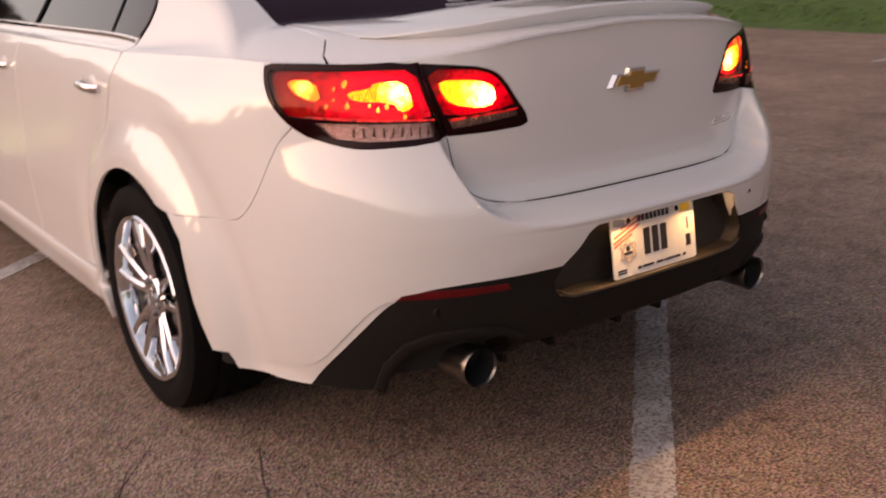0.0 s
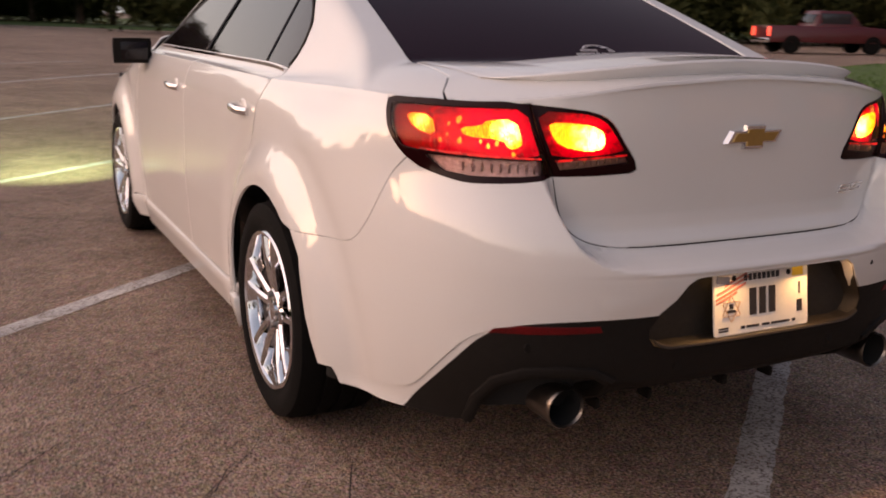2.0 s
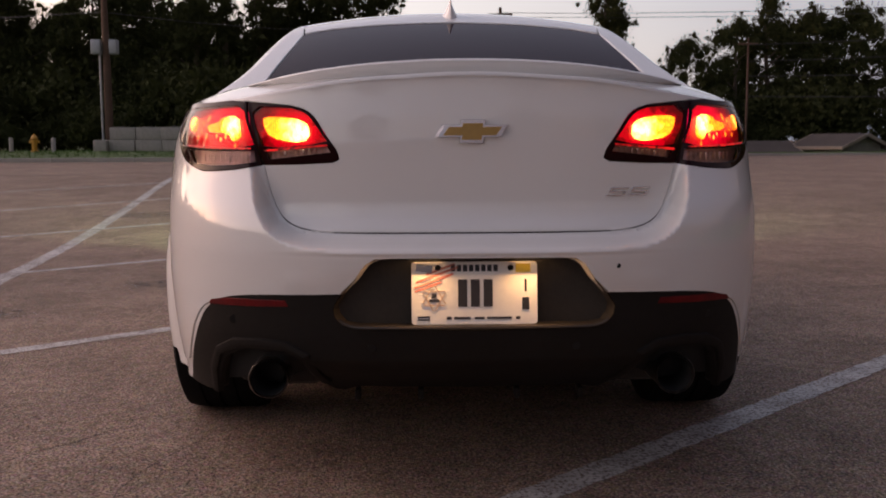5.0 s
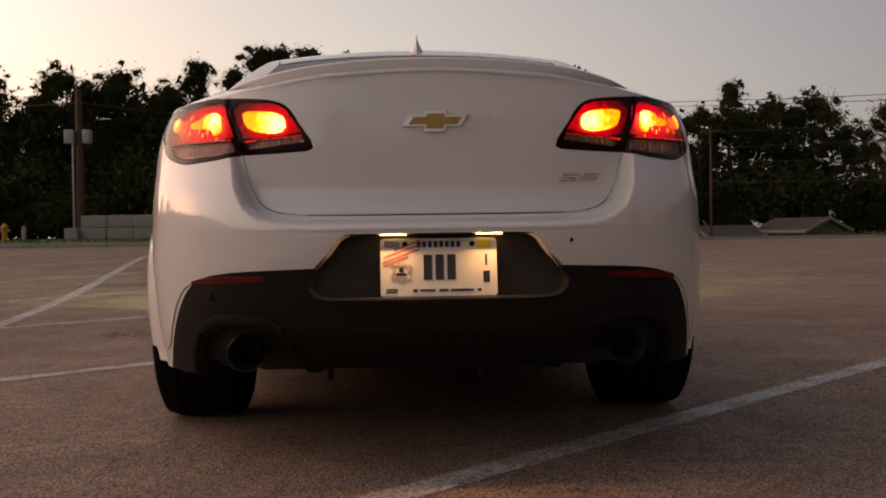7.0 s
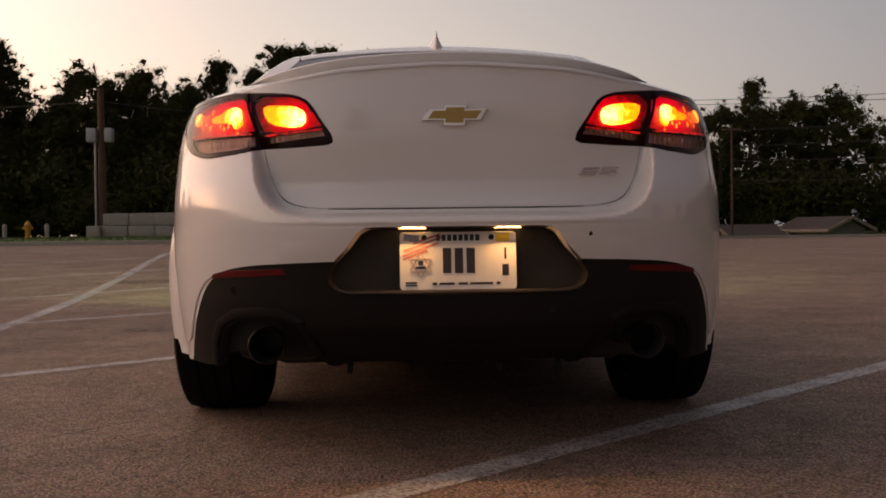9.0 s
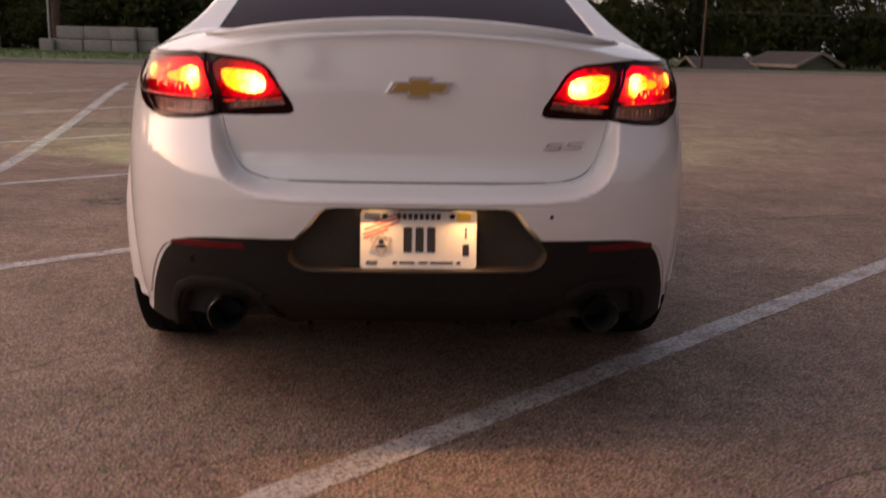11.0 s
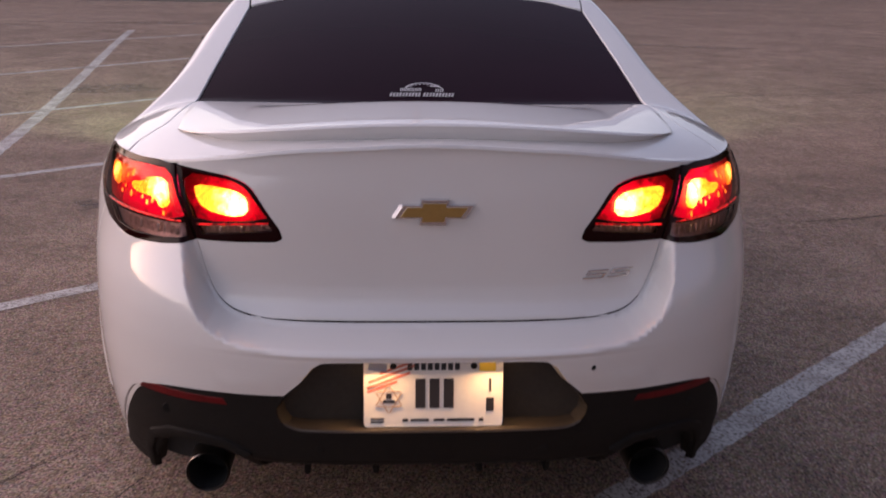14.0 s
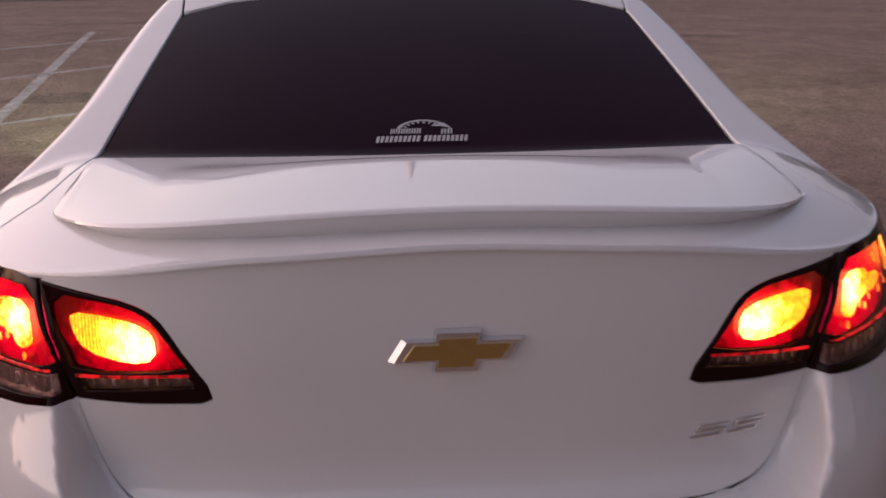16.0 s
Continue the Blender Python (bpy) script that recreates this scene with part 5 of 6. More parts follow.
    for k, (p, n) in enumerate(edge):
        d = Vector(edge[min(k + 1, len(edge) - 1)][0] - edge[max(k - 1, 0)][0]).normalized()
        path.append((p, d.cross(Vector(n)), Vector(n)))
    sweep(bm, path, [(-0.005, 0.0), (-0.004, 0.003), (0.004, 0.003), (0.005, 0.0)])
    part("window_trim", bm, BLACK, car, "black surround of the side windows")

roof_half = [(0.0, 1.478), (0.25, 1.465), (0.44, 1.436), (0.545, 1.390), (0.557, 1.50), (0.551, 2.005), (0.592, 2.005), (0.589, 2.35), (0.59, 2.62), (0.54, 2.72), (0.25, 2.80), (0.0, 2.83)]
shell_part("roof", [patch(upper, outline(both(roof_half), 0.02), step=0.04)], PAINT, car, "white painted roof")
glass_half = [(x, glass_foot(x) + 0.005) for x in np.linspace(0, 0.610, 12)] + [(0.560, 1.20), (0.544, 1.362), (0.534, 1.382), (0.44, 1.427), (0.25, 1.458), (0.0, 1.471)]
shell_part("rear_window_glass", [patch(upper, outline(both(glass_half), 0.02), step=0.03, gap=-0.004, lift=-0.004)], REAR_GLASS, car, "dark tinted rear window glass")
shield_half = [(0.0, 2.84), (0.25, 2.81), (0.53, 2.73), (0.72, 3.40), (0.4, 3.58), (0.0, 3.66)]
shell_part("windshield", [patch(upper, outline(both(shield_half), 0.03), step=0.06, lift=-0.003)], GLASS, car, "dark windshield glass")

# spoiler on the lid: a flat top from the window to a blunt trailing lip, tapering out at its ends
bm = bmesh.new()
rows = []
for k in range(97):
    u = math.sin(radians(-90 + 180 * k / 96)) * 0.35 + 0.65 * (-1 + 2 * k / 96)
    x = 0.596 * u
    y = rim(x) + 0.042 + 0.02 * u * u + 0.090 * u ** 6
    base = float(upper_at(np.array([[x, y + 0.016]]))[0][2])
    zt = max(base + 0.0016, 1.1325 - 0.0480 * (x / 0.553) ** 2)
    up = zt - base
    hold = float(smoothstep(1.0, 0.975, abs(u)))
    xf = 0.616 * u
    yf = glass_foot(xf) - 0.006
    zf = float(upper_at(np.array([[xf, yf]]))[0][2]) + 0.0015
    ring = [(xf, yf + 0.004, zf - 0.008)]
    for t in (1.0, 0.94, 0.88, 0.83, 0.78, 0.73, 0.68, 0.62, 0.56, 0.45, 0.3, 0.18, 0.08, 0.03, 0.012):
        xx, yy = x + t * (xf - x), y + t * (yf - y)
        deck = float(upper_at(np.array([[xx, yy]]))[0][2])
        fall = float(smoothstep(0.62, 0.88, t)) if zf < zt else t
        level = zt + (zf - zt) * fall + 0.010 * t * (1 - fall) * (1 - u * u) + 0.006 * u * u * 4 * t * (1 - t)
        ring.append((xx, yy, max(deck + 0.0012, deck + 0.0012 + (level - deck) * hold)))
    ring += [(x, y + 0.002, zt - 0.0012), (x, y, zt - min(0.004, 0.12 * up)), (x, y + 0.0025, base + 0.78 * up), (x, y + 0.0070, base + 0.50 * up), (x, y + 0.0092, base + 0.40 * up), (x, y + 0.0185, base + 0.03 * up), (x, y + 0.019, base - 0.001), (x, y + 0.045, base - 0.012)]
    rows.append([bm.verts.new(p) for p in ring])
for r, q in zip(rows, rows[1:]):
    for j in range(len(r) - 1):
        bm.faces.new((r[j], r[j + 1], q[j + 1], q[j]))
bmesh.ops.recalc_face_normals(bm, faces=bm.faces)
part("spoiler", bm, PAINT, car, "low white lip spoiler on the trunk lid")

# shark-fin aerial on the roof
bm = bmesh.new()
rows = []
for k in range(9):
    t = k / 8
    h = 0.072 * t ** 1.1
    y0, y1 = 1.535 + 0.012 * t, 1.70 - 0.125 * t ** 0.8
    w = 0.030 * (1 - t) ** 1.4 + 0.003
    ring = []
    for j in range(14):
        a = 2 * math.pi * j / 14
        yy = (y0 + y1) / 2 + (y1 - y0) / 2 * math.cos(a)
        base = upper_at(np.array([[0.0, yy]]))[0][2]
        ring.append(bm.verts.new((w * math.sin(a), yy, base - 0.004 + h)))
    rows.append(ring)
for r, q in zip(rows, rows[1:]):
    for j in range(14):
        bm.faces.new((r[j], r[(j + 1) % 14], q[(j + 1) % 14], q[j]))
bm.faces.new(rows[-1])
bmesh.ops.recalc_face_normals(bm, faces=bm.faces)
part("shark_fin", bm, PAINT, car, "white shark-fin aerial on the roof")

# ---- tail lamps ----
def lamp_light(name, core, reach, hot, warm, peak, low, base, facets=220.0, deep=0.35, ribs=0.0, stretch=(1.0, 1.0, 1.0)):
    """A lit lamp chamber: brightest and palest at its bulb (|x|, y, z), falling off over the reach, broken by facets and flutes."""
    m = bpy.data.materials.new(name)
    m.use_nodes = True
    n, l = m.node_tree.nodes, m.node_tree.links
    b = n["Principled BSDF"]
    co, cut, flat, join, scale, far = n.new("ShaderNodeTexCoord"), n.new("ShaderNodeSeparateXYZ"), n.new("ShaderNodeMath"), n.new("ShaderNodeCombineXYZ"), n.new("ShaderNodeVectorMath"), n.new("ShaderNodeVectorMath")
    l.new(co.outputs["Object"], cut.inputs[0])
    flat.operation = "ABSOLUTE"
    l.new(cut.outputs["X"], flat.inputs[0])
    for k, out in enumerate((flat.outputs[0], cut.outputs["Y"], cut.outputs["Z"])):
        l.new(out, join.inputs[k])
    scale.operation = "MULTIPLY"
    scale.inputs[1].default_value = stretch
    l.new(join.outputs[0], scale.inputs[0])
    far.operation = "DISTANCE"
    far.inputs[1].default_value = tuple(c * k for c, k in zip(core, stretch))
    l.new(scale.outputs[0], far.inputs[0])
    # the falloff, with an uneven edge
    rough, bent = n.new("ShaderNodeTexNoise"), n.new("ShaderNodeMath")
    rough.inputs["Scale"].default_value, rough.inputs["Detail"].default_value = 55, 2
    l.new(co.outputs["Object"], rough.inputs["Vector"])
    bent.operation = "MULTIPLY_ADD"
    bent.inputs[1].default_value = -0.9 * reach
    l.new(rough.outputs["Fac"], bent.inputs[0])
    l.new(far.outputs["Value"], bent.inputs[2])
    fall, hue, tone = n.new("ShaderNodeMapRange"), n.new("ShaderNodeMapRange"), n.new("ShaderNodeMix")
    fall.interpolation_type = "SMOOTHSTEP"
    fall.inputs["From Min"].default_value, fall.inputs["From Max"].default_value = -0.45 * reach, 0.55 * reach
    fall.inputs["To Min"].default_value, fall.inputs["To Max"].default_value = peak, low
    l.new(bent.outputs[0], fall.inputs["Value"])
    hue.inputs["From Min"].default_value, hue.inputs["From Max"].default_value = -0.45 * reach, 0.35 * reach
    l.new(bent.outputs[0], hue.inputs["Value"])
    tone.data_type = "RGBA"
    tone.inputs["A"].default_value, tone.inputs["B"].default_value = (*hot, 1), (*warm, 1)
    l.new(hue.outputs[0], tone.inputs["Factor"])
    l.new(tone.outputs["Result"], b.inputs["Emission Color"])
    vor, mod, mul = n.new("ShaderNodeTexVoronoi"), n.new("ShaderNodeMapRange"), n.new("ShaderNodeMath")
    vor.inputs["Scale"].default_value = facets
    l.new(co.outputs["Object"], vor.inputs["Vector"])
    mod.inputs["From Min"].default_value, mod.inputs["From Max"].default_value = 0.15, 0.85
    mod.inputs["To Min"].default_value, mod.inputs["To Max"].default_value = 1 - deep, 1 + deep
    l.new(vor.outputs["Color"], mod.inputs["Value"])
    mul.operation = "MULTIPLY"
    l.new(fall.outputs[0], mul.inputs[0])
    l.new(mod.outputs[0], mul.inputs[1])
    last = mul
    if ribs > 0:
        wave, band, more = n.new("ShaderNodeTexWave"), n.new("ShaderNodeMapRange"), n.new("ShaderNodeMath")
        wave.inputs["Scale"].default_value = 62
        wave.inputs["Distortion"].default_value = 0.4
        l.new(co.outputs["Object"], wave.inputs["Vector"])
        band.inputs["To Min"].default_value, band.inputs["To Max"].default_value = 1 - ribs, 1 + 0.4 * ribs
        l.new(wave.outputs["Fac"], band.inputs["Value"])
        more.operation = "MULTIPLY"
        l.new(mul.outputs[0], more.inputs[0])
        l.new(band.outputs[0], more.inputs[1])
        last = more
    l.new(last.outputs[0], b.inputs["Emission Strength"])
    b.inputs["Base Color"].default_value = (*base, 1)
    b.inputs["Roughness"].default_value = 0.3
    return m


RED_LENS = lens("red_lamp_lens", (0.95, 0.36, 0.24))
CLEAR_LENS = lens("clear_lamp_lens", (0.92, 0.74, 0.72))
SILVER = material("lamp_reflector", (0.52, 0.43, 0.41), 0.28, 0.8, scale=120, vary=0.5, bump=0.6, bump_scale=160)
RIB_HIGHLIGHT = material("lamp_rib_highlight", (0.85, 0.80, 0.76), 0.2, 0.7, scale=120, vary=0.2)
LIT = lamp_light("lit_bulb_chamber", (0.425, 0.15, 0.955), 0.075, (1.0, 0.97, 0.60), (1.0, 0.80, 0.05), 30.0, 6.0, (0.4, 0.3, 0.25), 240.0, 0.3, 0.45, (0.85, 0.6, 1.3))
LIT_MAIN = lamp_light("lit_main_chamber", (0.612, 0.245, 0.978), 0.060, (1.0, 0.96, 0.55), (1.0, 0.72, 0.04), 26.0, 4.5, (0.4, 0.2, 0.15), 200.0, 0.45, 0.25)
LIT_SIDE = lamp_light("lit_side_chamber", (0.755, 0.425, 0.985), 0.045, (1.0, 0.88, 0.25), (1.0, 0.55, 0.04), 12.0, 3.2, (0.4, 0.2, 0.15), 200.0, 0.3, 0.2)
FLECK = lamp_light("lit_facet", (0.65, 0.29, 0.97), 0.10, (1.0, 0.80, 0.20), (1.0, 0.55, 0.06), 7.0, 3.0, (0.4, 0.2, 0.15), 260.0, 0.5)
INNER_FIELD = lamp_light("inner_red_field", (0.45, 0.16, 0.955), 0.090, (1.0, 0.012, 0.09), (1.0, 0.006, 0.06), 2.8, 0.14, (0.16, 0.006, 0.010), 200.0, 0.35, 0.0, (0.8, 0.6, 1.1))
OUTER_FIELD = lamp_light("outer_red_field", (0.64, 0.27, 0.970), 0.13, (1.0, 0.012, 0.12), (1.0, 0.008, 0.08), 2.6, 0.20, (0.20, 0.008, 0.014), 150.0, 0.35, 0.15, (0.8, 0.5, 1.2))
GUIDE = lamp_light("red_light_guide", (0.62, 0.25, 0.91), 0.3, (1.0, 0.03, 0.02), (1.0, 0.012, 0.012), 1.4, 0.5, (0.05, 0.0, 0.0), 90.0, 0.8)
REFLEX = material("red_reflector", (0.12, 0.004, 0.005), 0.42, ior=1.3, scale=260, vary=0.5)

out_split = [dom(0.869, x=0.5265), dom(0.945, x=0.5500), dom(1.031, x=0.5695)]
outer_lamp = out_split + lamp_top_out + lamp_side + lamp_low
inner_lamp = [dom(1.030, x=0.5645), *inner_top, dom(0.872, x=0.5205), dom(0.945, x=0.5440)]
outer_red = [dom(0.913, x=0.544), dom(0.95, x=0.557), dom(1.022, x=0.577), dom(1.022, x=0.64), dom(1.020, y=0.340), dom(1.020, y=0.512), dom(1.014, y=0.520), dom(0.962, y=0.487), dom(0.934, y=0.462), dom(0.920, y=0.440), dom(0.915, x=0.718)]
outer_clear = [dom(0.909, y=0.385), dom(0.909, x=0.714), dom(0.908, x=0.546), dom(0.879, x=0.541), dom(0.872, x=0.60), dom(0.869, x=0.68), dom(0.876, y=0.34)]
inner_red = [dom(1.020, x=0.555), dom(1.013, x=0.455), dom(1.006, x=0.429), dom(0.998, x=0.412), dom(0.986, x=0.399), dom(0.970, x=0.388), dom(0.945, x=0.371), dom(0.925, x=0.355), dom(0.911, x=0.524), dom(0.945, x=0.536)]
inner_clear = [dom(0.904, x=0.517), dom(0.918, x=0.360), dom(0.902, x=0.350), dom(0.885, x=0.508)]
inner_guide = [dom(0.9085, x=0.520), dom(0.9215, x=0.358), dom(0.9185, x=0.357), dom(0.9050, x=0.519)]
outer_guide = [dom(0.9135, x=0.556), dom(0.9175, x=0.70), dom(0.922, y=0.40), dom(0.9200, y=0.40), dom(0.9150, x=0.70), dom(0.9110, x=0.555)]
cell_side = [dom(1.003, y=0.475), dom(1.003, y=0.401), dom(0.951, y=0.373), dom(0.967, y=0.433)]
cell_main = [dom(0.978, x=0.700), dom(0.984, x=0.662), dom(0.998, x=0.650), dom(1.001, x=0.598), dom(0.955, x=0.590), dom(0.937, x=0.594), dom(0.929, x=0.617), dom(0.953, x=0.628), dom(0.957, x=0.695)]
cell_in = [dom(0.994, x=0.530), dom(0.994, x=0.479), dom(0.987, x=0.433), dom(0.972, x=0.407), dom(0.934, x=0.406), dom(0.925, x=0.444), dom(0.938, x=0.511), dom(0.970, x=0.529)]
flecks = ((0.698, 0.996, 0.007), (0.690, 0.966, 0.005), (0.704, 0.946, 0.006), (0.716, 0.985, 0.004), (0.640, 0.944, 0.005), (0.655, 0.936, 0.004), (0.668, 0.947, 0.003), (0.722, 0.960, 0.003), (0.610, 0.921, 0.004), (0.735, 0.945, 0.004))


def spot(x, z, r, seed):
    """A small uneven facet outline round a place on the lamp."""
    rnd = random.Random(seed)
    s, v = dom(z, x=x)
    return [(s + r * rnd.uniform(0.5, 1.2) * math.cos(a), v + 1.3 * r * rnd.uniform(0.6, 1.3) * math.sin(a)) for a in (2 * math.pi * k / 7 for k in range(7))]


for sgn, hand in ((1, lambda p: p), (-1, mirror)):
    for name, shape, red, clear, guide, field, cells in (("outer_tail_lamp", outer_lamp, outer_red, outer_clear, outer_guide, OUTER_FIELD, ((cell_side, LIT_SIDE, "side chamber"), (cell_main, LIT_MAIN, "main chamber"))), ("inner_tail_lamp", inner_lamp, inner_red, inner_clear, inner_guide, INNER_FIELD, ((cell_in, LIT, "bulb chamber"),))):
        o = outline(hand(shape), 0.008)
        r, c = outline(hand(red), 0.008, 1), outline(hand(clear), 0.008)
        lamp = shell_part(name, [patch(lower, o, [r, c], step=0.02, gap=0.001, flange=0.008, lift=0.0015)], LAMP_BLACK, car, "glossy black tail lamp bezel")
        shell_part("red_lens", [patch(lower, r, step=0.02, gap=-0.001, flange=0)], RED_LENS, lamp, "red glowing tail lamp lens")
        shell_part("clear_lens", [patch(lower, c, step=0.02, gap=-0.001, flange=0)], CLEAR_LENS, lamp, "clear reversing lamp strip")
        shell_part("chamber", [patch(lower, r, step=0.02, gap=-0.004, flange=0, lift=-0.018)], field, lamp, "red glowing lamp chamber")
        shell_part("reflector", [patch(lower, c, step=0.02, gap=-0.004, flange=0, lift=-0.014)], SILVER, lamp, "silvery lamp reflector")
        shell_part("light_guide", [patch(lower, outline(hand(guide), 0.008), step=0.01, gap=0, flange=0.002, lift=0.0022)], GUIDE, lamp, "thin glowing red light guide")
        for cell, mat, words in cells:
            shell_part("lit_chamber", [patch(lower, outline(hand(cell), 0.006, 1), step=0.010, flange=0.003, lift=-0.0095)], mat, lamp, "glowing " + words)
        if name[0] == "o":
            # glints of the bulb in the reflector, made as glowing patches
            for k, (x, z, size) in enumerate(flecks):
                shell_part("lit_facet", [patch(lower, np.array(hand(spot(x, z, size, k))), step=0.01, gap=0, flange=0.001, lift=-0.012)], FLECK, lamp, "small glowing patch imitating a bulb's glint in the reflector")
        # clear ribs of the reversing lamp; three are paler, highlights put into their colour
        for k in range(9):
            u = k / 8
            a = (sgn * (0.570 + 0.130 * u), 0.889) if name[0] == "o" else (sgn * (0.375 + 0.125 * u), 0.908 - 0.0125 * u)
            p, n = on_lower(*a)
            bm = bmesh.new()
            box(bm, (0.003 if k % 3 else 0.006, 0.004, 0.020 if name[0] == "o" else 0.011), p - n * 0.008, 0.001)
            part("rib", bm, RIB_HIGHLIGHT if k in (2, 3, 6) else SILVER, lamp)

# ---- licence plate, its lamps and the recess lip ----
PLATE = material("plate_white", (0.78, 0.77, 0.74), 0.4, scale=60, vary=0.06)
INK = material("plate_ink", (0.02, 0.02, 0.025), 0.5, vary=0)
P_RED = material("plate_red", (0.58, 0.20, 0.15), 0.5, vary=0.1)
P_BLUE = material("plate_blue", (0.20, 0.24, 0.34), 0.5, vary=0.1)
P_BROWN = material("plate_star", (0.50, 0.36, 0.26), 0.5, vary=0.1)
P_YELLOW = material("plate_sticker", (0.80, 0.58, 0.06), 0.5, vary=0.1)
tilt = math.atan2(0.022, 0.152)
p_mat = Matrix.Translation((0, 0.047, 0.563)) @ Matrix.Rotation(-tilt, 4, "X")
plate = thing("licence_plate", "white licence plate with flag print in the bumper recess", "licence plate")
bm = bmesh.new()
box(bm, (0.305, 0.003, 0.152), (0, 0, 0), 0.0)
bmesh.ops.bevel(bm, geom=[e for e in bm.edges if abs(e.verts[0].co.y - e.verts[1].co.y) > 0.001], offset=0.010, segments=4, profile=0.5, affect="EDGES")
bmesh.ops.transform(bm, matrix=p_mat, verts=bm.verts)
part("sheet", bm, PLATE, plate)
bm = bmesh.new()
ring = outline([(-0.1495, -0.073), (0.1495, -0.073), (0.1495, 0.073), (-0.1495, 0.073)], 0.01)
for a, b in zip(ring, np.roll(ring, -1, 0)):
    m = (a + b) / 2
    d = b - a
    box(bm, (max(abs(d[0]), 0.0022), 0.0014, max(abs(d[1]), 0.0022)), (m[0], -0.0019, m[1]), 0.0)
bmesh.ops.transform(bm, matrix=p_mat, verts=bm.verts)
part("rim", bm, PLATE, plate)


def bars(name, boxes, mat, lift=0.0021):
    bm = bmesh.new()
    for x, z, w, h, *a in boxes:
        box(bm, (w, 0.0012, h), (x, -lift, z), 0.0, Matrix.Rotation(radians(a[0]), 4, "Y") if a else None)
    bmesh.ops.transform(bm, matrix=p_mat, verts=bm.verts)
    return part(name, bm, mat, plate)


for k in range(8):
    bars("letter_bar", [(-0.052 + 0.0148 * k, 0.0605, 0.0105, 0.016)], INK)
bars("number", [(-0.029, 0.0, 0.022, 0.066), (0.002, 0.0, 0.022, 0.066), (0.033, 0.0, 0.022, 0.066)], INK)
bars("suffix", [(0.124, 0.018, 0.005, 0.030), (0.124, -0.026, 0.017, 0.030)], INK)
bars("slogan", [(-0.062, -0.0605, 0.012, 0.007), (-0.030, -0.0605, 0.040, 0.006), (0.012, -0.0605, 0.024, 0.006), (0.060, -0.0605, 0.060, 0.006), (0.105, -0.0605, 0.010, 0.007)], INK)
bars("small_print", [(-0.123, -0.0575, 0.030, 0.004), (-0.123, -0.064, 0.030, 0.004)], INK)
for x, z, long in ((-0.082, 0.058, 0.074), (-0.091, 0.0445, 0.108), (-0.098, 0.030, 0.100), (-0.112, 0.0155, 0.068)):
    bars("flag_stripe", [(x, z, long, 0.0055, -20)], P_RED)
bars("flag_field", [(-0.122, 0.060, 0.040, 0.018, 8)], P_BLUE, 0.0026)
bars("sticker", [(0.118, 0.060, 0.036, 0.021)], P_YELLOW)
star = []
for k in range(3):
    a = 60 * k
    star += [(-0.098 + 0.017 * math.sin(radians(a)), -0.012 + 0.017 * math.cos(radians(a)), 0.052, 0.0022, a), (-0.098 - 0.017 * math.sin(radians(a)), -0.012 - 0.017 * math.cos(radians(a)), 0.052, 0.0022, a)]
bars("star_outline", star, P_BROWN, 0.0028)
bars("star_figure", [(-0.098, -0.006, 0.012, 0.012), (-0.098, -0.018, 0.026, 0.007)], INK, 0.0025)
for x in (-0.088, 0.088):
    bm = bmesh.new()
    lathe(bm, [(0.0, 0.0001), (-0.003, 0.0001), (-0.003, 0.005), (0.0, 0.0075)], 12, "y", (x, -0.0015, 0.061))
    bmesh.ops.transform(bm, matrix=p_mat, verts=bm.verts)
    part("screw", bm, BLACK, plate, "dark plate screw")

PLATE_LAMP = glow("plate_lamp_glow", (1.0, 0.72, 0.30), 14.0)
for x in (-0.118, 0.132):
    bm = bmesh.new()
    box(bm, (0.088, 0.024, 0.008), (x, 0.062, 0.6535), 0.002)
    h = part("plate_lamp", bm, BLACK, car, "plate lamp above the licence plate")
    bm = bmesh.new()
    box(bm, (0.070, 0.014, 0.003), (x, 0.058, 0.6485), 0.0)
    part("plate_lamp_lens", bm, PLATE_LAMP, h, "glowing warm lens")
    lamp = new("plate_light", bpy.data.lights.new("plate_light", "AREA"))
    lamp.data.shape, lamp.data.size, lamp.data.size_y = "RECTANGLE", 0.06, 0.012
    lamp.data.energy, lamp.data.color = 2.0, (1.0, 0.62, 0.24)
    lamp.matrix_world = look((x, 0.034, 0.6445), (x, -0.24, 0.50))

# lower lip of the recess, catching the plate lamps
bm = bmesh.new()
lip = []
for k in range(41):
    x = -0.325 + 0.65 * k / 40
    z = 0.484 + 0.02 * max(0, (abs(x) - 0.28) / 0.05) ** 2
    p, n = on_lower(x, z)
    lip.append((p + n * 0.004, Vector((0, 0, 1)), n))
sweep(bm, lip, [(-0.004, -0.006), (-0.004, 0.003), (-0.001, 0.006), (0.003, 0.004), (0.004, -0.006)])
part("recess_lip", bm, LIP, car, "black lip under the licence plate")

# ---- badge and lettering, as plain shapes ----
def badge(bm, pts, depth, slope):
    """A bevelled flat shape on the trunk face."""
    front = [(x * (1 - slope), z * (1 - slope)) for x, z in pts]
    a = [bm.verts.new((x, 0, z)) for x, z in pts]
    b = [bm.verts.new((x, -depth, z)) for x, z in front]
    for k in range(len(pts)):
        j = (k + 1) % len(pts)
        bm.faces.new((a[k], a[j], b[j], b[k]))
    bm.faces.new(b)
    bmesh.ops.recalc_face_normals(bm, faces=bm.faces)


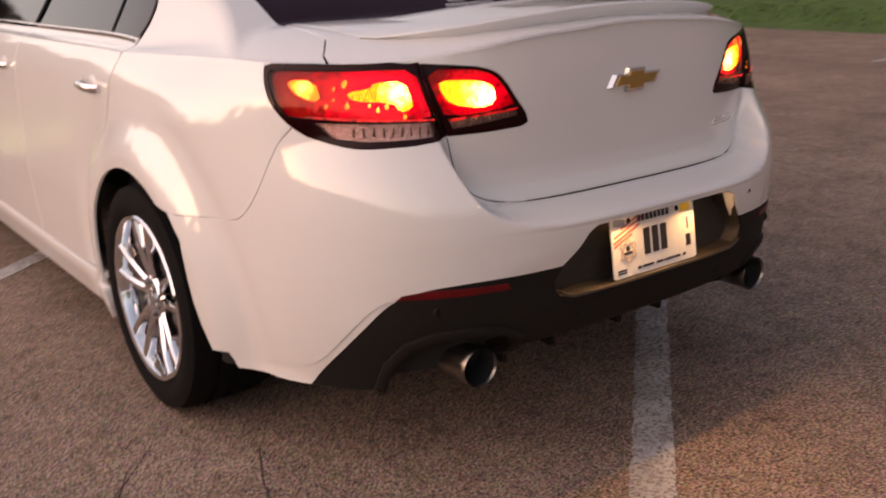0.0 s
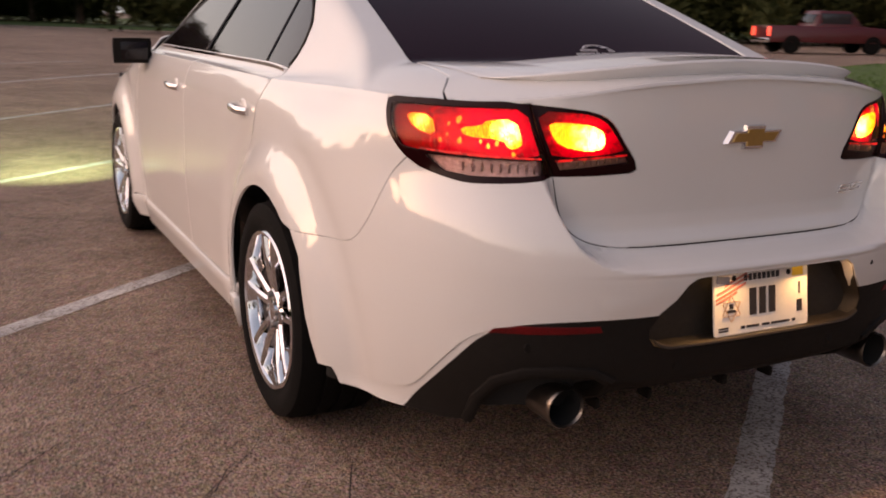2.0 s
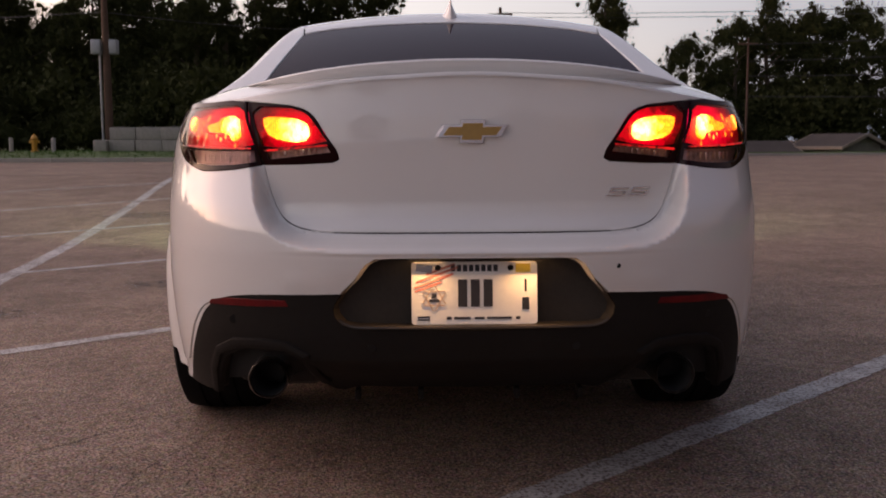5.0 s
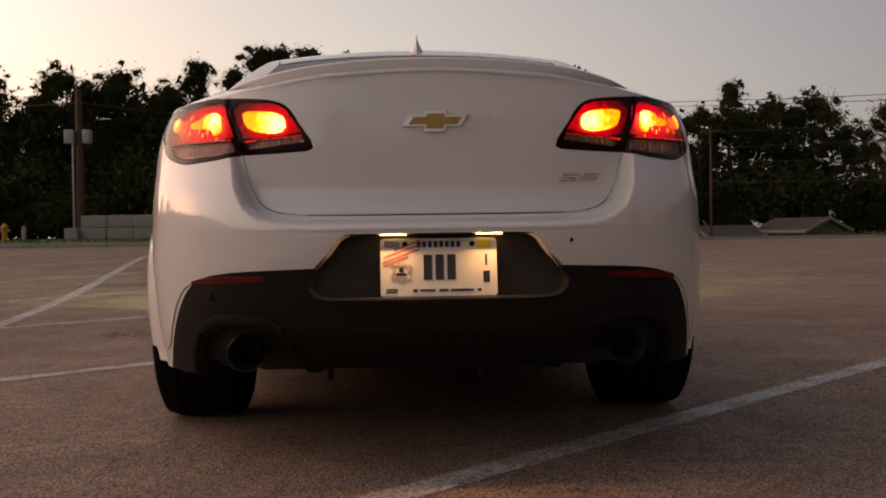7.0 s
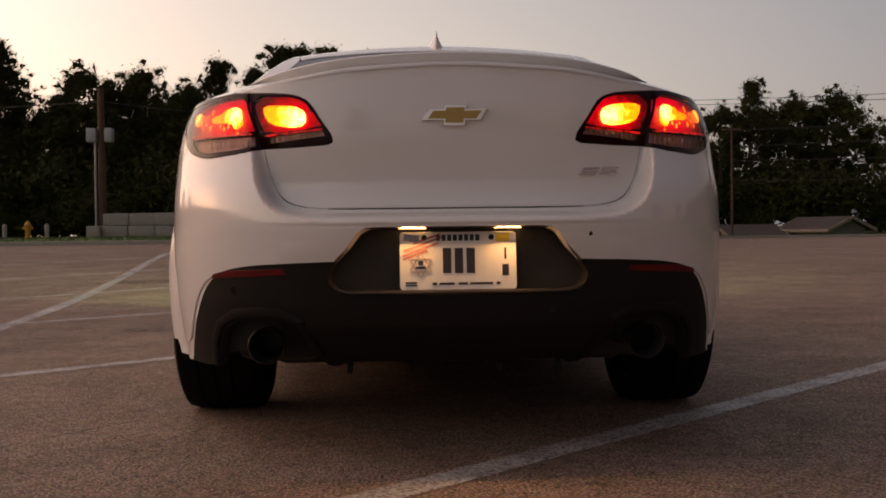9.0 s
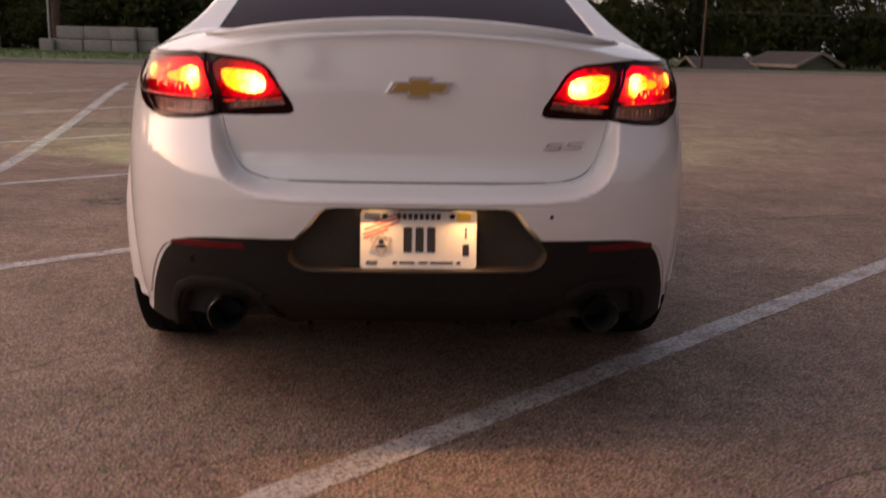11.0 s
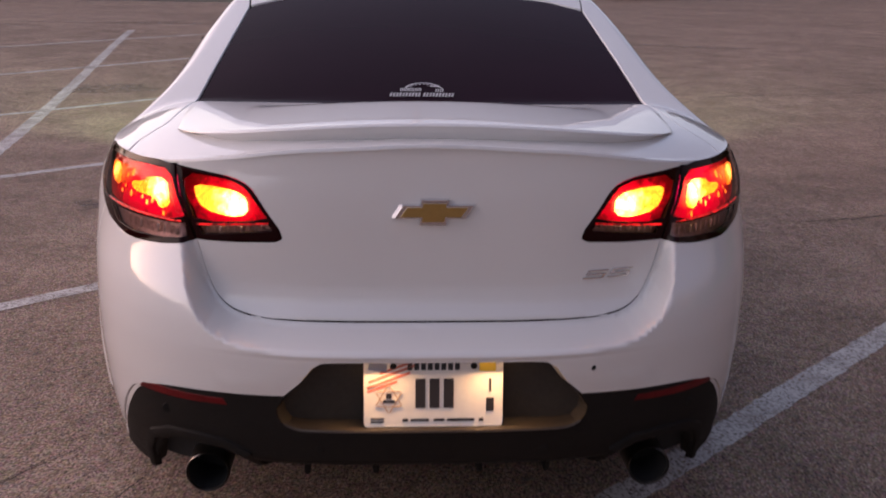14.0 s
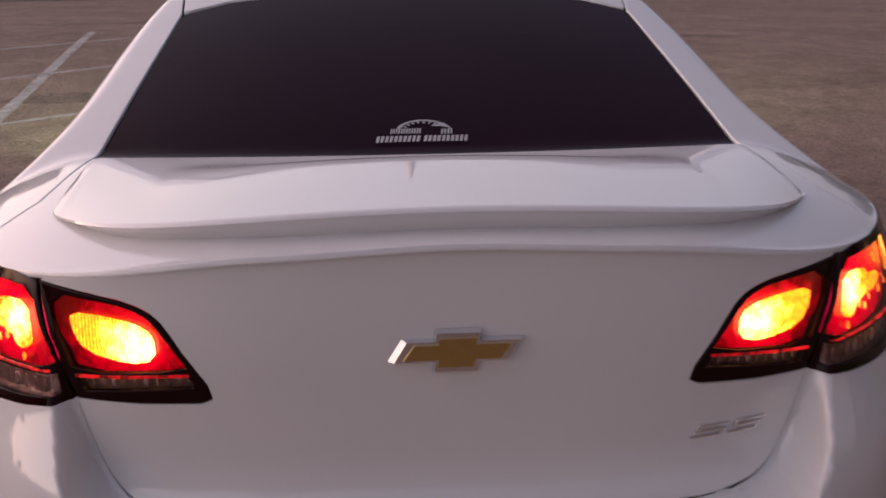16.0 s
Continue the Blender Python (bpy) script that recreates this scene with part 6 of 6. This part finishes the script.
p, n = on_lower(0.0, 0.951)
b_mat = Matrix.Translation(p + n * 0.001)
bow = [(-0.093, -0.014), (-0.074, 0.017), (-0.032, 0.017), (-0.030, 0.030), (0.034, 0.030), (0.032, 0.017), (0.093, 0.017), (0.074, -0.014), (0.030, -0.014), (0.028, -0.030), (-0.034, -0.030), (-0.032, -0.014)]
bm = bmesh.new()
badge(bm, bow, 0.010, 0.09)
bmesh.ops.transform(bm, matrix=b_mat, verts=bm.verts)
emblem = part("emblem", bm, CHROME, car, "chrome-edged gold cross-shaped emblem", smooth=False)
bm = bmesh.new()
badge(bm, [(x * 0.79, z * 0.68) for x, z in bow], 0.0035, 0.02)
bmesh.ops.transform(bm, matrix=Matrix.Translation(p + n * 0.001 - Vector((0, 0.0095, 0))), verts=bm.verts)
part("emblem_face", bm, GOLD, emblem, "gold emblem face", smooth=False)

for k in range(2):
    x0 = 0.367 + 0.058 * k
    bm = bmesh.new()
    for dx, dz, w, h in ((0.006, 0.009, 0.050, 0.0040), (0.0, 0.0, 0.050, 0.0040), (-0.006, -0.009, 0.050, 0.0040), (-0.018, 0.0045, 0.007, 0.006), (0.018, -0.0045, 0.007, 0.006)):
        q, nn = on_lower(x0 + dx, 0.800 + dz + 0.02 * (x0 - 0.34))
        sl = Matrix.Identity(4)
        sl[0][2] = 0.5
        box(bm, (w, 0.006, h), q + nn * 0.002, 0.001, Matrix.Rotation(math.atan2(-nn.x, -nn.y) * -1, 4, "Z") @ sl)
    part("badge_bar", bm, CHROME, car, "small chrome model badge")

# window sticker: an arc over two bars
WHITE = material("sticker_white", (0.75, 0.75, 0.76), 0.6, vary=0.05)
sticker = thing("window_sticker", "small white sticker with dial arc on the rear window", "sticker")


def on_glass(x, y):
    p, n = upper(np.array([[x, y]]), True)
    return Vector(p[0]) + Vector(n[0]) * 0.0015, Vector(n[0])


def strip(pts, name):
    bm = bmesh.new()
    for quad in pts:
        bm.faces.new([bm.verts.new(on_glass(*q)[0]) for q in quad])
    bmesh.ops.solidify(bm, geom=bm.faces[:], thickness=0.0006)
    return part(name, bm, WHITE, sticker, smooth=False)


def quad(x, y, w, h, lean=0.0):
    return [(x - w / 2, y - h / 2), (x + w / 2, y - h / 2), (x + w / 2 + lean, y + h / 2), (x - w / 2 + lean, y + h / 2)]


for k in range(10):
    x = -0.088 + 0.0172 * k + (0.005 if k > 4 else 0)
    strip([quad(x - 0.0042, 0.757, 0.0058, 0.020, 0.004), quad(x + 0.0042, 0.757, 0.0058, 0.020, 0.004)], "letter_bar")
for k in range(6):
    x = -0.062 + 0.0100 * k
    strip([quad(x - 0.0024, 0.783, 0.0032, 0.017, 0.002), quad(x + 0.0024, 0.783, 0.0032, 0.017, 0.002)], "small_letter_bar")
for k in range(2):
    x = 0.036 + 0.012 * k
    strip([quad(x - 0.0028, 0.780, 0.0038, 0.017, 0.002), quad(x + 0.0028, 0.780, 0.0038, 0.017, 0.002)], "small_letter_bar")
arc_q = []
for k in range(12):
    a, b = radians(165 - 12 * k), radians(165 - 12 * (k + 1))
    r0, r1 = 0.046, 0.053
    arc_q.append([(-0.002 + r0 * math.cos(a), 0.782 + 0.75 * r0 * math.sin(a)), (-0.002 + r0 * math.cos(b), 0.782 + 0.75 * r0 * math.sin(b)), (-0.002 + r1 * math.cos(b), 0.782 + 0.75 * r1 * math.sin(b)), (-0.002 + r1 * math.cos(a), 0.782 + 0.75 * r1 * math.sin(a))])
strip(arc_q, "dial_arc")
for k in range(7):
    a = radians(150 - 16 * k)
    strip([[(-0.002 + 0.036 * math.cos(a - 0.05), 0.782 + 0.75 * 0.036 * math.sin(a - 0.05)), (-0.002 + 0.036 * math.cos(a + 0.05), 0.782 + 0.75 * 0.036 * math.sin(a + 0.05)), (-0.002 + 0.044 * math.cos(a + 0.05), 0.782 + 0.75 * 0.044 * math.sin(a + 0.05)), (-0.002 + 0.044 * math.cos(a - 0.05), 0.782 + 0.75 * 0.044 * math.sin(a - 0.05))]], "dial_tick")
strip([[(0.012, 0.80), (0.040, 0.797), (0.056, 0.785), (0.040, 0.810)]], "dial_flare")

# ---- bumper details ----
for sgn, hand in ((1, lambda p: p), (-1, mirror)):
    shell_part("reflector_strip", [patch(lower, outline(hand([dom(0.531, x=0.665), dom(0.542, x=0.62), dom(0.546, x=0.46), dom(0.530, x=0.452), dom(0.524, x=0.56), dom(0.518, x=0.675)]), 0.01), step=0.02, flange=0.006, lift=0.002)], REFLEX, car, "red bumper reflector strip")
    # hooded surround of the exhaust bay
    bm = bmesh.new()
    hood = []
    for x, z in ((0.675, 0.27), (0.672, 0.34), (0.650, 0.395), (0.60, 0.425), (0.53, 0.432), (0.46, 0.428), (0.415, 0.405), (0.395, 0.35), (0.380, 0.300)):
        q, nn = on_lower(sgn * x, z)
        hood.append((q + nn * 0.002, nn))
    path = []
    for k, (q, nn) in enumerate(hood):
        d = (hood[min(k + 1, 8)][0] - hood[max(k - 1, 0)][0]).normalized()
        path.append((q, d.cross(nn).normalized(), nn))
    sweep(bm, path, [(-0.016, -0.01), (-0.012, 0.006), (0.0, 0.010), (0.012, 0.006), (0.016, -0.01)])
    part("exhaust_surround", bm, BLACK, car, "black moulded surround of the exhaust cutout")
    # exhaust tip
    bm = bmesh.new()
    lathe(bm, [(0.62, 0.047), (0.13, 0.049), (0.115, 0.0505), (0.110, 0.048), (0.118, 0.044)], 40, "y", (sgn * 0.512, 0.0, 0.340))
    tip = part("exhaust_tip", bm, EXHAUST, car, "round dark steel exhaust tip")
    # inside of the pipe, in the same near-black as the gaps
    bm = bmesh.new()
    lathe(bm, [(0.45, 0.0), (0.45, 0.042), (0.116, 0.0439)], 24, "y", (sgn * 0.512, 0.0, 0.340))
    part("pipe_inside", bm, GAP, tip, "black inside of the pipe")
    # parking sensors
    for x, z in ((0.60, 0.488), (0.25, 0.430)):
        q, nn = on_lower(sgn * x, z)
        bm = bmesh.new()
        lathe(bm, [(0.004, 0.012), (-0.002, 0.011), (-0.003, 0.008), (-0.002, 0.0005)], 20, "y", q)
        part("parking_sensor", bm, BLACK, car, "small round black parking sensor")
    # door handles
    for y in (1.46, 2.52):
        p, nn = lower(np.array([(sgn * dom(0.918, y=y)[0], dom(0.918, y=y)[1])]), True)
        p, nn = Vector(p[0]), Vector(nn[0])
        bm = bmesh.new()
        rows = []
        for k in range(9):
            t = -1 + k / 4
            off = 0.030 * (1 - t ** 4) + 0.004
            rows.append((p + Vector((0, 0.075 * t, 0.004 * t)) + nn * off, Vector((0, 0, 1)), nn))
        sweep(bm, rows, [(-0.011, -0.006), (-0.012, 0.002), (-0.006, 0.007), (0.006, 0.007), (0.012, 0.002), (0.011, -0.006)])
        part("door_handle", bm, CHROME, car, "chrome door handle")
        bm = bmesh.new()
        bmesh.ops.create_uvsphere(bm, u_segments=20, v_segments=10, radius=1, matrix=Matrix.Translation(p - nn * 0.004) @ Matrix.Diagonal((0.008, 0.05, 0.034, 1)))
        part("handle_cup", bm, PAINT, car, "white cup behind the door handle")
    # door mirror
    bm = bmesh.new()
    bmesh.ops.create_cube(bm, size=1)
    bmesh.ops.subdivide_edges(bm, edges=bm.edges[:], cuts=5, use_grid_fill=True)
    for v in bm.verts:
        c = v.co
        q = Vector((abs(c.x * 2) ** 4 + abs(c.z * 2) ** 4, 0, 0)).x
        k = 1.0 if q < 1e-9 else min(1.0, (1 / max(q, 1e-9)) ** 0.25)
        taper = 1 - 0.35 * (c.y + 0.5)
        v.co = Vector((c.x * 0.185 * (0.85 + 0.15 * k) * taper, c.y * 0.12, c.z * 0.118 * (0.85 + 0.15 * k) * taper))
    bmesh.ops.transform(bm, matrix=Matrix.Translation((sgn * 0.965, 3.27, 1.035)) @ Matrix.Rotation(radians(-8 * sgn), 4, "Z"), verts=bm.verts)
    door_mirror = part("door_mirror", bm, BLACK, car, "black door mirror housing")
    bm = bmesh.new()
    box(bm, (0.150, 0.004, 0.084), (sgn * 0.962, 3.205, 1.035), 0.001)
    part("mirror_glass", bm, GLASS, door_mirror, "mirror glass")
    bm = bmesh.new()
    box(bm, (0.12, 0.05, 0.03), (sgn * 0.84, 3.29, 0.995), 0.008)
    part("mirror_foot", bm, BLACK, door_mirror)

bm = bmesh.new()
q, nn = on_lower(0.345, 0.63)
lathe(bm, [(0.002, 0.006), (-0.0006, 0.006), (-0.001, 0.0003)], 12, "y", q)
part("tow_eye_plug", bm, GAP, car, "small dark plug hole in the bumper")

for x in (-0.30, -0.13, 0.13, 0.30):
    bm = bmesh.new()
    box(bm, (0.016, 0.05, 0.030), (x, 0.300, 0.252), 0.006)
    part("diffuser_fin", bm, BLACK, car, "small black fin under the valance")

# ---- underbody and exhaust ----
UNDER = material("underbody", (0.02, 0.018, 0.017), 0.8, scale=20, vary=0.4)
bm = bmesh.new()
box(bm, (1.10, 4.0, 0.16), (0, 2.55, 0.31), 0.03)
box(bm, (0.62, 0.55, 0.17), (0, 0.52, 0.36), 0.05)
part("underbody", bm, UNDER, car, "dark underbody pan")
for sgn in (-1, 1):
    bm = bmesh.new()
    box(bm, (0.26, 0.42, 0.16), (sgn * 0.50, 0.50, 0.35), 0.05)
    part("muffler", bm, UNDER, car, "dark sooty muffler")
    bm = bmesh.new()
    tube(bm, [(sgn * 0.72, 1.12, 0.30), (sgn * 0.40, 1.12, 0.24), (sgn * 0.20, 1.10, 0.26)], 0.025)
    part("suspension_arm", bm, UNDER, car, "dark suspension arm")

# ---- wheels ----
def wheel_at(x, y, sgn):
    """A wheel, its face turned outwards (sgn)."""
    w = new("wheel")
    w.parent = car
    tagged(w, "chromed ten-spoke alloy wheel with a low-profile tyre")
    w.matrix_local = Matrix.Translation((x, y, W_Z)) @ Matrix.Rotation(0 if sgn > 0 else math.pi, 4, "Z")
    bm = bmesh.new()
    prof = [(-0.125, 0.245), (-0.138, 0.27), (-0.140, 0.305), (-0.128, 0.329), (-0.10, 0.3365), (-0.062, 0.337), (-0.060, 0.330), (-0.050, 0.330), (-0.048, 0.3375), (-0.004, 0.3375), (-0.002, 0.330), (0.008, 0.330), (0.010, 0.3375), (0.050, 0.337), (0.052, 0.330), (0.062, 0.330), (0.064, 0.3365), (0.10, 0.335), (0.128, 0.327), (0.140, 0.303), (0.138, 0.27), (0.125, 0.245)]
    lathe(bm, prof, 72, "x", (-0.02, 0, 0))
    part("tyre", bm, RUBBER, w, "black low-profile tyre")
    bm = bmesh.new()
    lathe(bm, [(-0.12, 0.246), (-0.11, 0.225), (0.06, 0.222), (0.100, 0.226), (0.112, 0.232), (0.116, 0.243), (0.110, 0.2475), (0.10, 0.246)], 72, "x")
    part("rim", bm, CHROME, w, "bright chrome rim")
    for k in range(5):
        for side in (-1, 1):
            a = radians(72 * k + 13 * side + 90)
            bm = bmesh.new()
            path = []
            for j in range(7):
                t = j / 6
                r = 0.050 + 0.178 * t
                aa = radians(72 * k + 90) + side * (radians(20) * (1 - t) * 0.9 + radians(11.5) * t) * (0.75 + 0.25 * t)
                p = Vector((0.078 + 0.020 * math.sin(t * math.pi * 0.5), r * math.cos(aa), r * math.sin(aa)))
                wdt = 0.0125 + 0.003 * (1 - t)
                path.append((p, wdt))
            pts = [q for q, _ in path]
            rings = []
            for j, (q, wd) in enumerate(path):
                d = (pts[min(j + 1, 6)] - pts[max(j - 1, 0)]).normalized()
                ax = Vector((1, 0, 0))
                acr = d.cross(ax).normalized()
                rings.append([bm.verts.new(q + acr * wd * u + ax * v) for u, v in ((-1, -0.03), (-1, 0.004), (-0.5, 0.012), (0.5, 0.012), (1, 0.004), (1, -0.03))])
            for r0, r1 in zip(rings, rings[1:]):
                for j in range(6):
                    bm.faces.new((r0[j], r0[(j + 1) % 6], r1[(j + 1) % 6], r1[j]))
            bmesh.ops.recalc_face_normals(bm, faces=bm.faces)
            part("spoke", bm, CHROME, w)
    bm = bmesh.new()
    lathe(bm, [(0.04, 0.072), (0.085, 0.070), (0.094, 0.060), (0.090, 0.034), (0.098, 0.032), (0.101, 0.026), (0.102, 0.0005)], 40, "x")
    hub = part("hub", bm, CHROME, w, "chrome wheel hub with centre cap")
    for k in range(5):
        a = radians(72 * k + 54)
        bm = bmesh.new()
        lathe(bm, [(0.080, 0.010), (0.098, 0.0095), (0.101, 0.006), (0.1012, 0.0003)], 6, "x", (0, 0.049 * math.cos(a), 0.049 * math.sin(a)))
        part("wheel_nut", bm, STEEL, hub)
    bm = bmesh.new()
    lathe(bm, [(-0.02, 0.07), (0.012, 0.165), (0.012, 0.178), (-0.012, 0.178), (-0.02, 0.07)], 48, "x")
    part("brake_disc", bm, STEEL, w, "grey brake disc behind the spokes")
    # near-black disc in place of the shade behind the spokes
    bm = bmesh.new()
    lathe(bm, [(-0.06, 0.02), (-0.055, 0.222)], 40, "x")
    part("backing", bm, GAP, w, "dark disc standing in for the shaded space behind the spokes")
    return w


for y in (W_Y, W_F):
    for sgn in (-1, 1):
        wheel_at(sgn * 0.812, y, sgn)
        bm = bmesh.new()
        rows = []
        for k in range(25):
            a = radians(-14 + 208 * k / 24)
            rows.append([bm.verts.new((sgn * u, y + r * math.cos(a), W_Z + r * math.sin(a))) for u, r in ((0.838, 0.402), (0.60, 0.40), (0.58, 0.2))])
        for r0, r1 in zip(rows, rows[1:]):
            for j in range(2):
                bm.faces.new((r0[j], r0[j + 1], r1[j + 1], r1[j]))
        part("wheel_well", bm, GAP, car, "dark wheel well liner")

# ---- headlamps, lit: they light the lot ahead ----
HEAD = glow("headlamp_glow", (1.0, 0.95, 0.8), 12.0)
for sgn in (-1, 1):
    bm = bmesh.new()
    box(bm, (0.20, 0.03, 0.08), (sgn * 0.62, 4.80, 0.68), 0.01)
    part("headlamp", bm, HEAD, car, "lit headlamp")
    beam = new("headlamp_beam", bpy.data.lights.new("headlamp_beam", "SPOT"))
    beam.data.energy, beam.data.color, beam.data.spot_size, beam.data.spot_blend, beam.data.shadow_soft_size = 1950.0, (0.55, 1.0, 0.55), radians(82), 1.0, 0.05
    beam.matrix_world = look((sgn * 0.62, 4.98, 0.68), (sgn * 7.5, 21.0, 0.1))
